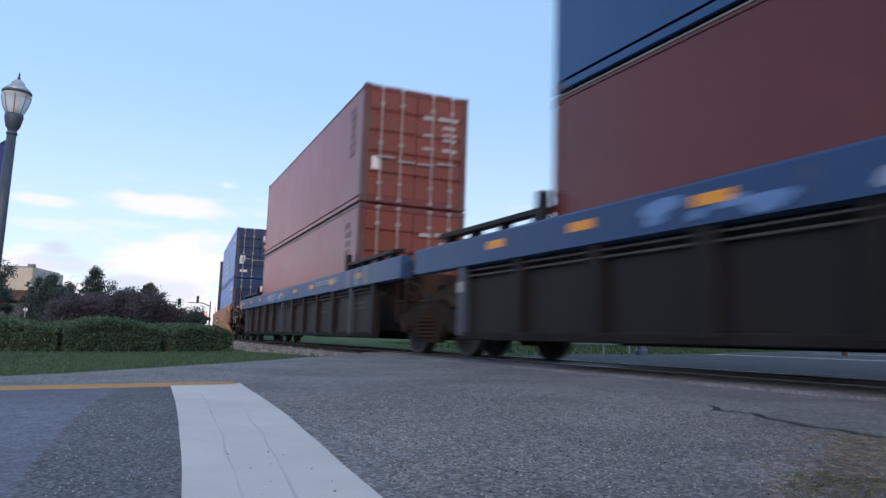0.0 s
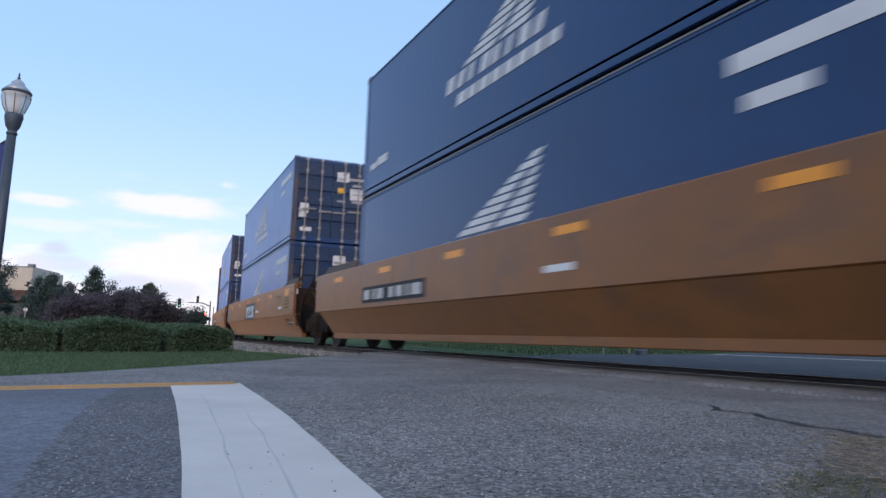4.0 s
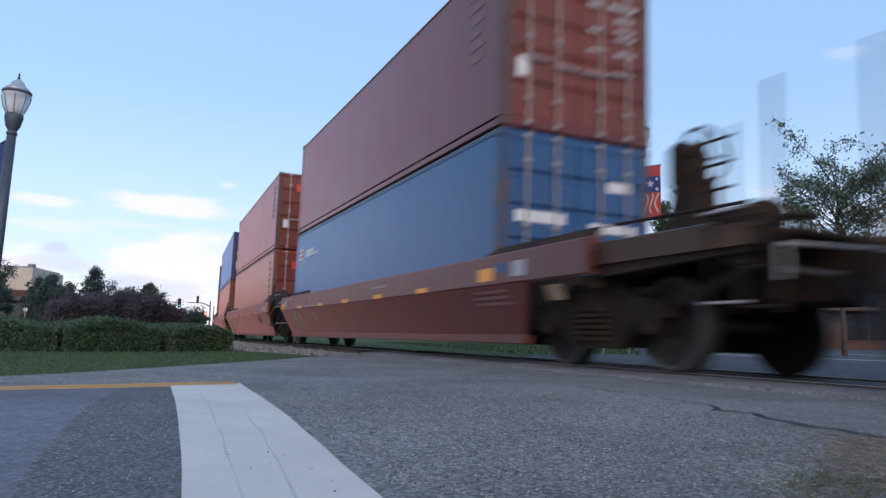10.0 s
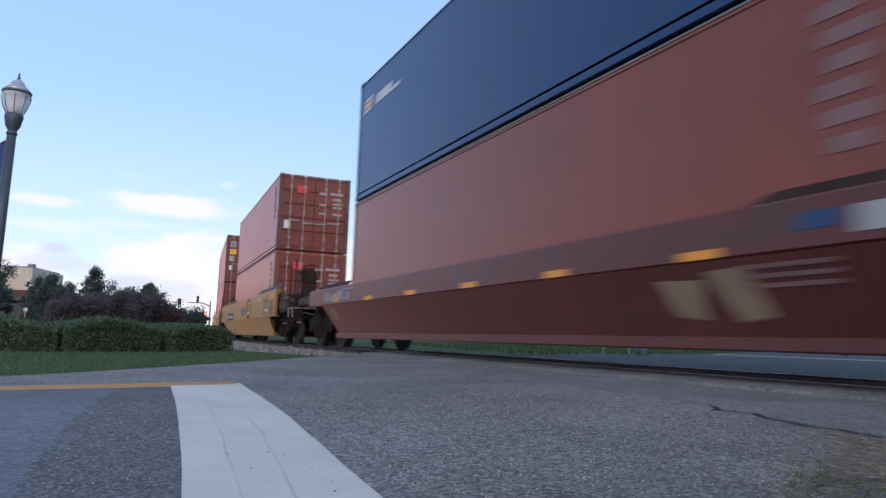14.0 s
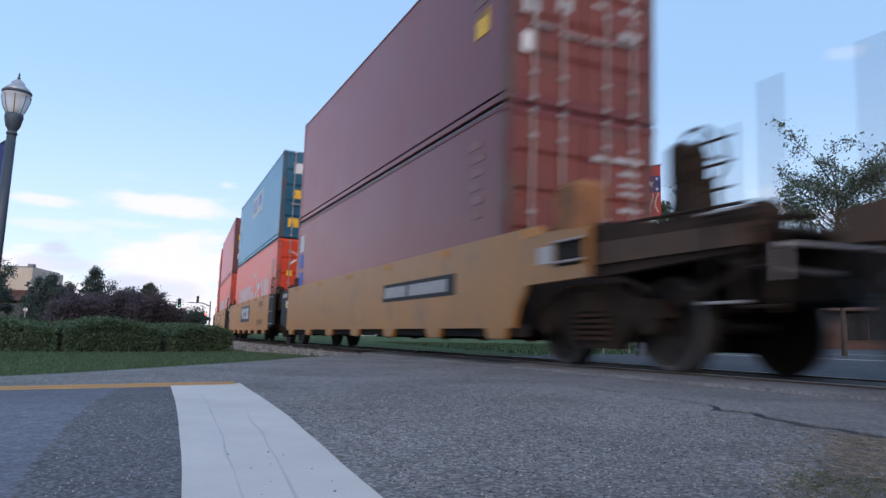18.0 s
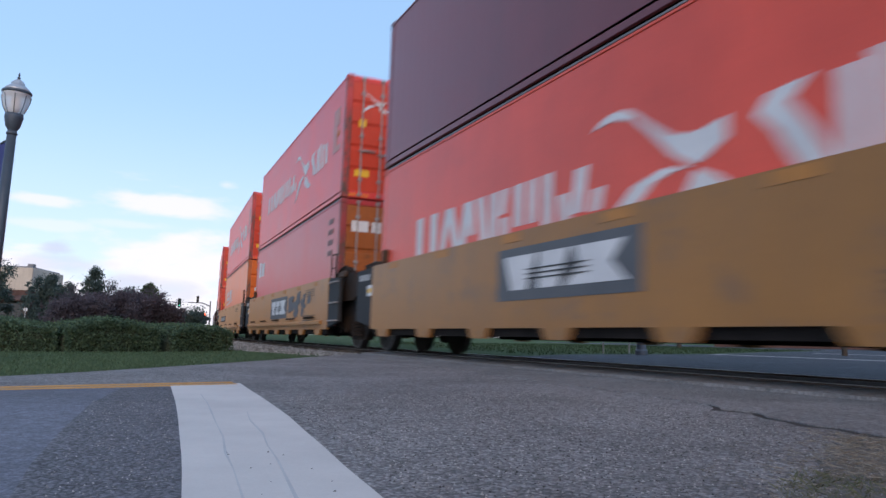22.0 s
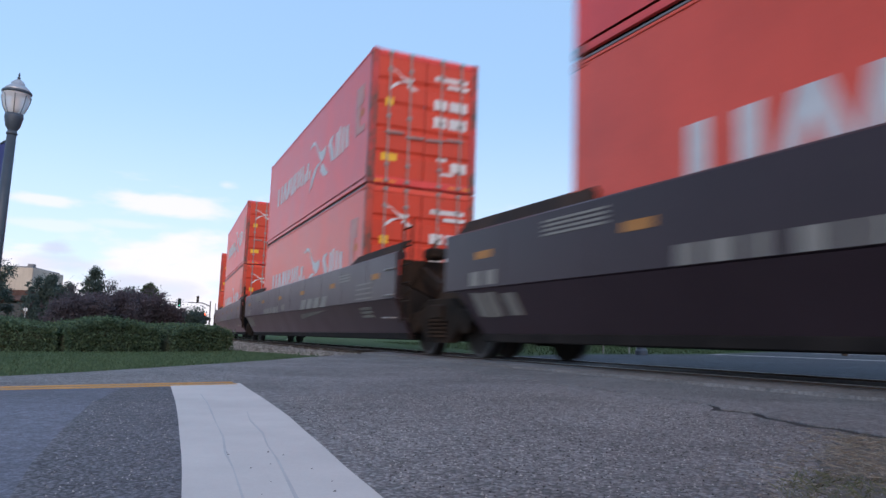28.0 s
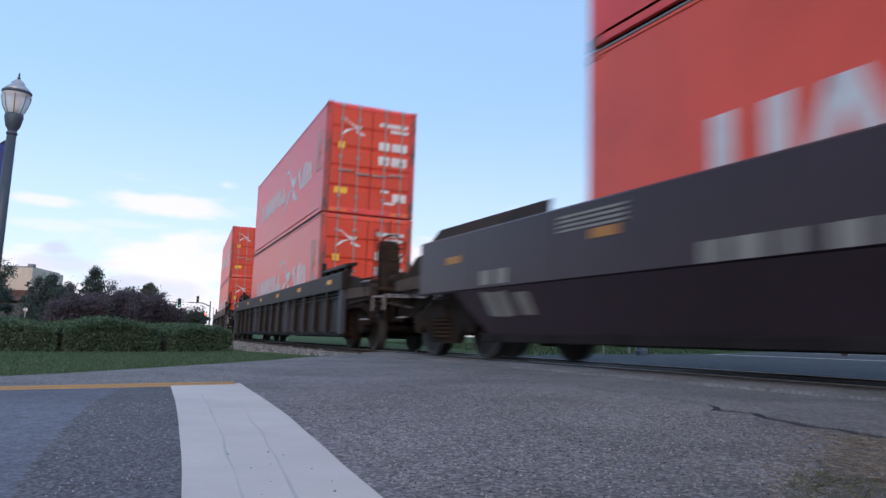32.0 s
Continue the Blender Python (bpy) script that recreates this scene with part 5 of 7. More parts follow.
def flat_ends(car, sd, xf, xr, hf, hr):
    """Grimy hoods over the hinges of a flat-sided car, on one side, with a black plate as shade below."""
    def slab(name, outline, y0, y1, material, label=""):
        return part(name, lambda bm: bm_prism(bm, outline, min(sd * y0, sd * y1), max(sd * y0, sd * y1), "y"), M[material], car, label)
    if not hf:
        slab("end_hood", [(xf + 0.02, 1.0), (xf + 1.55, 1.0), (xf + 1.9, 1.16), (xf + 1.82, 1.43), (xf + 1.2, 1.63), (xf + 0.86, 1.74), (xf + 0.45, 1.72), (xf + 0.02, 1.60)], 1.10, 1.22, "end_grime", "grimy hood plate over the hinge")
        # black plate added for the dark of the shade beneath the hood
        slab("shade_fill", [(xf + 0.3, 0.52), (xf + 1.2, 0.72), (xf + 1.8, 0.84), (xf + 1.8, 1.0), (xf + 0.3, 1.0)], 1.06, 1.10, "dark", "black fill plate painted as the shade under the hood")
        part("hood_rim", lambda bm: [bm_cyl(bm, (xf + a, sd * 1.22, z), (xf + b, sd * 1.22, w), 0.03, n=8) for a, z, b, w in ((0.1, 1.60, 0.5, 1.72), (0.5, 1.72, 0.86, 1.74), (0.86, 1.74, 1.3, 1.60))], M["truck"], car, "rounded rim of the hood plate")
        part("valve_box", lambda bm: bm_box(bm, xf + 0.5, xf + 1.0, min(sd * 1.20, sd * 1.30), max(sd * 1.20, sd * 1.30), 1.5, 1.64, bev=0.03), M["valve_orange"], car, "rusty valve box on the hood")
    if not hr:
        slab("end_hood", [(xr - 0.85, 1.42), (xr + 0.3, 1.42), (xr + 0.3, 1.60), (xr - 0.2, 1.67), (xr - 0.85, 1.64)], 1.16, 1.26, "end_grime", "grimy hood plate over the hinge")
        part("corner_post", lambda bm: bm_box(bm, xr + 0.14, xr + 0.3, min(sd * 1.12, sd * 1.3), max(sd * 1.12, sd * 1.3), 1.58, 1.84, bev=0.03), M["rust_iron"], car, "rust-brown corner post")


def end_gear(car, xs, xj, e):
    """Brake and air gear on the platform at a coupled end."""
    xm = (xs + xj) / 2
    for sd in (-1, 1):
        part("side_beam", lambda bm: bm_prism(bm, [(xs, 1.02), (xj - e * 0.62, 1.02), (xj - e * 0.62, 1.19), (xs, 1.24)], min(sd * 1.26, sd * 1.34), max(sd * 1.26, sd * 1.34), "y"), M["valve_orange"], car, "rust-stained side beam of the platform")
    part("brake_cylinder", lambda bm: (bm_cyl(bm, (xm - 0.35, -0.62, 1.36), (xm + 0.2, -0.62, 1.36), 0.15, n=14), bm_cyl(bm, (xm + 0.2, -0.62, 1.36), (xm + 0.3, -0.62, 1.36), 0.17, 0.12, 14), bm_cyl(bm, (xm + 0.3, -0.62, 1.36), (xm + 0.62, -0.62, 1.30), 0.03, n=6), bm_box(bm, xm - 0.3, xm - 0.2, -0.78, -0.46, 1.168, 1.3), bm_box(bm, xm + 0.05, xm + 0.15, -0.78, -0.46, 1.168, 1.3)), M["truck"], car, "grimy brake cylinder on brackets")
    part("brake_pipe", lambda bm: [bm_cyl(bm, p, q, 0.022, n=6) for p, q in (((xs, -1.1, 1.27), (xm, -1.1, 1.27)), ((xm, -1.1, 1.27), (xm + e * 0.2, -1.1, 0.95)), ((xm + e * 0.2, -1.1, 0.95), (xj - e * 0.5, -0.6, 0.82)))], M["pipe"], car, "bent air pipe")
    part("brake_lever", lambda bm: bm_prism(bm, [(xm - 0.5, 0.66), (xm - 0.42, 0.60), (xm + 0.5, 0.92), (xm + 0.44, 1.0)], -1.02, -0.98, "y"), M["truck"], car, "slanting brake lever")
    part("cut_lever", lambda bm: (bm_cyl(bm, (xj - e * 0.3, -1.42, 0.98), (xj - e * 0.3, -0.2, 1.02), 0.016, n=6), bm_cyl(bm, (xj - e * 0.3, -1.42, 0.98), (xj - e * 0.3, -1.42, 0.72), 0.016, n=6)), M["bar"], car, "uncoupling lever across the end")
    part("air_hose", lambda bm: [bm_cyl(bm, (xj - e * (0.55 - 0.12 * q), -0.42, 0.80 - 0.3 * math.sin(q * 0.62)), (xj - e * (0.43 - 0.12 * q), -0.42, 0.80 - 0.3 * math.sin((q + 1) * 0.62)), 0.028, n=6) for q in range(5)], M["rubber"], car, "sagging black air hose")


def top_ladder(bm, x, y, z0, z1):
    for dx in (-0.15, 0.15):
        bm_cyl(bm, (x + dx, y, z0), (x + dx, y, z1), 0.016, n=6)
    for j in range(4):
        bm_cyl(bm, (x - 0.15, y, z0 + 0.2 + 0.22 * j), (x + 0.15, y, z0 + 0.2 + 0.22 * j), 0.014, n=6)


def ladder(bm, x, y, z0, z1):
    for dx in (-0.2, 0.2):
        bm_cyl(bm, (x + dx, y, z0), (x + dx, y, z1), 0.018, n=6)
    n = int((z1 - z0) / 0.3)
    for j in range(n + 1):
        z = z0 + 0.05 + j * 0.3
        bm_cyl(bm, (x - 0.2, y, z), (x + 0.2, y, z), 0.014, n=6)


def brake_wheel(bm, x, y):
    bm_cyl(bm, (x, y, 1.15), (x, y, 2.2), 0.04, n=8)
    n, r = 20, 0.27
    for j in range(n):
        a, b = 2 * math.pi * j / n, 2 * math.pi * (j + 1) / n
        bm_cyl(bm, (x + 0.1, y + r * math.cos(a), 2.1 + r * math.sin(a)), (x + 0.1, y + r * math.cos(b), 2.1 + r * math.sin(b)), 0.02, n=6, caps=False)
    for j in range(4):
        a = j * math.pi / 2
        bm_cyl(bm, (x + 0.06, y, 2.1), (x + 0.1, y + r * math.cos(a), 2.1 + r * math.sin(a)), 0.014, n=6)
    bm_box(bm, x - 0.24, x + 0.05, y - 0.22, y + 0.22, 1.74, 2.26, bev=0.09)


def car_marks(car, kind, i, xf, xr, zt):
    rnd = random.Random(40 + i)
    mid = (xf + xr) / 2
    ln = xf - xr
    yb = -1.45 if "flat" not in kind else -1.42
    zr = {"post_blue": 1.38, "post_grey": 1.38, "brown": 1.08, "dark": 1.28, "flat": 1.42, "flat_sill": 1.42}.get(kind, 1.25)
    n = 8 if kind == "post_blue" else 5
    if kind.startswith("smooth"):
        spots = [(-7.0 + 2.83 * j, -6.45 + 2.83 * j, 1.39, 1.49) for j in range(5)] + [(7.12, 7.75, 1.34, 1.53)]
    elif kind == "brown":
        spots = [(-4.47 + 2.08 * j, -4.03 + 2.08 * j, 0.935, 1.01) for j in range(5)] + [(-6.64, -6.16, 0.98, 1.14), (6.0, 6.4, 0.98, 1.14)]
    else:
        spots = None
    plates(car, "reflector", spots or [(xr + 0.9 + j * (ln - 2.2) / n, xr + 1.32 + j * (ln - 2.2) / n, zr, zr + 0.1) for j in range(n + 1)], M["reflector_dim"] if "flat" in kind or kind == "dark" else M["reflector"], yb, "yellow reflective strip")
    if kind in ("flat", "flat_sill"):
        x = 0.08
        if i in (9, 13):
            x = 3.6 if i == 9 else -3.4
            plates(car, "number_panel", [(x - 1.5, x + 1.5, 0.86, 1.16)], M["car_end"], yb, "dark number panel")
            plates(car, "number_bar", [(x - 1.4 + 0.26 * j, x - 1.18 + 0.26 * j, 0.92, 1.10) for j in range(4)] + [(x - 0.25 + 0.25 * j, x - 0.04 + 0.25 * j, 0.92, 1.10) for j in range(6)], M["grey_decal"], yb - 0.006, "pale plain bar of a car number")
            x = 99
        plates(car, "logo_panel", [] if x > 90 else [(x - 1.3, x + 1.36, 0.72, 1.34)], M["car_slate"], yb, "black company panel")
        if x < 90:
            logo_blocks(car, x, 0.84, 1.24, yb - 0.006)
        if x < 90:
            plates(car, "logo_line", [(x - 0.62, x + 0.55, 0.95 + 0.055 * j, 0.966 + 0.055 * j) for j in range(3)], M["black"], yb - 0.012, "thin dark line across the blocks")
        plates(car, "stencil_bar", [] if i == 9 else [(xf - 2.2, xf - 1.2, 1.2 + 0.05 * j, 1.22 + 0.05 * j) for j in range(4)] + [(xf - 2.4, xf - 1.0, 0.6 + 0.06 * j, 0.625 + 0.06 * j) for j in range(3)], M["stencil"], yb)
        if i == 12:
            def soot(bm):
                rr = random.Random(12)
                for q in range(24):
                    a, b = rr.uniform(1.75, 4.3), rr.uniform(0.84, 1.26)
                    da, db = rr.uniform(0.12, 0.4), rr.uniform(0.06, 0.16)
                    bm_prism(bm, [(a + da * math.cos(v * 0.785), b + db * math.sin(v * 0.785 + 0.3)) for v in range(8)], yb - 0.003 - 0.0003 * q, yb + 0.002, "y")
            part("graffiti", soot, M["spray_grey"], car, "dark grey spray-painted scrawl")["kind"] = "stuff"
        if not GAPS[i][1]:
            plates(car, "end_plate", [(xr - 0.2, xr + 0.05, 1.0, 1.2)], M["white"], yb + 0.008, "white square plate")
            plates(car, "placard", [(xr - 0.15, xr, 1.06, 1.14)], M["labelyel"], yb + 0.002, "small yellow placard")
            plates(car, "number_bar", [(xr - 0.68 + 0.2 * q, xr - 0.53 + 0.2 * q, 1.3, 1.41) for q in range(3)], M["grey_decal"], yb + 0.008)
    elif kind.startswith("smooth"):
        x = -5.05 if i != 8 else -6.85
        if i == 3:
            x = -60.0
            plates(car, "graffiti_block", [(-7.9, -7.5, 0.9, 1.15), (-7.35, -7.0, 0.86, 1.1), (-6.6, -6.35, 0.92, 1.2), (-3.9, -3.3, 0.86, 0.92), (-3.9, -3.4, 1.02, 1.08)], M["stencil_pale"], yb, "pale worn spray-painted block")
        plates(car, "number_panel", [] if x < -50 else [(x, x + 3.0, 0.88, 1.18)], M["car_end"], yb, "black number panel")
        plates(car, "number_bar", [] if x < -50 else [(x + a, x + b, 0.94, 1.12) for a, b in ((0.12, 0.42), (0.60, 0.72), (0.84, 1.14), (1.44, 1.64), (1.78, 2.06), (2.22, 2.32), (2.46, 2.86))], M["number_white"], yb - 0.006, "white plain bar of a car number")
        plates(car, "worn_patch", [(5.66, 6.78, 0.90, 1.42), (7.08, 7.9, 0.86, 1.33)], M["worn_yellow"], yb + 0.002, "patch rubbed down to paler yellow")
        plates(car, "stencil_bar", [(7.25, 7.82, 1.0 + 0.085 * j, 1.03 + 0.085 * j) for j in range(4)] + [(5.8, 6.5, 1.32 + 0.04 * j, 1.34 + 0.04 * j) for j in range(2)], M["stencil"], yb - 0.004)
        plates(car, "small_plate", [(6.18, 6.72, 0.99, 1.07)], M["white"], yb - 0.004, "small white data plate")
        slope_mark(car, "stencil_bar", [[(7.1, 0.70 - 0.06 * q), (7.1, 0.675 - 0.06 * q), (7.85, 0.675 - 0.06 * q), (7.85, 0.70 - 0.06 * q)] for q in range(3)] if i != 2 else [], KIND[kind]["zc"], 0.26, M["stencil"])
        if i == 3:
            x = -1.5
            plates(car, "logo_panel", [(x - 0.1, x + 2.52, 0.79, 1.37)], M["car_slate"], yb, "dark company panel")
            logo_blocks(car, x + 1.2, 0.86, 1.28, yb - 0.006)
            plates(car, "logo_line", [(x + 0.55, x + 1.75, 0.97 + 0.055 * j, 0.986 + 0.055 * j) for j in range(3)], M["black"], yb - 0.012, "thin dark line across the blocks")
        if i == 8:
            def scrawl(bm):
                rr = random.Random(3)
                for q in range(26):
                    a = q * 0.5
                    r = 0.42 + 0.12 * math.sin(q * 1.7)
                    x, z = 1.7 + r * 1.25 * math.cos(a), 1.16 + r * 0.9 * math.sin(a)
                    x2, z2 = 1.7 + 0.42 * 1.25 * math.cos(a + 0.6), 1.16 + 0.42 * 0.9 * math.sin(a + 0.6)
                    z, z2 = max(0.86, min(1.56, z)), max(0.86, min(1.56, z2))
                    bm_prism(bm, [(x, z), (x2, z2), (x2 + 0.03, z2 + 0.05), (x + 0.03, z + 0.05)], yb - 0.005, yb + 0.002, "y")
            part("graffiti", scrawl, M["rail_dark"], car, "dark spray-painted ring")["kind"] = "stuff"
            plates(car, "graffiti_block", [(-0.85 + 0.55 * q, -0.4 + 0.55 * q, 1.0, 1.3) for q in range(3)], M["rail_pale"], yb, "pale spray-painted block")
        plates(car, "small_plate", [(1.3, 1.86, 1.0, 1.08)], M["white"], yb)
        if i == 4:
            plates(car, "reflector", [(-8.94, -8.4, 1.37, 1.55)], M["reflector"], yb, "broad yellow reflective patch")
            plates(car, "worn_patch", [(-10.2, -9.0, 0.98, 1.3), (-8.95, -7.6, 0.84, 1.3)], M["worn_yellow"], yb + 0.002, "patch rubbed down to paler yellow")
            plates(car, "small_plate", [(-8.67, -8.3, 1.02, 1.21), (-9.53, -8.95, 1.03, 1.13)], M["grey_decal"], yb - 0.004, "white data block")
            plates(car, "stencil_bar", [(-9.9, -8.98, 1.36 + 0.055 * q, 1.375 + 0.055 * q) for q in range(5)] + [(-8.14, -7.86, 0.92 + 0.1 * q, 0.96 + 0.1 * q) for q in range(3)], M["stencil_dim"], yb - 0.002, "dark slat-like bar")
        if i == 8:
            plates(car, "side_hatch", [(-9.66, -9.28, 1.05, 1.24)], M["rail_dark"], yb, "dark opening in the side")
            plates(car, "small_plate", [(-9.66, -9.3, 1.25, 1.36)], M["car_blue"], yb, "blue-grey plate")
            plates(car, "small_plate", [(-8.5, -8.16, 0.83, 0.93)], M["grey_decal"], yb, "pale data block")
            slope_mark(car, "small_plate", [[(-8.45, 0.79), (-8.45, 0.73), (-8.17, 0.73), (-8.17, 0.79)]], 0.80, 0.26, M["grey_decal"])
    elif kind == "dark":
        for q in range(4):
            a = 1.42 + 0.72 * q
            part("lettering_bar", lambda bm: bm_prism(bm, [(a, 0.90), (a + 0.5, 0.90), (a + 0.54, 1.0), (a + 0.66, 1.14), (a + 0.14, 1.14), (a + 0.1, 1.04)], yb - 0.006, yb + 0.003, "y"), M["pale_decal"], car, "pale plain slanting block of a company name")
        plates(car, "number_bar", [(a - 4.26, b - 4.26, 0.91, 1.09) for a, b in ((0.0, 0.2), (0.32, 0.62), (0.78, 0.92), (1.16, 1.42), (1.58, 1.68), (1.8, 2.1), (2.26, 2.5))] + [(-1.2, -1.05, 0.94, 1.12), (-1.0, -0.78, 0.94, 1.12)], M["pale_decal"], yb, "pale plain bar of a car number")
        plates(car, "stencil_bar", [(5.2, 6.0, 1.36 + 0.06 * j, 1.39 + 0.06 * j) for j in range(3)] + [(6.5, 7.5, 0.95 + 0.09 * j, 0.98 + 0.09 * j) for j in range(4)] + [(-6.3, -5.2, 1.4 + 0.05 * j, 1.425 + 0.05 * j) for j in range(4)], M["pale_decal"], yb)
        slope_mark(car, "graffiti", [[(-8.02, 0.86), (-7.98, 0.56), (-7.72, 0.55), (-7.74, 0.84)], [(-7.68, 0.84), (-7.66, 0.54), (-7.42, 0.56), (-7.44, 0.85)], [(-7.25, 0.82), (-7.22, 0.56), (-6.96, 0.56), (-6.98, 0.82)]], 0.89, 0.28, M["pale_decal"], "pale block painted on the slope")
        slope_mark(car, "company_mark", [[(1.2, 0.68), (1.27, 0.79), (4.1, 0.83), (3.6, 0.80)]], 0.89, 0.28, M["pale_decal"], "pale tapering stroke under the bars")
        slope_mark(car, "stencil_bar", [[(6.6, 0.80 - 0.07 * q), (6.6, 0.76 - 0.07 * q), (7.3, 0.76 - 0.07 * q), (7.3, 0.80 - 0.07 * q)] for q in range(3)], 0.89, 0.28, M["pale_decal"])
        plates(car, "number_plate", [(-8.0, -7.75, 0.94, 1.12), (-7.6, -7.35, 0.94, 1.12)], M["pale_decal"], yb, "pale plain block")
    elif kind == "brown":
        plates(car, "lettering_bar", [(-5.9, -5.2, 1.2, 1.24)] + ([(-3.57, -2.48, 0.95, 0.985), (1.5, 2.4, 1.12, 1.16)] if i == 5 else []), M["spray_worn"], yb, "pale plain bar of stencilled lettering")
        plates(car, "label_plate", [(xf - 1.5, xf - 1.2, 1.0, 1.18)], M["grey_decal"], yb)
        slope_mark(car, "graffiti", [[(3.5, 0.80), (3.62, 0.50), (3.95, 0.46), (4.02, 0.78)], [(4.1, 0.84), (4.3, 0.44), (4.62, 0.48), (4.5, 0.86)], [(xr + 1.6, 0.84), (xr + 1.7, 0.62), (xr + 2.05, 0.60), (xr + 2.0, 0.85)]][:(3 if i == 7 else 0)] + ([] if i == 7 else [[(-5.36, 0.84), (-5.24, 0.46), (-4.98, 0.48), (-5.04, 0.84)], [(-4.96, 0.85), (-4.86, 0.52), (-4.42, 0.42), (-4.56, 0.84)], [(-3.12, 0.82), (-3.08, 0.60), (-2.76, 0.60), (-2.8, 0.82)]]) + [[(xf - 0.82, 0.86), (xf - 0.82, 0.70), (xf - 0.52, 0.70), (xf - 0.52, 0.86)]], 0.92, 0.27, M["cream_spray"], "cream spray-painted block on the slope")
        slope_mark(car, "stencil_bar", [[(xf - 2.6, 0.86 - 0.07 * q), (xf - 2.6, 0.83 - 0.07 * q), (xf - 1.7, 0.83 - 0.07 * q), (xf - 1.7, 0.86 - 0.07 * q)] for q in range(3)], 0.92, 0.27, M["faint"])
        plates(car, "graffiti", [(xr + 1.3 + 0.5 * q, xr + 1.7 + 0.5 * q, 1.0, 1.2 - 0.04 * (q % 2)) for q in range(4)] if i == 7 else [], M["spray_worn"], yb, "pale worn spray-painted block")
        plates(car, "label_plate", [(xf - 1.95, xf - 1.6, 1.06, 1.18), (-5.86, -5.6, 1.06, 1.18)], M["car_blue"], yb)
        plates(car, "label_plate", [(-6.1, -5.9, 1.04, 1.2)], M["grey_decal"], yb)
    elif kind == "post_blue":
        def spray(bm, seed, x, w):
            rr = random.Random(seed)
            for q in range(7):
                a, b = x + rr.uniform(0, w), 1.30 + rr.uniform(0, 0.18)
                da, db = rr.uniform(0.08, 0.3), rr.uniform(0.03, 0.09)
                bm_prism(bm, [(a + da * math.cos(v * 0.785), max(1.24, min(1.56, b + db * math.sin(v * 0.785 + 0.3)))) for v in range(8)], yb - 0.003 - 0.0004 * q, yb + 0.002, "y")
        for q in range(5 if i == 1 else 3):
            x = -4.0 + q * 0.55 if i == 1 else mid - 4.2 + q * 1.9 + rnd.uniform(-0.3, 0.3)
            part("graffiti", lambda bm: spray(bm, 70 + q + 10 * i, x, 1.3), M["spray_pale"] if q % 2 else M["spray_blue"], car, "pale spray-painted scrawl on the top rail")["kind"] = "stuff"
        plates(car, "stencil_bar", [(xf - 4.6, xf - 2.6, 1.42 + 0.055 * q, 1.445 + 0.055 * q) for q in range(2)], M["grey_decal"], yb)
        if i == 1:
            plates(car, "reflector", [(-9.86, -9.4, 1.28, 1.52)], M["reflector"], yb, "broad orange reflective patch")
        plates(car, "chord_patch", [(xf - 1.9 + 0.6 * q, xf - 1.6 + 0.6 * q, 1.25, 1.56) for q in range(3)] if i == 1 else [], M["rail_pale"], yb, "worn grey patch on the rail")
        plates(car, "panel_stencil", [(xf - 1.6 - 3.1 * q, xf - 0.8 - 3.1 * q, 0.9 - 0.1 * r, 0.925 - 0.1 * r) for q in range(3) for r in range(2)], M["stencil_dim"], -1.331, "dim stencilled bar")
        plates(car, "label_plate", [(xr + 0.08, xr + 0.22, 0.88, 1.02)], M["grey_decal"], -1.432)


M["end_brown"] = shade("grimy_red_brown_end", (0.022, 0.012, 0.011), (0.062, 0.026, 0.023), 0.75, 0.0, 2, 40, 0.2, spec=0.2)
M["end_grime"] = shade("grimy_brown_end", (0.016, 0.0115, 0.0095), (0.055, 0.033, 0.023), 0.8, 0.0, 2, 40, 0.3, spec=0.15)
M["pipe"] = shade("worn_grey_pipe", (0.06, 0.055, 0.05), (0.11, 0.10, 0.095), 0.5, 0.1, 3, 40, 0.1)
M["post_paint"] = shade("faded_blue_post", (0.028, 0.036, 0.055), (0.05, 0.06, 0.08), 0.5, 0.0, 3, 40, 0.1)
M["stencil"] = shade("faded_brown_stencil", (0.10, 0.06, 0.03), (0.17, 0.095, 0.045), 0.6, 0, 4, 60, 0.05)
M["worn_yellow"] = shade("worn_pale_yellow", (0.30, 0.15, 0.06), (0.42, 0.23, 0.09), 0.55, 0, 5, 40, 0.05, 0.3, (0.22, 0.11, 0.05), 0.5)
M["stencil_pale"] = shade("worn_pale_spray", (0.26, 0.19, 0.12), (0.36, 0.28, 0.20), 0.6, 0, 4, 40, 0.05)
M["cream_spray"] = shade("cream_spray", (0.27, 0.17, 0.105), (0.36, 0.25, 0.16), 0.6, 0, 6, 40, 0.05)
M["spray_worn"] = shade("worn_white_spray", (0.24, 0.19, 0.18), (0.36, 0.31, 0.30), 0.6, 0, 8, 40, 0.05)
M["spray_grey"] = shade("grey_spray", (0.075, 0.078, 0.09), (0.13, 0.13, 0.14), 0.6, 0, 5, 40, 0.05)
M["stencil_dim"] = shade("dim_stencil", (0.05, 0.042, 0.036), (0.085, 0.07, 0.06), 0.6, 0, 4, 60, 0.05)
M["car_slate"] = shade("slate_number_panel", (0.06, 0.065, 0.075), (0.10, 0.105, 0.115), 0.5, 0, 2, 40, 0.05)
M["spray_pale"] = shade("pale_blue_spray", (0.24, 0.32, 0.46), (0.40, 0.46, 0.56), 0.5, 0, 5, 40, 0.05)
M["spray_blue"] = shade("sky_blue_spray", (0.08, 0.18, 0.38), (0.16, 0.27, 0.46), 0.5, 0, 5, 40, 0.05)
M["gusset_smooth_yellow"] = M["gusset_smooth_tan"] = M["valve_orange"] = shade("grimy_orange_brown_end", (0.03, 0.016, 0.008), (0.10, 0.045, 0.018), 0.7, 0.0, 1.5, 30, 0.2, 0.5, (0.03, 0.018, 0.012), 0.55)
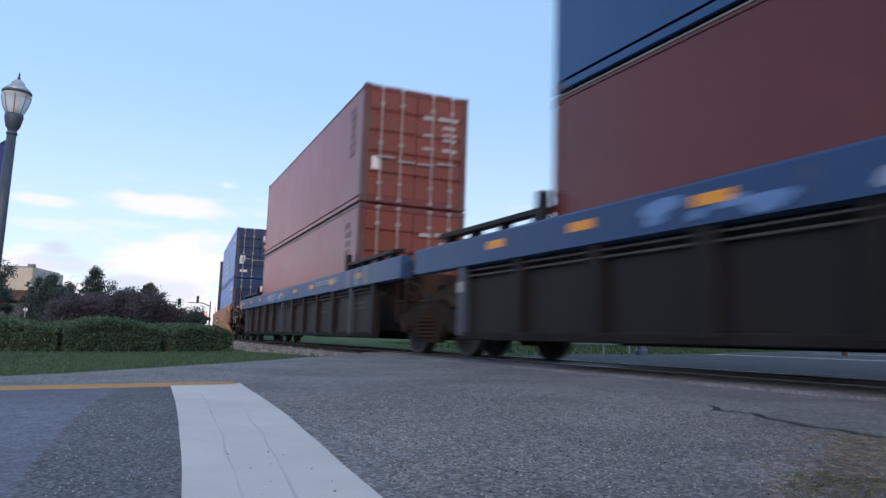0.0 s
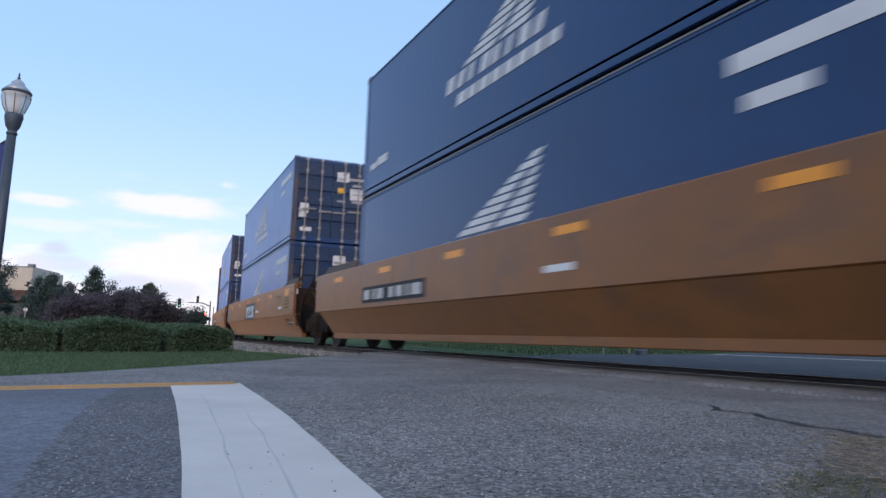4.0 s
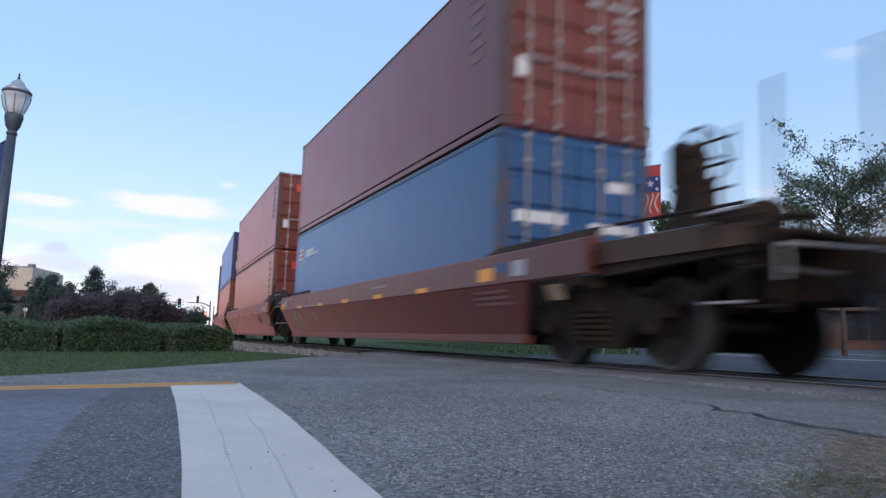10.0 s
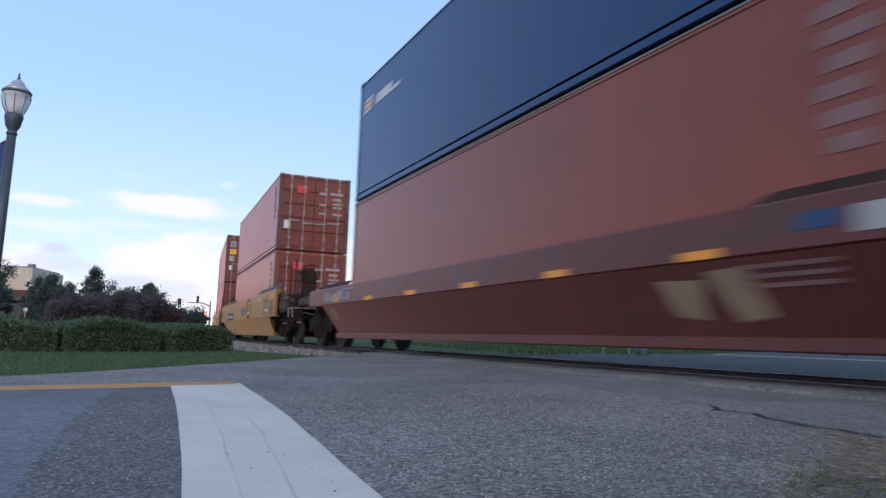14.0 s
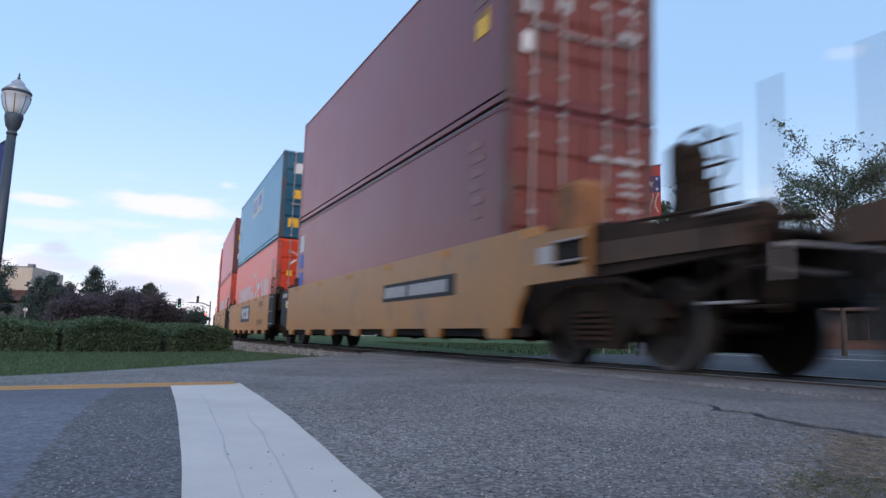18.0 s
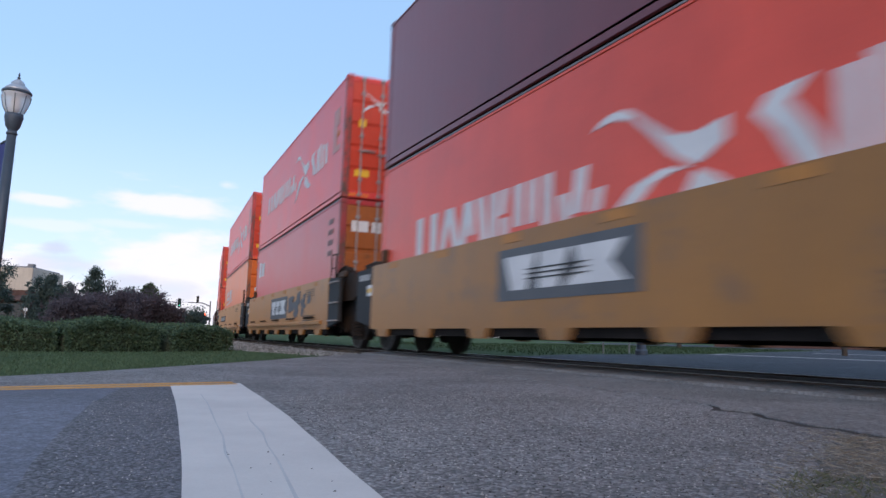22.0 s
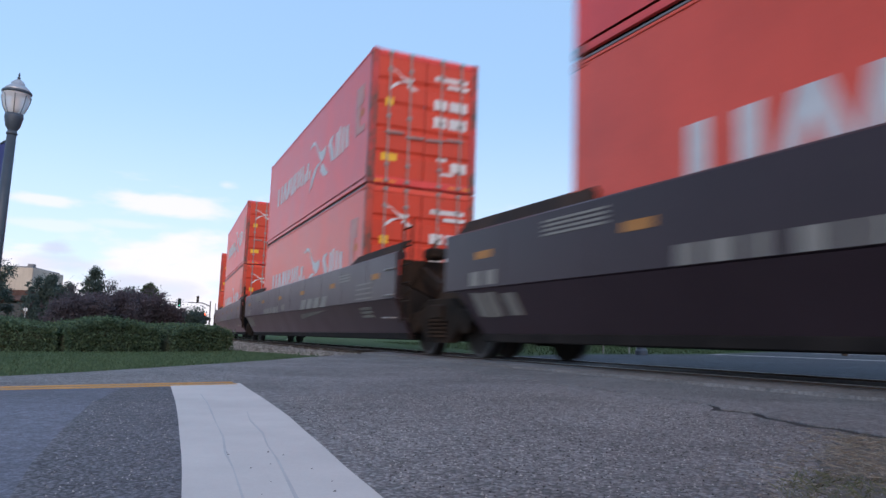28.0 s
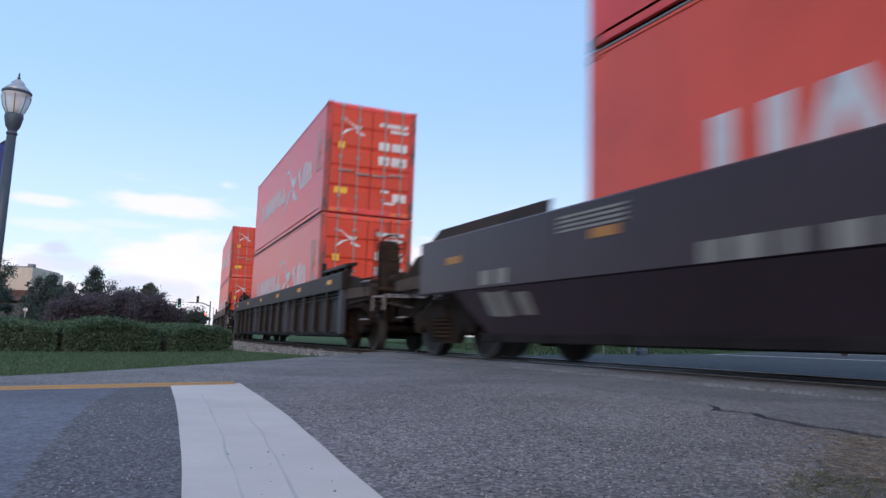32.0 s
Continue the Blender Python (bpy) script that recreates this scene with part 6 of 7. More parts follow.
M["rust_iron"] = shade("rust_brown_casting", (0.035, 0.02, 0.013), (0.10, 0.055, 0.032), 0.8, 0.0, 3, 40, 0.4, spec=0.2)
M["rust_orange"] = shade("rusty_orange_iron", (0.12, 0.05, 0.02), (0.30, 0.12, 0.04), 0.7, 0.0, 3, 40, 0.3)
M["car_end"] = shade("blackened_car_end", (0.007, 0.008, 0.010), (0.019, 0.021, 0.025), 0.7, 0.0, 2, 40, 0.2)
M["pale_decal"] = shade("faded_cream_lettering", (0.19, 0.175, 0.155), (0.29, 0.27, 0.235), 0.6, 0, 2, 40, 0.05)
for idx in range(len(FRONT)):
    well_car(idx)


# ---- plants ----
def leaf_mat(name, a, b, c):
    m = bpy.data.materials.new(name)
    m.use_nodes = True
    nt = m.node_tree
    N, Lk = nt.nodes.new, nt.links.new
    pr = nt.nodes["Principled BSDF"]
    ge, rp = N("ShaderNodeNewGeometry"), N("ShaderNodeValToRGB")
    el = rp.color_ramp.elements
    el[0].color, el[1].color = (*a, 1), (*c, 1)
    e = el.new(0.55)
    e.color = (*b, 1)
    Lk(ge.outputs["Random Per Island"], rp.inputs[0])
    Lk(rp.outputs[0], pr.inputs["Base Color"])
    pr.inputs["Roughness"].default_value = 0.6
    pr.inputs["Specular IOR Level"].default_value = 0.15
    tr, mx = N("ShaderNodeBsdfTranslucent"), N("ShaderNodeMixShader")
    Lk(rp.outputs[0], tr.inputs[0])
    mx.inputs[0].default_value = 0.35
    Lk(pr.outputs[0], mx.inputs[1])
    Lk(tr.outputs[0], mx.inputs[2])
    Lk(mx.outputs[0], nt.nodes["Material Output"].inputs[0])
    return m


M["leaf_hedge"] = leaf_mat("hedge_leaf", (0.056, 0.098, 0.066), (0.092, 0.152, 0.094), (0.145, 0.215, 0.120))
M["leaf_green"] = leaf_mat("green_leaf", (0.05, 0.075, 0.042), (0.08, 0.115, 0.062), (0.115, 0.155, 0.08))
M["leaf_pale"] = leaf_mat("pale_green_leaf", (0.07, 0.095, 0.07), (0.11, 0.145, 0.10), (0.16, 0.20, 0.14))
M["leaf_dark"] = leaf_mat("dark_leaf", (0.060, 0.088, 0.086), (0.080, 0.114, 0.104), (0.105, 0.145, 0.120))
M["leaf_purple"] = leaf_mat("purple_leaf", (0.084, 0.074, 0.088), (0.103, 0.090, 0.104), (0.125, 0.107, 0.122))
M["blade"] = leaf_mat("grass_blade", (0.066, 0.112, 0.062), (0.098, 0.158, 0.086), (0.142, 0.205, 0.114))
# the verge's blade greens at about a third of their value
M["blade_darkened"] = leaf_mat("darkened_grass_blade", (0.022, 0.038, 0.016), (0.036, 0.06, 0.022), (0.055, 0.085, 0.032))
M["straw"] = leaf_mat("dry_straw", (0.17, 0.145, 0.110), (0.27, 0.235, 0.185), (0.42, 0.37, 0.30))
M["straw_dark"] = leaf_mat("brown_straw", (0.09, 0.078, 0.064), (0.145, 0.125, 0.10), (0.23, 0.20, 0.16))
M["weed"] = leaf_mat("dull_weed", (0.09, 0.10, 0.055), (0.13, 0.14, 0.075), (0.20, 0.19, 0.11))
M["bark"] = shade("bark", (0.03, 0.024, 0.02), (0.08, 0.065, 0.05), 0.9, 0, 4, 30, 0.6)
M["hedge_core"] = shade("hedge_fill", (0.022, 0.032, 0.020), (0.045, 0.060, 0.034), 0.95, 0, 8, 40, 0.5)


def cloud_mesh(name, cen, size, rs, aspect=0.55, flat=0.0, droop=None):
    """Many small pointed leaves as one mesh, about the places cen."""
    n = len(cen)
    d = rs.normal(size=(n, 3))
    if flat:
        d[:, 2] *= flat
    d /= np.linalg.norm(d, axis=1)[:, None]
    q = rs.normal(size=(n, 3))
    w = np.cross(d, q)
    w /= np.linalg.norm(w, axis=1)[:, None]
    s = size * rs.uniform(0.6, 1.35, size=(n, 1))
    v = np.stack([cen - d * s * 0.5, cen + w * s * aspect * 0.5, cen + d * s * 0.5, cen - w * s * aspect * 0.5], axis=1).reshape(-1, 3)
    f = np.arange(4 * n).reshape(-1, 4)
    me = bpy.data.meshes.new(name)
    me.from_pydata(v.tolist(), [], f.tolist())
    me.materials.append(None)
    return me


def leafy(name, cen, size, rs, material, parent=None, label="", aspect=0.55, flat=0.0):
    ob = new(name, cloud_mesh(name, cen, size, rs, aspect, flat))
    ob.material_slots[0].link = "OBJECT"
    ob.material_slots[0].material = material
    ob.parent = parent
    if label:
        ob["label"] = label
    return ob


def tree(x, y, height, spread, stem, n, leaf, mat, label, seed, z=-0.06, gap=0.5, clumps=60, name="tree", base=0.28, form=""):
    """Tapered trunk, forking limbs, and leaves gathered in clumps at the limbs' tips."""
    rs = np.random.RandomState(seed)
    ob = tagged(empty(name, pose(x, y, z)), label, name.split("_")[-1])
    tips = []

    def fill(bm):
        bm_cyl(bm, (0, 0, -0.1), (0, 0, height * base), stem, stem * 0.8, 9)
        bm_cyl(bm, (0, 0, height * base), (rs.normal() * 0.1, rs.normal() * 0.1, height * 0.86), stem * 0.8, stem * 0.12, 8)
        for k in range(max(10, clumps // 3)):
            a = rs.uniform(0, 2 * math.pi)
            h = height * rs.uniform(base, 0.75)
            up = rs.uniform(0.35, 0.95)
            r = spread * rs.uniform(0.45, 0.95) * (1.0 - 0.55 * max(0, (h / height - 0.35)))
            e = Vector((r * math.cos(a), r * math.sin(a), min(h + up * r, height * 0.97)))
            mid = Vector((e.x * 0.5, e.y * 0.5, h + (e.z - h) * 0.62))
            bm_cyl(bm, (0, 0, h), mid, stem * 0.34, stem * 0.2, 6)
            bm_cyl(bm, mid, e, stem * 0.2, stem * 0.05, 5)
            tips.extend((e, mid * 0.4 + e * 0.6))
            for q in range(2):
                t = mid + (e - mid) * rs.uniform(0.2, 0.8)
                g = t + Vector(rs.normal(size=3).tolist()) * spread * 0.22
                bm_cyl(bm, t, g, stem * 0.1, stem * 0.03, 4)
                tips.append(g)
    part("trunk", fill, M["bark"], ob, "brown bark trunk and limbs")
    tips.append(Vector((0, 0, height * 0.93)))
    T = np.array([list(t) for t in tips])
    pick = T[rs.randint(0, len(T), n)]
    cen = pick + np.clip(rs.normal(size=(n, 3)), -1.3, 1.3) * spread * gap * np.array([0.34, 0.34, 0.30]) * rs.uniform(0.25, 1.0, size=(n, 1))
    cen[:, 2] = np.maximum(cen[:, 2], height * base * 0.75)
    if form:
        # leaves spread through a lumpy cone or dome instead of round the tips alone
        a, f, q = rs.uniform(0, 2 * math.pi, n), rs.uniform(0, 1, n) ** 1.3, rs.uniform(0, 1, n) ** 0.45
        wide = (1 - f) ** 0.62 * np.minimum(1, 0.55 + 2.2 * f) if form == "cone" else np.sqrt(np.clip(1 - (1.25 * f - 0.25) ** 2, 0, 1))
        lump = 0.80 + 0.22 * np.sin(3 * a + 9 * f + seed) + 0.20 * np.sin(5 * a - 17 * f)
        r = spread * wide * lump * q
        cen = np.stack([r * np.cos(a), r * np.sin(a), height * (base + (1 - base) * f)], axis=1)
        # the leaves gather in some ninety uneven sprays with gaps between
        hub = cen[:90] + rs.normal(0, 0.10, (90, 3))
        near = np.argmin(((cen[:, None, :] - hub[None, :, :]) ** 2).sum(2), axis=1)
        cen = cen * 0.42 + hub[near] * 0.58 + rs.normal(0, 0.10, (n, 3)) * rs.uniform(0.3, 1.6, 90)[near][:, None]
    leafy("crown", cen, leaf, rs, mat, ob, "loose leafy crown")
    return ob


def hedge(x0, y0, x1, y1, depth, h, n, seed, label):
    """A clipped hedge from (x0, y0) to (x1, y1) along its near face."""
    rs = np.random.RandomState(seed)
    L = math.hypot(x1 - x0, y1 - y0)
    ob = tagged(empty("hedge", Matrix.Translation((x0, y0, -0.065)) @ Matrix.Rotation(math.atan2(y1 - y0, x1 - x0), 4, "Z")), label, "hedge", "hedges by the road")

    def top(u):
        return h * (0.76 + 0.31 * np.sqrt(np.clip(np.sin(np.pi * np.clip(u / L, 0.01, 0.99)), 0, 1)) + 0.03 * np.sin(u * 5.3 + 2 * seed))

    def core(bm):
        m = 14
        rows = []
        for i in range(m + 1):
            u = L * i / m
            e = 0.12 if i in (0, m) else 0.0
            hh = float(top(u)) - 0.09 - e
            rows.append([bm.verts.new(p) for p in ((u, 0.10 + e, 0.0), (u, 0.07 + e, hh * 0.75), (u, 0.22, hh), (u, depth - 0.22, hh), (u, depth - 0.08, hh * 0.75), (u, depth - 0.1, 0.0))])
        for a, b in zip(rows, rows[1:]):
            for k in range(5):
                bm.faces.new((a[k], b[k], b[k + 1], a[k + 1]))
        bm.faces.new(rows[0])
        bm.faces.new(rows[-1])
    # closed body, darker than the leaves, that fills the hedge behind them
    part("inner_fill", core, M["hedge_core"], ob, "dark green fill body behind the leaves")
    u = rs.uniform(0, L, n)
    sel = rs.uniform(0, 1, n)
    t = top(u)
    y = np.where(sel < 0.5, 0.03 + np.abs(rs.normal(0, 0.05, n)), rs.uniform(0.0, depth, n))
    z = np.where(sel < 0.5, rs.uniform(0.02, 1, n) * t, t - np.abs(rs.normal(0, 0.05, n)))
    ends = sel > 0.9
    u = np.where(ends, np.where(rs.uniform(0, 1, n) < 0.5, 0.03, L - 0.03) + rs.normal(0, 0.03, n), u)
    z = np.where(ends, rs.uniform(0.02, 1, n) * t, z)
    rnd = (np.minimum(np.minimum(u, L - u), y) < 0.12) & (z > t - 0.1)
    z = np.where(rnd, z - 0.05, z)
    cen = np.stack([u, y, z], axis=1) + rs.normal(0, 0.018, (n, 3))
    leafy("foliage", cen, 0.042, rs, M["leaf_hedge"], ob, "small green clipped leaves", 0.6)
    return ob


hedge(-14.25, -9.6, -13.78, -6.3, 1.3, 0.545, 19000, 1, "clipped green boxwood hedge beside the grass verge")
hedge(-13.72, -6.14, -14.2, -4.62, 1.2, 0.555, 12500, 2, "clipped green hedge, slightly taller and rounded")
hedge(-14.35, -4.36, -15.3, -3.12, 1.1, 0.50, 9500, 3, "low clipped green hedge near the railway track")


def inside(px, py, poly):
    c = np.zeros(len(px), bool)
    j = len(poly) - 1
    for i in range(len(poly)):
        (xi, yi), (xj, yj) = poly[i], poly[j]
        k = ((yi > py) != (yj > py)) & (px < (xj - xi) * (py - yi) / (yj - yi + 1e-12) + xi)
        c ^= k
        j = i
    return c


def blades(name, poly, n, h, seed, mat, label, z, lie=0.5, wide=0.006):
    rs = np.random.RandomState(seed)
    P = np.array(poly)
    x, y = rs.uniform(P[:, 0].min(), P[:, 0].max(), n), rs.uniform(P[:, 1].min(), P[:, 1].max(), n)
    k = inside(x, y, poly)
    x, y = x[k], y[k]
    n = len(x)
    a = rs.uniform(0, 2 * math.pi, n)
    hh = h * rs.uniform(0.45, 1.3, n)
    ln = hh * lie * rs.uniform(0.4, 1.6, n)
    bx, by = np.cos(a) * wide, np.sin(a) * wide
    tx, ty = x + np.cos(a + 1.5) * ln, y + np.sin(a + 1.5) * ln
    v = np.stack([np.stack([x - bx, y - by, np.full(n, z)], 1), np.stack([x + bx, y + by, np.full(n, z)], 1), np.stack([(x + tx) / 2 + bx * 0.6, (y + ty) / 2 + by * 0.6, z + hh * 0.7], 1), np.stack([tx, ty, z + hh], 1)], 1).reshape(-1, 3)
    me = bpy.data.meshes.new(name)
    me.from_pydata(v.tolist(), [], np.arange(4 * n).reshape(-1, 4).tolist())
    me.materials.append(mat)
    return tagged(new(name, me), label, "grass", kind="stuff")


VERGE = [(-6.75, -9.8), (-6.62, -6.6), (-7.1, -6.0), (-7.7, -5.55), (-8.4, -5.0), (-9.3, -4.3), (-10.3, -3.6), (-11.5, -2.85), (-13.0, -2.4), (-15.2, -3.0), (-14.2, -4.6), (-13.8, -6.2), (-14.2, -9.8)]
blades("verge_grass", VERGE, 70000, 0.024, 5, M["blade"], "short mown green grass verge", -0.066, 0.7, 0.006)
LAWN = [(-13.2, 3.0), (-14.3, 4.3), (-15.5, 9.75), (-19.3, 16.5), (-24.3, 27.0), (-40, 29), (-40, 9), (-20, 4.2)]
blades("lawn_grass", LAWN, 20000, 0.06, 6, M["blade_darkened"], "green lawn beyond the street", -0.066, 0.6, 0.012)

# the ragged corner of bare soil, straw and weeds in the road's edge
M["soil"] = shade("sandy_soil", (0.085, 0.080, 0.075), (0.14, 0.13, 0.118), 0.95, 0, 5, 90, 0.9, 0, (0.10, 0.095, 0.09), 0.5, bump_d=0.01)
def ragged(pts, seed, amp):
    """An outline with many small irregular teeth."""
    rr = random.Random(seed)
    outline = []
    for (x0, y0), (x1, y1) in zip(pts, pts[1:] + pts[:1]):
        n = max(2, int(math.hypot(x1 - x0, y1 - y0) / 0.035)) if max(abs(x0), abs(x1)) > 0.45 else 1
        outline += [(x0 + (x1 - x0) * k / n + rr.uniform(-amp, amp), y0 + (y1 - y0) * k / n + rr.uniform(-amp, amp)) for k in range(n)]
    return outline


SOIL = [(-2.0, -3.02), (-1.82, -3.25), (-1.62, -3.58), (-1.44, -3.85), (-1.27, -4.1), (-1.08, -4.35), (-0.6, -4.4), (0.4, -4.2), (0.45, -3.2), (-0.4, -3.1), (-1.6, -3.02)]
sheet("soil_patch", ragged(SOIL, 4, 0.028), -0.0475, M["soil"], "bare sandy soil at the road's crumbled edge")
for k, (n, h, wd, outline) in enumerate(((3600, 0.006, 0.0007, [(-2.3, -2.99), (-2.12, -3.25), (-1.95, -3.6), (-1.68, -4.0), (-1.4, -4.45), (-0.6, -4.7), (0.6, -4.3), (0.8, -3.1)]),
                                      (6000, 0.007, 0.0007, [(-2.12, -2.98), (-1.95, -3.25), (-1.75, -3.6), (-1.52, -3.95), (-1.25, -4.3), (-0.6, -4.45), (0.3, -4.2), (0.4, -3.08)]),
                                      (6000, 0.009, 0.0008, [(-1.98, -3.0), (-1.8, -3.3), (-1.6, -3.65), (-1.42, -3.85), (-0.6, -4.0), (-0.5, -3.08)]))):
    blades("dry_straw", outline, n, h, 7 + k, M["straw"] if k else M["straw_dark"], "dry straw lying loose on the road's edge" if k < 2 else "dry matted straw in the soil", -0.047 + 0.0005 * k, 6.0 - 0.5 * k, wd)
blades("weeds", [(-1.45, -3.92), (-1.3, -4.2), (-1.0, -4.5), (0.2, -4.4), (0.2, -3.7), (-1.0, -3.75)], 5200, 0.012, 19, M["weed"], "low green weeds in the straw", -0.046, 1.8, 0.0014)

# trees and shrubs along the far road and behind the street
tree(-46.6, -10.5, 4.3, 0.85, 0.08, 3200, 0.13, M["leaf_dark"], "dark green street tree by the brick building", 11, clumps=40, gap=1.0)
tree(-49.5, -10.9, 3.55, 0.9, 0.08, 5200, 0.15, M["leaf_dark"], "dark green tree against the shop front", 24, clumps=40, base=0.1, gap=0.7)
tree(-58.0, -8.7, 4.1, 2.2, 0.13, 20000, 0.16, M["leaf_dark"], "broad dark green tree before the building", 12, clumps=80, base=0.08, gap=0.9, form="dome")
tree(-62.0, -7.6, 4.0, 1.6, 0.13, 6000, 0.20, M["leaf_dark"], "dark green tree behind the upright one", 21, clumps=60, base=0.12, gap=0.6)
tree(-55.5, -5.9, 4.6, 1.75, 0.10, 15000, 0.14, M["leaf_dark"], "upright green tree with an open crown", 13, clumps=60, base=0.12, gap=0.9, form="cone")
tree(-70.0, -1.45, 4.5, 1.45, 0.10, 13000, 0.17, M["leaf_green"], "small round-topped green tree", 15, clumps=60, base=0.2, gap=0.8, form="dome")
tree(-74.0, -3.6, 3.9, 2.2, 0.10, 6500, 0.22, M["leaf_dark"], "broad dark tree behind the shrubs", 22, clumps=60, base=0.1, gap=0.6)
tree(-80.0, 0.2, 3.5, 1.2, 0.10, 4600, 0.2, M["leaf_dark"], "small dark tree by the traffic signal", 16, clumps=40, base=0.15)
tree(-88.0, 4.2, 2.4, 2.2, 0.10, 4200, 0.22, M["leaf_dark"], "low dark tree by the signal mast", 17, clumps=50, base=0.08)
tree(-52.0, -0.2, 1.45, 1.5, 0.06, 4500, 0.14, M["leaf_dark"], "low dark shrub beyond the hedge end", 23, name="shrub", clumps=50, base=0.06, gap=0.7)
for k, (x, y, h, r) in enumerate([(-34.2, -6.7, 1.5, 1.0), (-34.4, -5.8, 1.78, 1.1), (-35.0, -4.8, 1.88, 1.2), (-36.0, -3.6, 1.86, 1.1), (-36.5, -2.7, 1.6, 0.85), (-41.0, -6.4, 2.0, 1.3), (-42.0, -4.0, 2.2, 1.5)]):
    tree(x, y, h, r, 0.05, 11000, 0.10, M["leaf_purple"], "large purple-leaved shrub behind the hedge", 30 + k, name="flowering_shrub", clumps=80, base=0.06, gap=0.75)
tree(-30.0, 22.9, 9.3, 1.5, 0.13, 4500, 0.17, M["leaf_green"], "green street tree behind the banner lamp post", 18, clumps=60, base=0.5, gap=0.45)
tree(-14.2, 14.2, 6.8, 2.35, 0.08, 15000, 0.095, M["leaf_pale"], "open-crowned young tree behind the street", 19, clumps=150, base=0.36, gap=0.36)


def stones(name, poly, n, size, seed, mat, label, z):
    """Loose angular stones lying about."""
    rs = np.random.RandomState(seed)
    P = np.array(poly)
    x, y = rs.uniform(P[:, 0].min(), P[:, 0].max(), n), rs.uniform(P[:, 1].min(), P[:, 1].max(), n)
    k = inside(x, y, poly)
    x, y = x[k], y[k]
    n = len(x)
    V, F = [], []
    for i in range(n):
        s = size * rs.uniform(0.4, 1.3)
        a = rs.uniform(0, 6.28)
        q = len(V)
        for j in range(5):
            r = s * rs.uniform(0.7, 1.1)
            V.append((x[i] + r * math.cos(a + j * 1.257), y[i] + r * math.sin(a + j * 1.257), z))
        V.append((x[i] + s * rs.normal() * 0.2, y[i] + s * rs.normal() * 0.2, z + s * rs.uniform(0.5, 0.9)))
        F += [(q + j, q + (j + 1) % 5, q + 5) for j in range(5)]
    me = bpy.data.meshes.new(name)
    me.from_pydata(V, [], F)
    me.materials.append(mat)
    return tagged(new(name, me), label, "stones", kind="stuff")


M["pebble"] = leaf_mat("ballast_stone", (0.16, 0.15, 0.14), (0.28, 0.27, 0.25), (0.45, 0.43, 0.40))
stones("loose_ballast", [(-12.6, -2.1), (-13.5, -2.7), (-17, -3.0), (-26, -2.0), (-34, -0.9), (-34, 2.4), (-13.2, 1.6), (-13.2, -1.2)], 9000, 0.05, 51, M["pebble"], "grey crushed stones spilling from the track bed", -0.07)
M["grit_pale"] = leaf_mat("pale_grit", (0.20, 0.188, 0.18), (0.32, 0.30, 0.285), (0.54, 0.51, 0.485))
M["grit_dark"] = leaf_mat("dark_grit", (0.02, 0.02, 0.022), (0.05, 0.046, 0.045), (0.09, 0.08, 0.075))
LANE = [(-4.3, -4.75), (-2.4, -4.98), (-1.1, -5.12), (-0.5, -4.6), (-1.1, -3.6), (-2.1, -3.0), (-4.3, -2.75)]
stones("road_grit", LANE, 15000, 0.0048, 52, M["grit_pale"], "pale worn stones standing out of the asphalt", -0.0508)
stones("road_grit", LANE, 9000, 0.005, 53, M["grit_dark"], "dark stones standing out of the asphalt", -0.0515)
stones("road_grit", [(-4.2, -5.72), (-1.0, -5.9), (-1.0, -5.62), (-1.72, -5.56), (-3.2, -5.42), (-4.2, -5.34)], 3000, 0.0048, 54, M["grit_pale"], "pale stones in the sealed asphalt strip", -0.050)
stones("soil_grit", SOIL, 6000, 0.0038, 56, M["grit_pale"], "pale grit in the bare soil", -0.0485)
stones("line_specks", [(-2.3, -5.42), (-1.3, -5.5), (-1.3, -5.2), (-2.3, -5.1)], 22, 0.006, 55, M["grit_dark"], "a few dark pebbles on the painted line", -0.0475)


# ---- street furniture ----
# dark blue-grey iron, lightened: some lens flare haze is in its colour
M["pole"] = shade("flare_hazed_cast_iron", (0.040, 0.056, 0.076), (0.072, 0.096, 0.125), 0.5, 0.1, 3, 40, 0.15)
M["capmetal"] = shade("pale_metal_cap", (0.35, 0.37, 0.40), (0.5, 0.52, 0.55), 0.4, 0.5, 3, 40, 0.1)
M["flag_red"] = shade("red_cloth", (0.42, 0.05, 0.045), (0.55, 0.08, 0.06), 0.85, 0, 4, 200, 0.2)
M["flag_blue"] = shade("blue_cloth", (0.03, 0.04, 0.16), (0.05, 0.065, 0.22), 0.85, 0, 4, 200, 0.2)
M["flag_pale"] = shade("pale_cloth", (0.55, 0.36, 0.3), (0.7, 0.55, 0.48), 0.85, 0, 4, 200, 0.2)


def globe_glass():
    m = bpy.data.materials.new("lamp_glass")
    m.use_nodes = True
    pr = m.node_tree.nodes["Principled BSDF"]
    pr.inputs["Base Color"].default_value = (0.86, 0.88, 0.9, 1)
    pr.inputs["Roughness"].default_value = 0.28
    pr.inputs["Transmission Weight"].default_value = 0.5
    pr.inputs["IOR"].default_value = 1.2
    return m


M["globe"] = globe_glass()


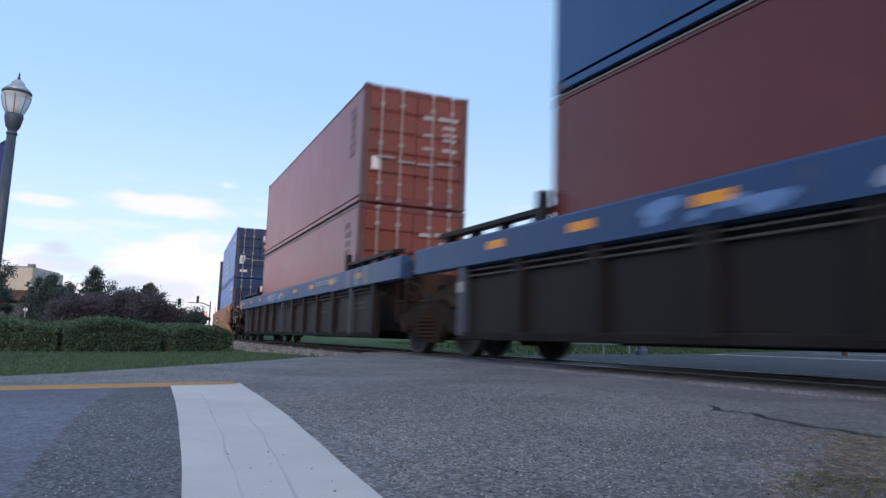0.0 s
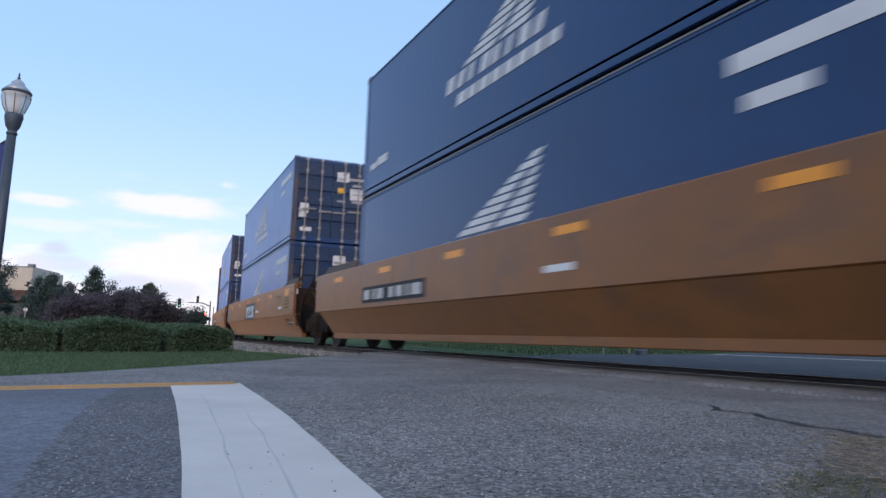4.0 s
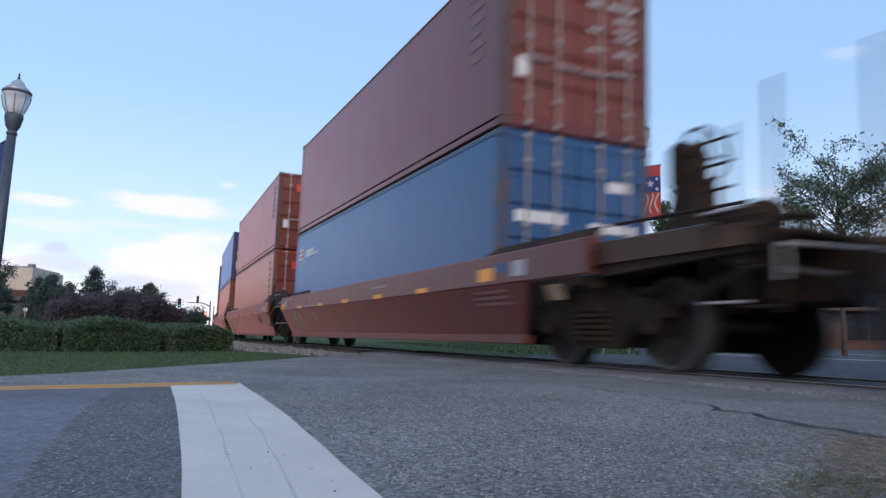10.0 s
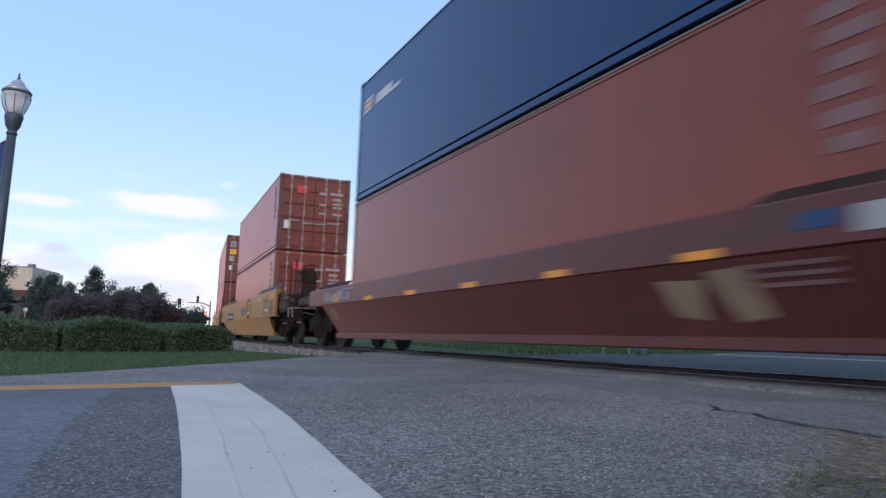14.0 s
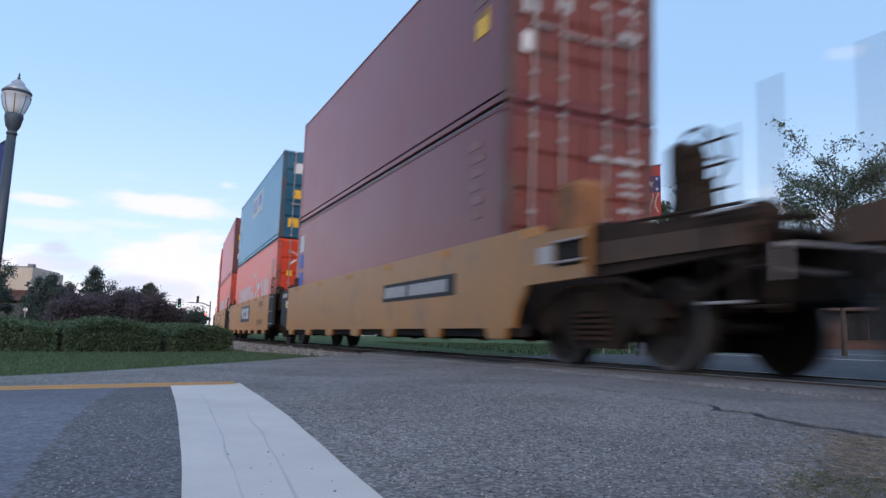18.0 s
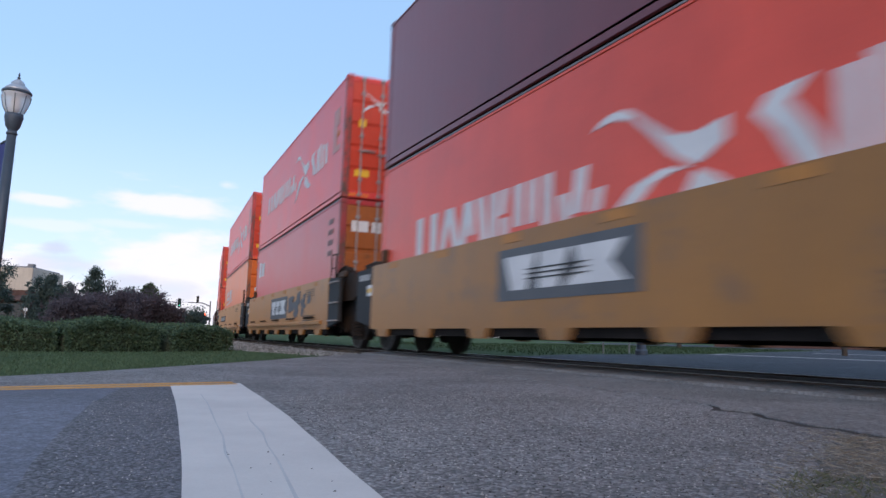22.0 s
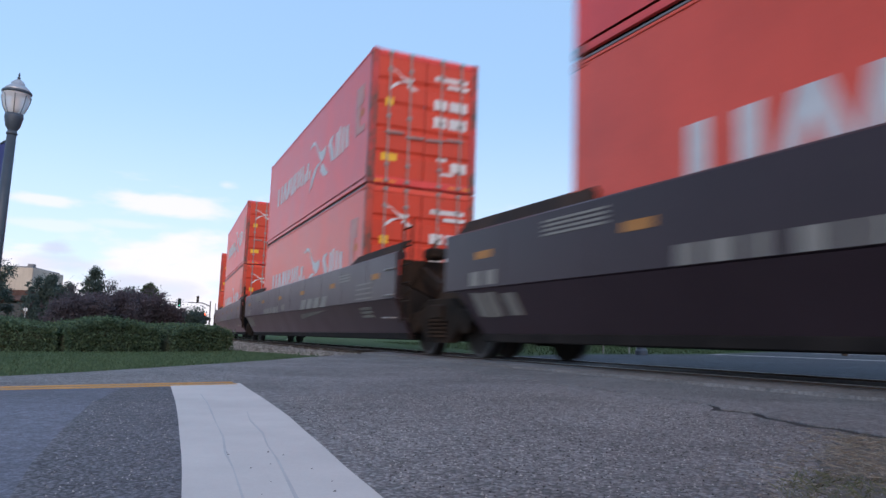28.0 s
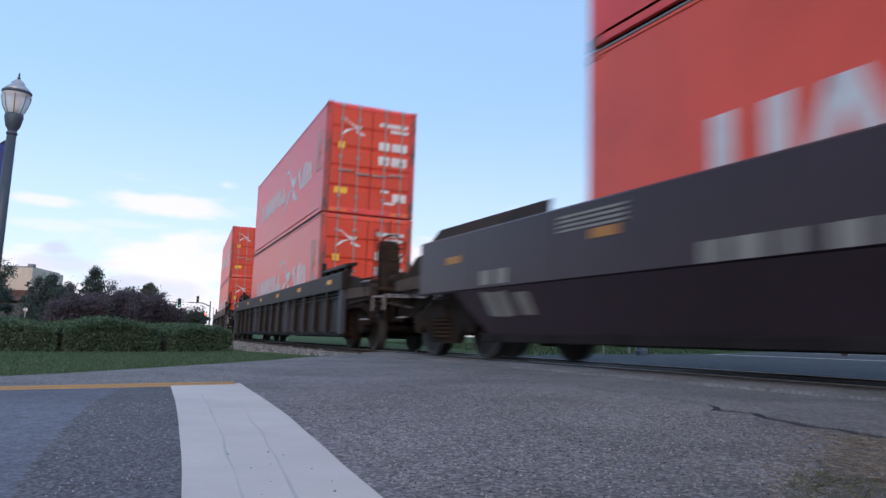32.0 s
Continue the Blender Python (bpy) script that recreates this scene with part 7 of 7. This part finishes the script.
def street_lamp(x, y, top, k, banner, label):
    """An acorn lamp on a fluted post; top: height of the finial's tip, k: size of the head."""
    ob = tagged(empty("street_lamp", pose(x, y, -0.066)), label, "street lamp", "street lamps")
    t = top + 0.066
    g1 = t - 0.33 * k
    g0 = g1 - 0.36 * k
    cup = g0 - 0.26 * k
    part("base", lambda bm: bm_turn(bm, [(0.15, 0), (0.15, 0.12), (0.12, 0.16), (0.10, 0.4), (0.08, 0.5), (0.074, 0.7)], 16), M["pole"], ob, "flared cast base", smooth=False)
    part("post", lambda bm: bm_turn(bm, [(0.072, 0.65), (0.068, 1.2), (0.055 * k + 0.01, cup)], 12), M["pole"], ob, smooth=True)
    part("collar", lambda bm: bm_turn(bm, [(0.075 * k, cup - 0.08 * k), (0.085 * k, cup - 0.05 * k), (0.06 * k, cup - 0.03 * k), (0.07 * k, cup), (0.105 * k, cup + 0.06 * k), (0.12 * k, cup + 0.13 * k), (0.135 * k, cup + 0.2 * k), (0.13 * k, g0)], 16), M["pole"], ob, "dark capital under the globe", smooth=True)
    gl = part("globe", lambda bm: bm_turn(bm, [(0.115 * k, g0), (0.16 * k, g0 + 0.09 * k), (0.19 * k, g0 + 0.2 * k), (0.205 * k, g0 + 0.29 * k), (0.20 * k, g1 - 0.02 * k)], 20), M["globe"], ob, "frosted ribbed acorn globe", smooth=True)
    gl.visible_shadow = False
    for j in range(8):
        a = j * math.pi / 4
        pts = [(0.118 * k, g0), (0.163 * k, g0 + 0.09 * k), (0.193 * k, g0 + 0.2 * k), (0.208 * k, g0 + 0.29 * k)]

        def rib(bm):
            for (r0, z0), (r1, z1) in zip(pts, pts[1:]):
                bm_cyl(bm, (r0 * math.cos(a), r0 * math.sin(a), z0), (r1 * math.cos(a), r1 * math.sin(a), z1), 0.006 * k, n=5)
        part("rib", rib, M["pole"], gl)
    part("bulb", lambda bm: bm_turn(bm, [(0.02 * k, g0), (0.05 * k, g0 + 0.08 * k), (0.06 * k, g0 + 0.2 * k), (0.03 * k, g0 + 0.3 * k)], 12), M["white"], ob, smooth=True)
    part("band", lambda bm: bm_turn(bm, [(0.212 * k, g1 - 0.03 * k), (0.218 * k, g1 - 0.01 * k), (0.212 * k, g1 + 0.012 * k)], 20), M["pole"], ob, "dark rim band")
    part("cap", lambda bm: bm_turn(bm, [(0.21 * k, g1), (0.17 * k, g1 + 0.06 * k), (0.125 * k, g1 + 0.10 * k), (0.10 * k, g1 + 0.11 * k), (0.098 * k, g1 + 0.15 * k), (0.06 * k, g1 + 0.19 * k), (0.022 * k, g1 + 0.215 * k)], 18), M["capmetal"], ob, "pale stepped metal cap", smooth=True)
    part("finial", lambda bm: bm_turn(bm, [(0.014 * k, g1 + 0.205 * k), (0.026 * k, g1 + 0.24 * k), (0.01 * k, g1 + 0.265 * k), (0.016 * k, g1 + 0.285 * k), (0.004, t)], 8), M["pole"], ob)
    if banner:
        zt, bw, bh, dirx, diry, main, band = banner
        w = Vector((dirx, diry, 0)).normalized()
        nrm = Vector((-w.y, w.x, 0))

        def plate(name, u0, u1, z0, z1, mat, off, lab=""):
            def fill(bm):
                n = 8
                a, b = [], []
                for i in range(n + 1):
                    u = u0 + (u1 - u0) * i / n
                    wav = 0.012 * math.sin(u * 14)
                    for lst, z in ((a, z0), (b, z1)):
                        p = w * u + nrm * (off + wav)
                        lst.append((bm.verts.new((p.x, p.y, z)), bm.verts.new((p.x + nrm.x * 0.003, p.y + nrm.y * 0.003, z))))
                for i in range(n):
                    for s in (0, 1):
                        bm.faces.new((a[i][s], a[i + 1][s], b[i + 1][s], b[i][s]))
            return part(name, fill, mat, bn, lab)
        bn = part("banner", lambda bm: bm_cyl(bm, w * 0.04 + Vector((0, 0, zt)), w * (bw + 0.14) + Vector((0, 0, zt)), 0.012, n=8), M["pole"], ob, "cloth banner with stars and stripes on an arm")
        plate("cloth_field", 0.1, bw + 0.1, zt - bh, zt - 0.01, M[main], 0.0, "plain cloth field")
        plate("cloth_band", 0.1, bw + 0.1, zt - bh * 0.5, zt - bh * 0.2, M[band], -0.006, "cloth band of another colour")

        def star(bm, cu, cz, r):
            ps = []
            for q in range(10):
                aa = math.pi / 2 + q * math.pi / 5
                rr = r if q % 2 == 0 else r * 0.42
                p = w * (cu + rr * math.cos(aa)) - nrm * 0.026
                ps.append(bm.verts.new((p.x, p.y, cz + rr * math.sin(aa))))
            bm.faces.new(ps)
        for cu, cz, r in ((0.1 + bw * 0.45, zt - bh * 0.34, bw * 0.24), (0.1 + bw * 0.82, zt - bh * 0.26, bw * 0.11), (0.1 + bw * 0.82, zt - bh * 0.45, bw * 0.13), (0.1 + bw * 0.12, zt - bh * 0.3, bw * 0.08)):
            part("star", lambda bm: star(bm, cu, cz, r), M["white"], bn)
        for q in range(3):
            def stripe(bm):
                prev = None
                for i in range(9):
                    f = i / 8
                    u = 0.1 + bw * (0.15 + 0.3 * q + 0.10 * math.sin(f * 5.0 + q))
                    z = zt - bh * (0.52 + 0.36 * f)
                    p0, p1 = w * u - nrm * 0.024, w * (u + bw * 0.11) - nrm * 0.024
                    cur = (bm.verts.new((p0.x, p0.y, z)), bm.verts.new((p1.x, p1.y, z)))
                    if prev:
                        bm.faces.new((prev[0], prev[1], cur[1], cur[0]))
                    prev = cur
            part("stripe", stripe, M["flag_pale"], bn)
        part("lower_arm", lambda bm: bm_cyl(bm, w * 0.04 + Vector((0, 0, zt - bh)), w * (bw + 0.12) + Vector((0, 0, zt - bh)), 0.01, n=8), M["pole"], bn)
        part("string_lights", lambda bm: [bm_cyl(bm, w * 0.07 + Vector((0, 0, zt - 0.2 - 0.16 * q)), w * 0.10 + Vector((0, 0, zt - 0.19 - 0.16 * q)), 0.012, n=6) for q in range(9)], M["white"], ob, "tiny pale string lights wound round the post")["kind"] = "stuff"
    return ob


lean = street_lamp(-10.4, -6.93, 3.57, 0.80, (2.78, 0.42, 0.75, -0.95, -0.34, "flag_blue", "flag_red"), "dark cast-iron acorn street lamp on the grass verge")
lean.matrix_basis = lean.matrix_basis @ Matrix.Rotation(radians(-1.8), 4, "X")
street_lamp(-13.85, 6.27, 5.98, 1.29, (4.66, 0.45, 1.34, 0.9, 0.45, "flag_red", "flag_blue"), "dark acorn street lamp with a red and blue banner")


def sign_back(x, y, z, pts, mat, label, yaw, post=True):
    ob = tagged(empty("road_sign", pose(x, y, -0.066, 0, 0, yaw)), label, "road sign")
    pl = part("plate", lambda bm: bm_prism(bm, [(a, z + b) for a, b in pts], -0.004, 0.0, "y"), mat, ob, "bare metal back of the plate")
    part("post", lambda bm: bm_prism(bm, [(-0.02, -0.005), (0.02, -0.005), (0.02, -0.03), (-0.02, -0.03)], 0, z + 0.1, "z"), M["steel"], ob, "grey steel post")
    return ob


M["signback"] = shade("dull_aluminium", (0.10, 0.115, 0.13), (0.17, 0.18, 0.19), 0.5, 0.4, 4, 50, 0.1)
M["signbrown"] = shade("brown_sign_back", (0.08, 0.06, 0.05), (0.13, 0.10, 0.085), 0.6, 0.0, 4, 50, 0.1)
sign_back(-15.9, 6.74, 3.80, [(-0.29, 0.27), (0.29, 0.42), (0.08, -0.36), (-0.14, -0.36)], M["signback"], "three-cornered sign seen from its grey back", 28)
sign_back(-16.38, 8.03, 4.0, [(-0.11, 0.16), (0.11, 0.16), (0.11, -0.6), (-0.11, -0.6)], M["signbrown"], "narrow brown sign seen from behind", 28)
sign_back(-16.2, 8.3, 4.1, [(-0.04, 0.26), (0.06, 0.4), (0.04, -0.6), (-0.11, -0.6)], M["signback"], "narrow pale leaning sign board", 28)


sign_back(-43.9, -9.03, 1.40, [(0.11 * math.cos(q * 0.6283), 0.11 * math.sin(q * 0.6283)) for q in range(10)], M["white"], "small round white sign before the shop", 70)


# traffic signal with its mast arm, far along the road
def glow(name, c, e):
    m = bpy.data.materials.new(name)
    m.use_nodes = True
    pr = m.node_tree.nodes["Principled BSDF"]
    pr.inputs["Base Color"].default_value = (*c, 1)
    pr.inputs["Emission Color"].default_value = (*c, 1)
    pr.inputs["Emission Strength"].default_value = e
    return m


M["green_light"] = glow("green_signal_light", (0.05, 1.0, 0.55), 3.0)
M["red_light"] = glow("red_signal_light", (1.0, 0.12, 0.04), 2.5)


def signal_head(ob, x, y, z, s, lamp):
    hd = part("signal_head", lambda bm: bm_box(bm, x - 0.14 * s, x + 0.14 * s, y - 0.17 * s, y + 0.17 * s, z - 0.5 * s, z + 0.5 * s, bev=0.03), M["dark"], ob, "dark three-lamp signal head")
    for j, (nm, mt) in enumerate((("lens_low", M["green_light"] if lamp == "green" else M["black"]), ("lens_mid", M["black"]), ("lens_top", M["red_light"] if lamp == "red" else M["black"]))):
        part("lens", lambda bm: bm_cyl(bm, (x + 0.14 * s, y, z + (-0.33 + 0.33 * j) * s), (x + 0.17 * s, y, z + (-0.33 + 0.33 * j) * s), 0.12 * s, n=12), mt, hd)
        part("visor", lambda bm: bm_prism(bm, [(y - 0.14 * s, z + (-0.28 + 0.33 * j) * s), (y, z + (-0.18 + 0.33 * j) * s), (y + 0.14 * s, z + (-0.28 + 0.33 * j) * s), (y, z + (-0.2 + 0.33 * j) * s)], x + 0.14 * s, x + 0.34 * s), M["dark"], hd)


sg = tagged(empty("traffic_signal", pose(-88.9, 6.5, -0.066)), "grey mast-arm traffic signal showing green and red", "traffic signal")
part("mast", lambda bm: bm_cyl(bm, (0, 0, 0), (0, 0, 4.0), 0.10, 0.07, 10), M["signback"], sg, "grey steel mast")
part("mast_arm", lambda bm: (bm_cyl(bm, (0, 0, 3.45), (-0.25, -0.9, 3.8), 0.07, n=8), bm_cyl(bm, (-0.25, -0.9, 3.8), (-0.9, -2.4, 3.85), 0.06, n=8)), M["signback"], sg, "curved mast arm")
signal_head(sg, -0.2, -1.42, 4.2, 0.8, "none")
part("cross_wire", lambda bm: bm_cyl(bm, (-0.9, -2.4, 3.85), (-1.8, -6.5, 3.9), 0.02, n=5), M["dark"], sg, "dark span wire")
signal_head(sg, -1.2, -3.34, 3.75, 1.05, "green")
signal_head(sg, 0.2, -0.6, 2.2, 0.9, "red")


# ---- buildings ----
M["stucco"] = shade("pale_stucco", (0.50, 0.42, 0.34), (0.66, 0.57, 0.47), 0.85, 0, 0.6, 20, 0.2, 0.2)
M["brick"] = shade("dark_brick", (0.07, 0.035, 0.028), (0.13, 0.07, 0.055), 0.85, 0, 1.2, 24, 0.4)
M["roofing"] = shade("grey_roofing", (0.16, 0.16, 0.17), (0.26, 0.26, 0.27), 0.8, 0, 0.6, 20, 0.2)
M["window"] = shade("dark_window_glass", (0.012, 0.014, 0.016), (0.025, 0.028, 0.03), 0.08, 0, 0.5, 10, 0.0, spec=0.8)
M["shopwhite"] = shade("white_panel", (0.62, 0.62, 0.60), (0.75, 0.75, 0.73), 0.6, 0, 0.8, 20, 0.1)


def shop(name, m, wide, deep, h, wall, band, label, bays, top):
    """A one- or two-storey shop block: its front faces +x in its own frame."""
    ob = tagged(empty(name, m), label, "building")
    part("wall", lambda bm: bm_box(bm, -deep, 0, -wide / 2, wide / 2, 0, h, bev=0.02), wall, ob, "dark brick lower walls")
    part("parapet", lambda bm: bm_box(bm, -deep - 0.03, 0.03, -wide / 2 - 0.03, wide / 2 + 0.03, h + 0.002, h + band, bev=0.03), top, ob, "rendered upper wall")
    part("roof", lambda bm: bm_box(bm, -deep + 0.2, -0.2, -wide / 2 + 0.2, wide / 2 - 0.2, h + band + 0.003, h + band + 0.12), M["roofing"], ob)
    part("chimney", lambda bm: bm_box(bm, -1.2, -0.6, wide / 2 - 0.6, wide / 2 - 0.2, h + band + 0.122, h + band + 0.35, bev=0.02), M["roofing"], ob, "small rooftop vent box")
    part("awning", lambda bm: bm_prism(bm, [(0.012, 2.9), (1.2, 2.55), (1.2, 2.45), (0.012, 2.6)], -wide / 2 + 0.3, wide / 2 - 0.3, "y"), M["brick"], ob, "dark sloping awning")
    for k in range(bays):
        y = -wide / 2 + (k + 0.5) * wide / bays
        w = wide / bays * 0.36
        f = part("window_frame", lambda bm: bm_box(bm, 0.004, 0.06, y - w, y + w, 0.5, 2.4, bev=0.01), M["brick"], ob, "dark shop-window frame")
        part("pane", lambda bm: bm_box(bm, 0.062, 0.07, y - w * 0.9, y - 0.03, 0.6, 2.3), M["window"], f)
        part("pane", lambda bm: bm_box(bm, 0.062, 0.07, y + 0.03, y + w * 0.9, 0.6, 2.3), M["window"], f)
    return ob


shop("shop_building", pose(-63.96, -14.16, -0.066, 0, 0, -15), 8.2, 7, 3.3, M["brick"], 1.72, "low brick shop building with a pale upper wall", 3, M["stucco"])
shop("shop_building", pose(-27.0, 41.0, -0.066, 0, 0, -52), 26.0, 9, 3.2, M["brick"], 1.1, "dark shop row behind the parking street", 7, M["roofing"])

# stop line of the road beyond the rails, and parking lines before the shops
for x0, x1, y0, y1 in ((-15.0, 6.0, 9.58, 9.78), (-17.5, 10.0, 17.0, 17.14)):
    sheet("stop_line_far", [(x0, y0 + 0.1), (x1, y0), (x1, y1), (x0, y1 + 0.1)], -0.041, M["line_white"], "white painted line across the road beyond the rails")


def motions():
    rows_t = [0.5 * k for k in range(65)]
    for ob, c, base, off in MOVERS:
        walk(ob, [(t, on_track(c + run(t), base) @ off) for t in rows_t])
    # wheels roll without slip while they are near; 16 steps a second
    for w, dx, s_off in SPINS:
        at0 = w.matrix_basis.translation.copy()
        near = [k / 15 for k in range(481) if -48 < s_off + dx + run(k / 15) < 3]
        if not near:
            near = [0.0, 32.0]
        keys = sorted({0.0, 32.0, *near})
        lo, hi = near[0], near[-1]
        walk(w, [(t, Matrix.Translation(at0) @ Matrix.Rotation((run(min(max(t, lo), hi)) - run(lo)) / 0.457, 4, "Y")) for t in keys])


motions()
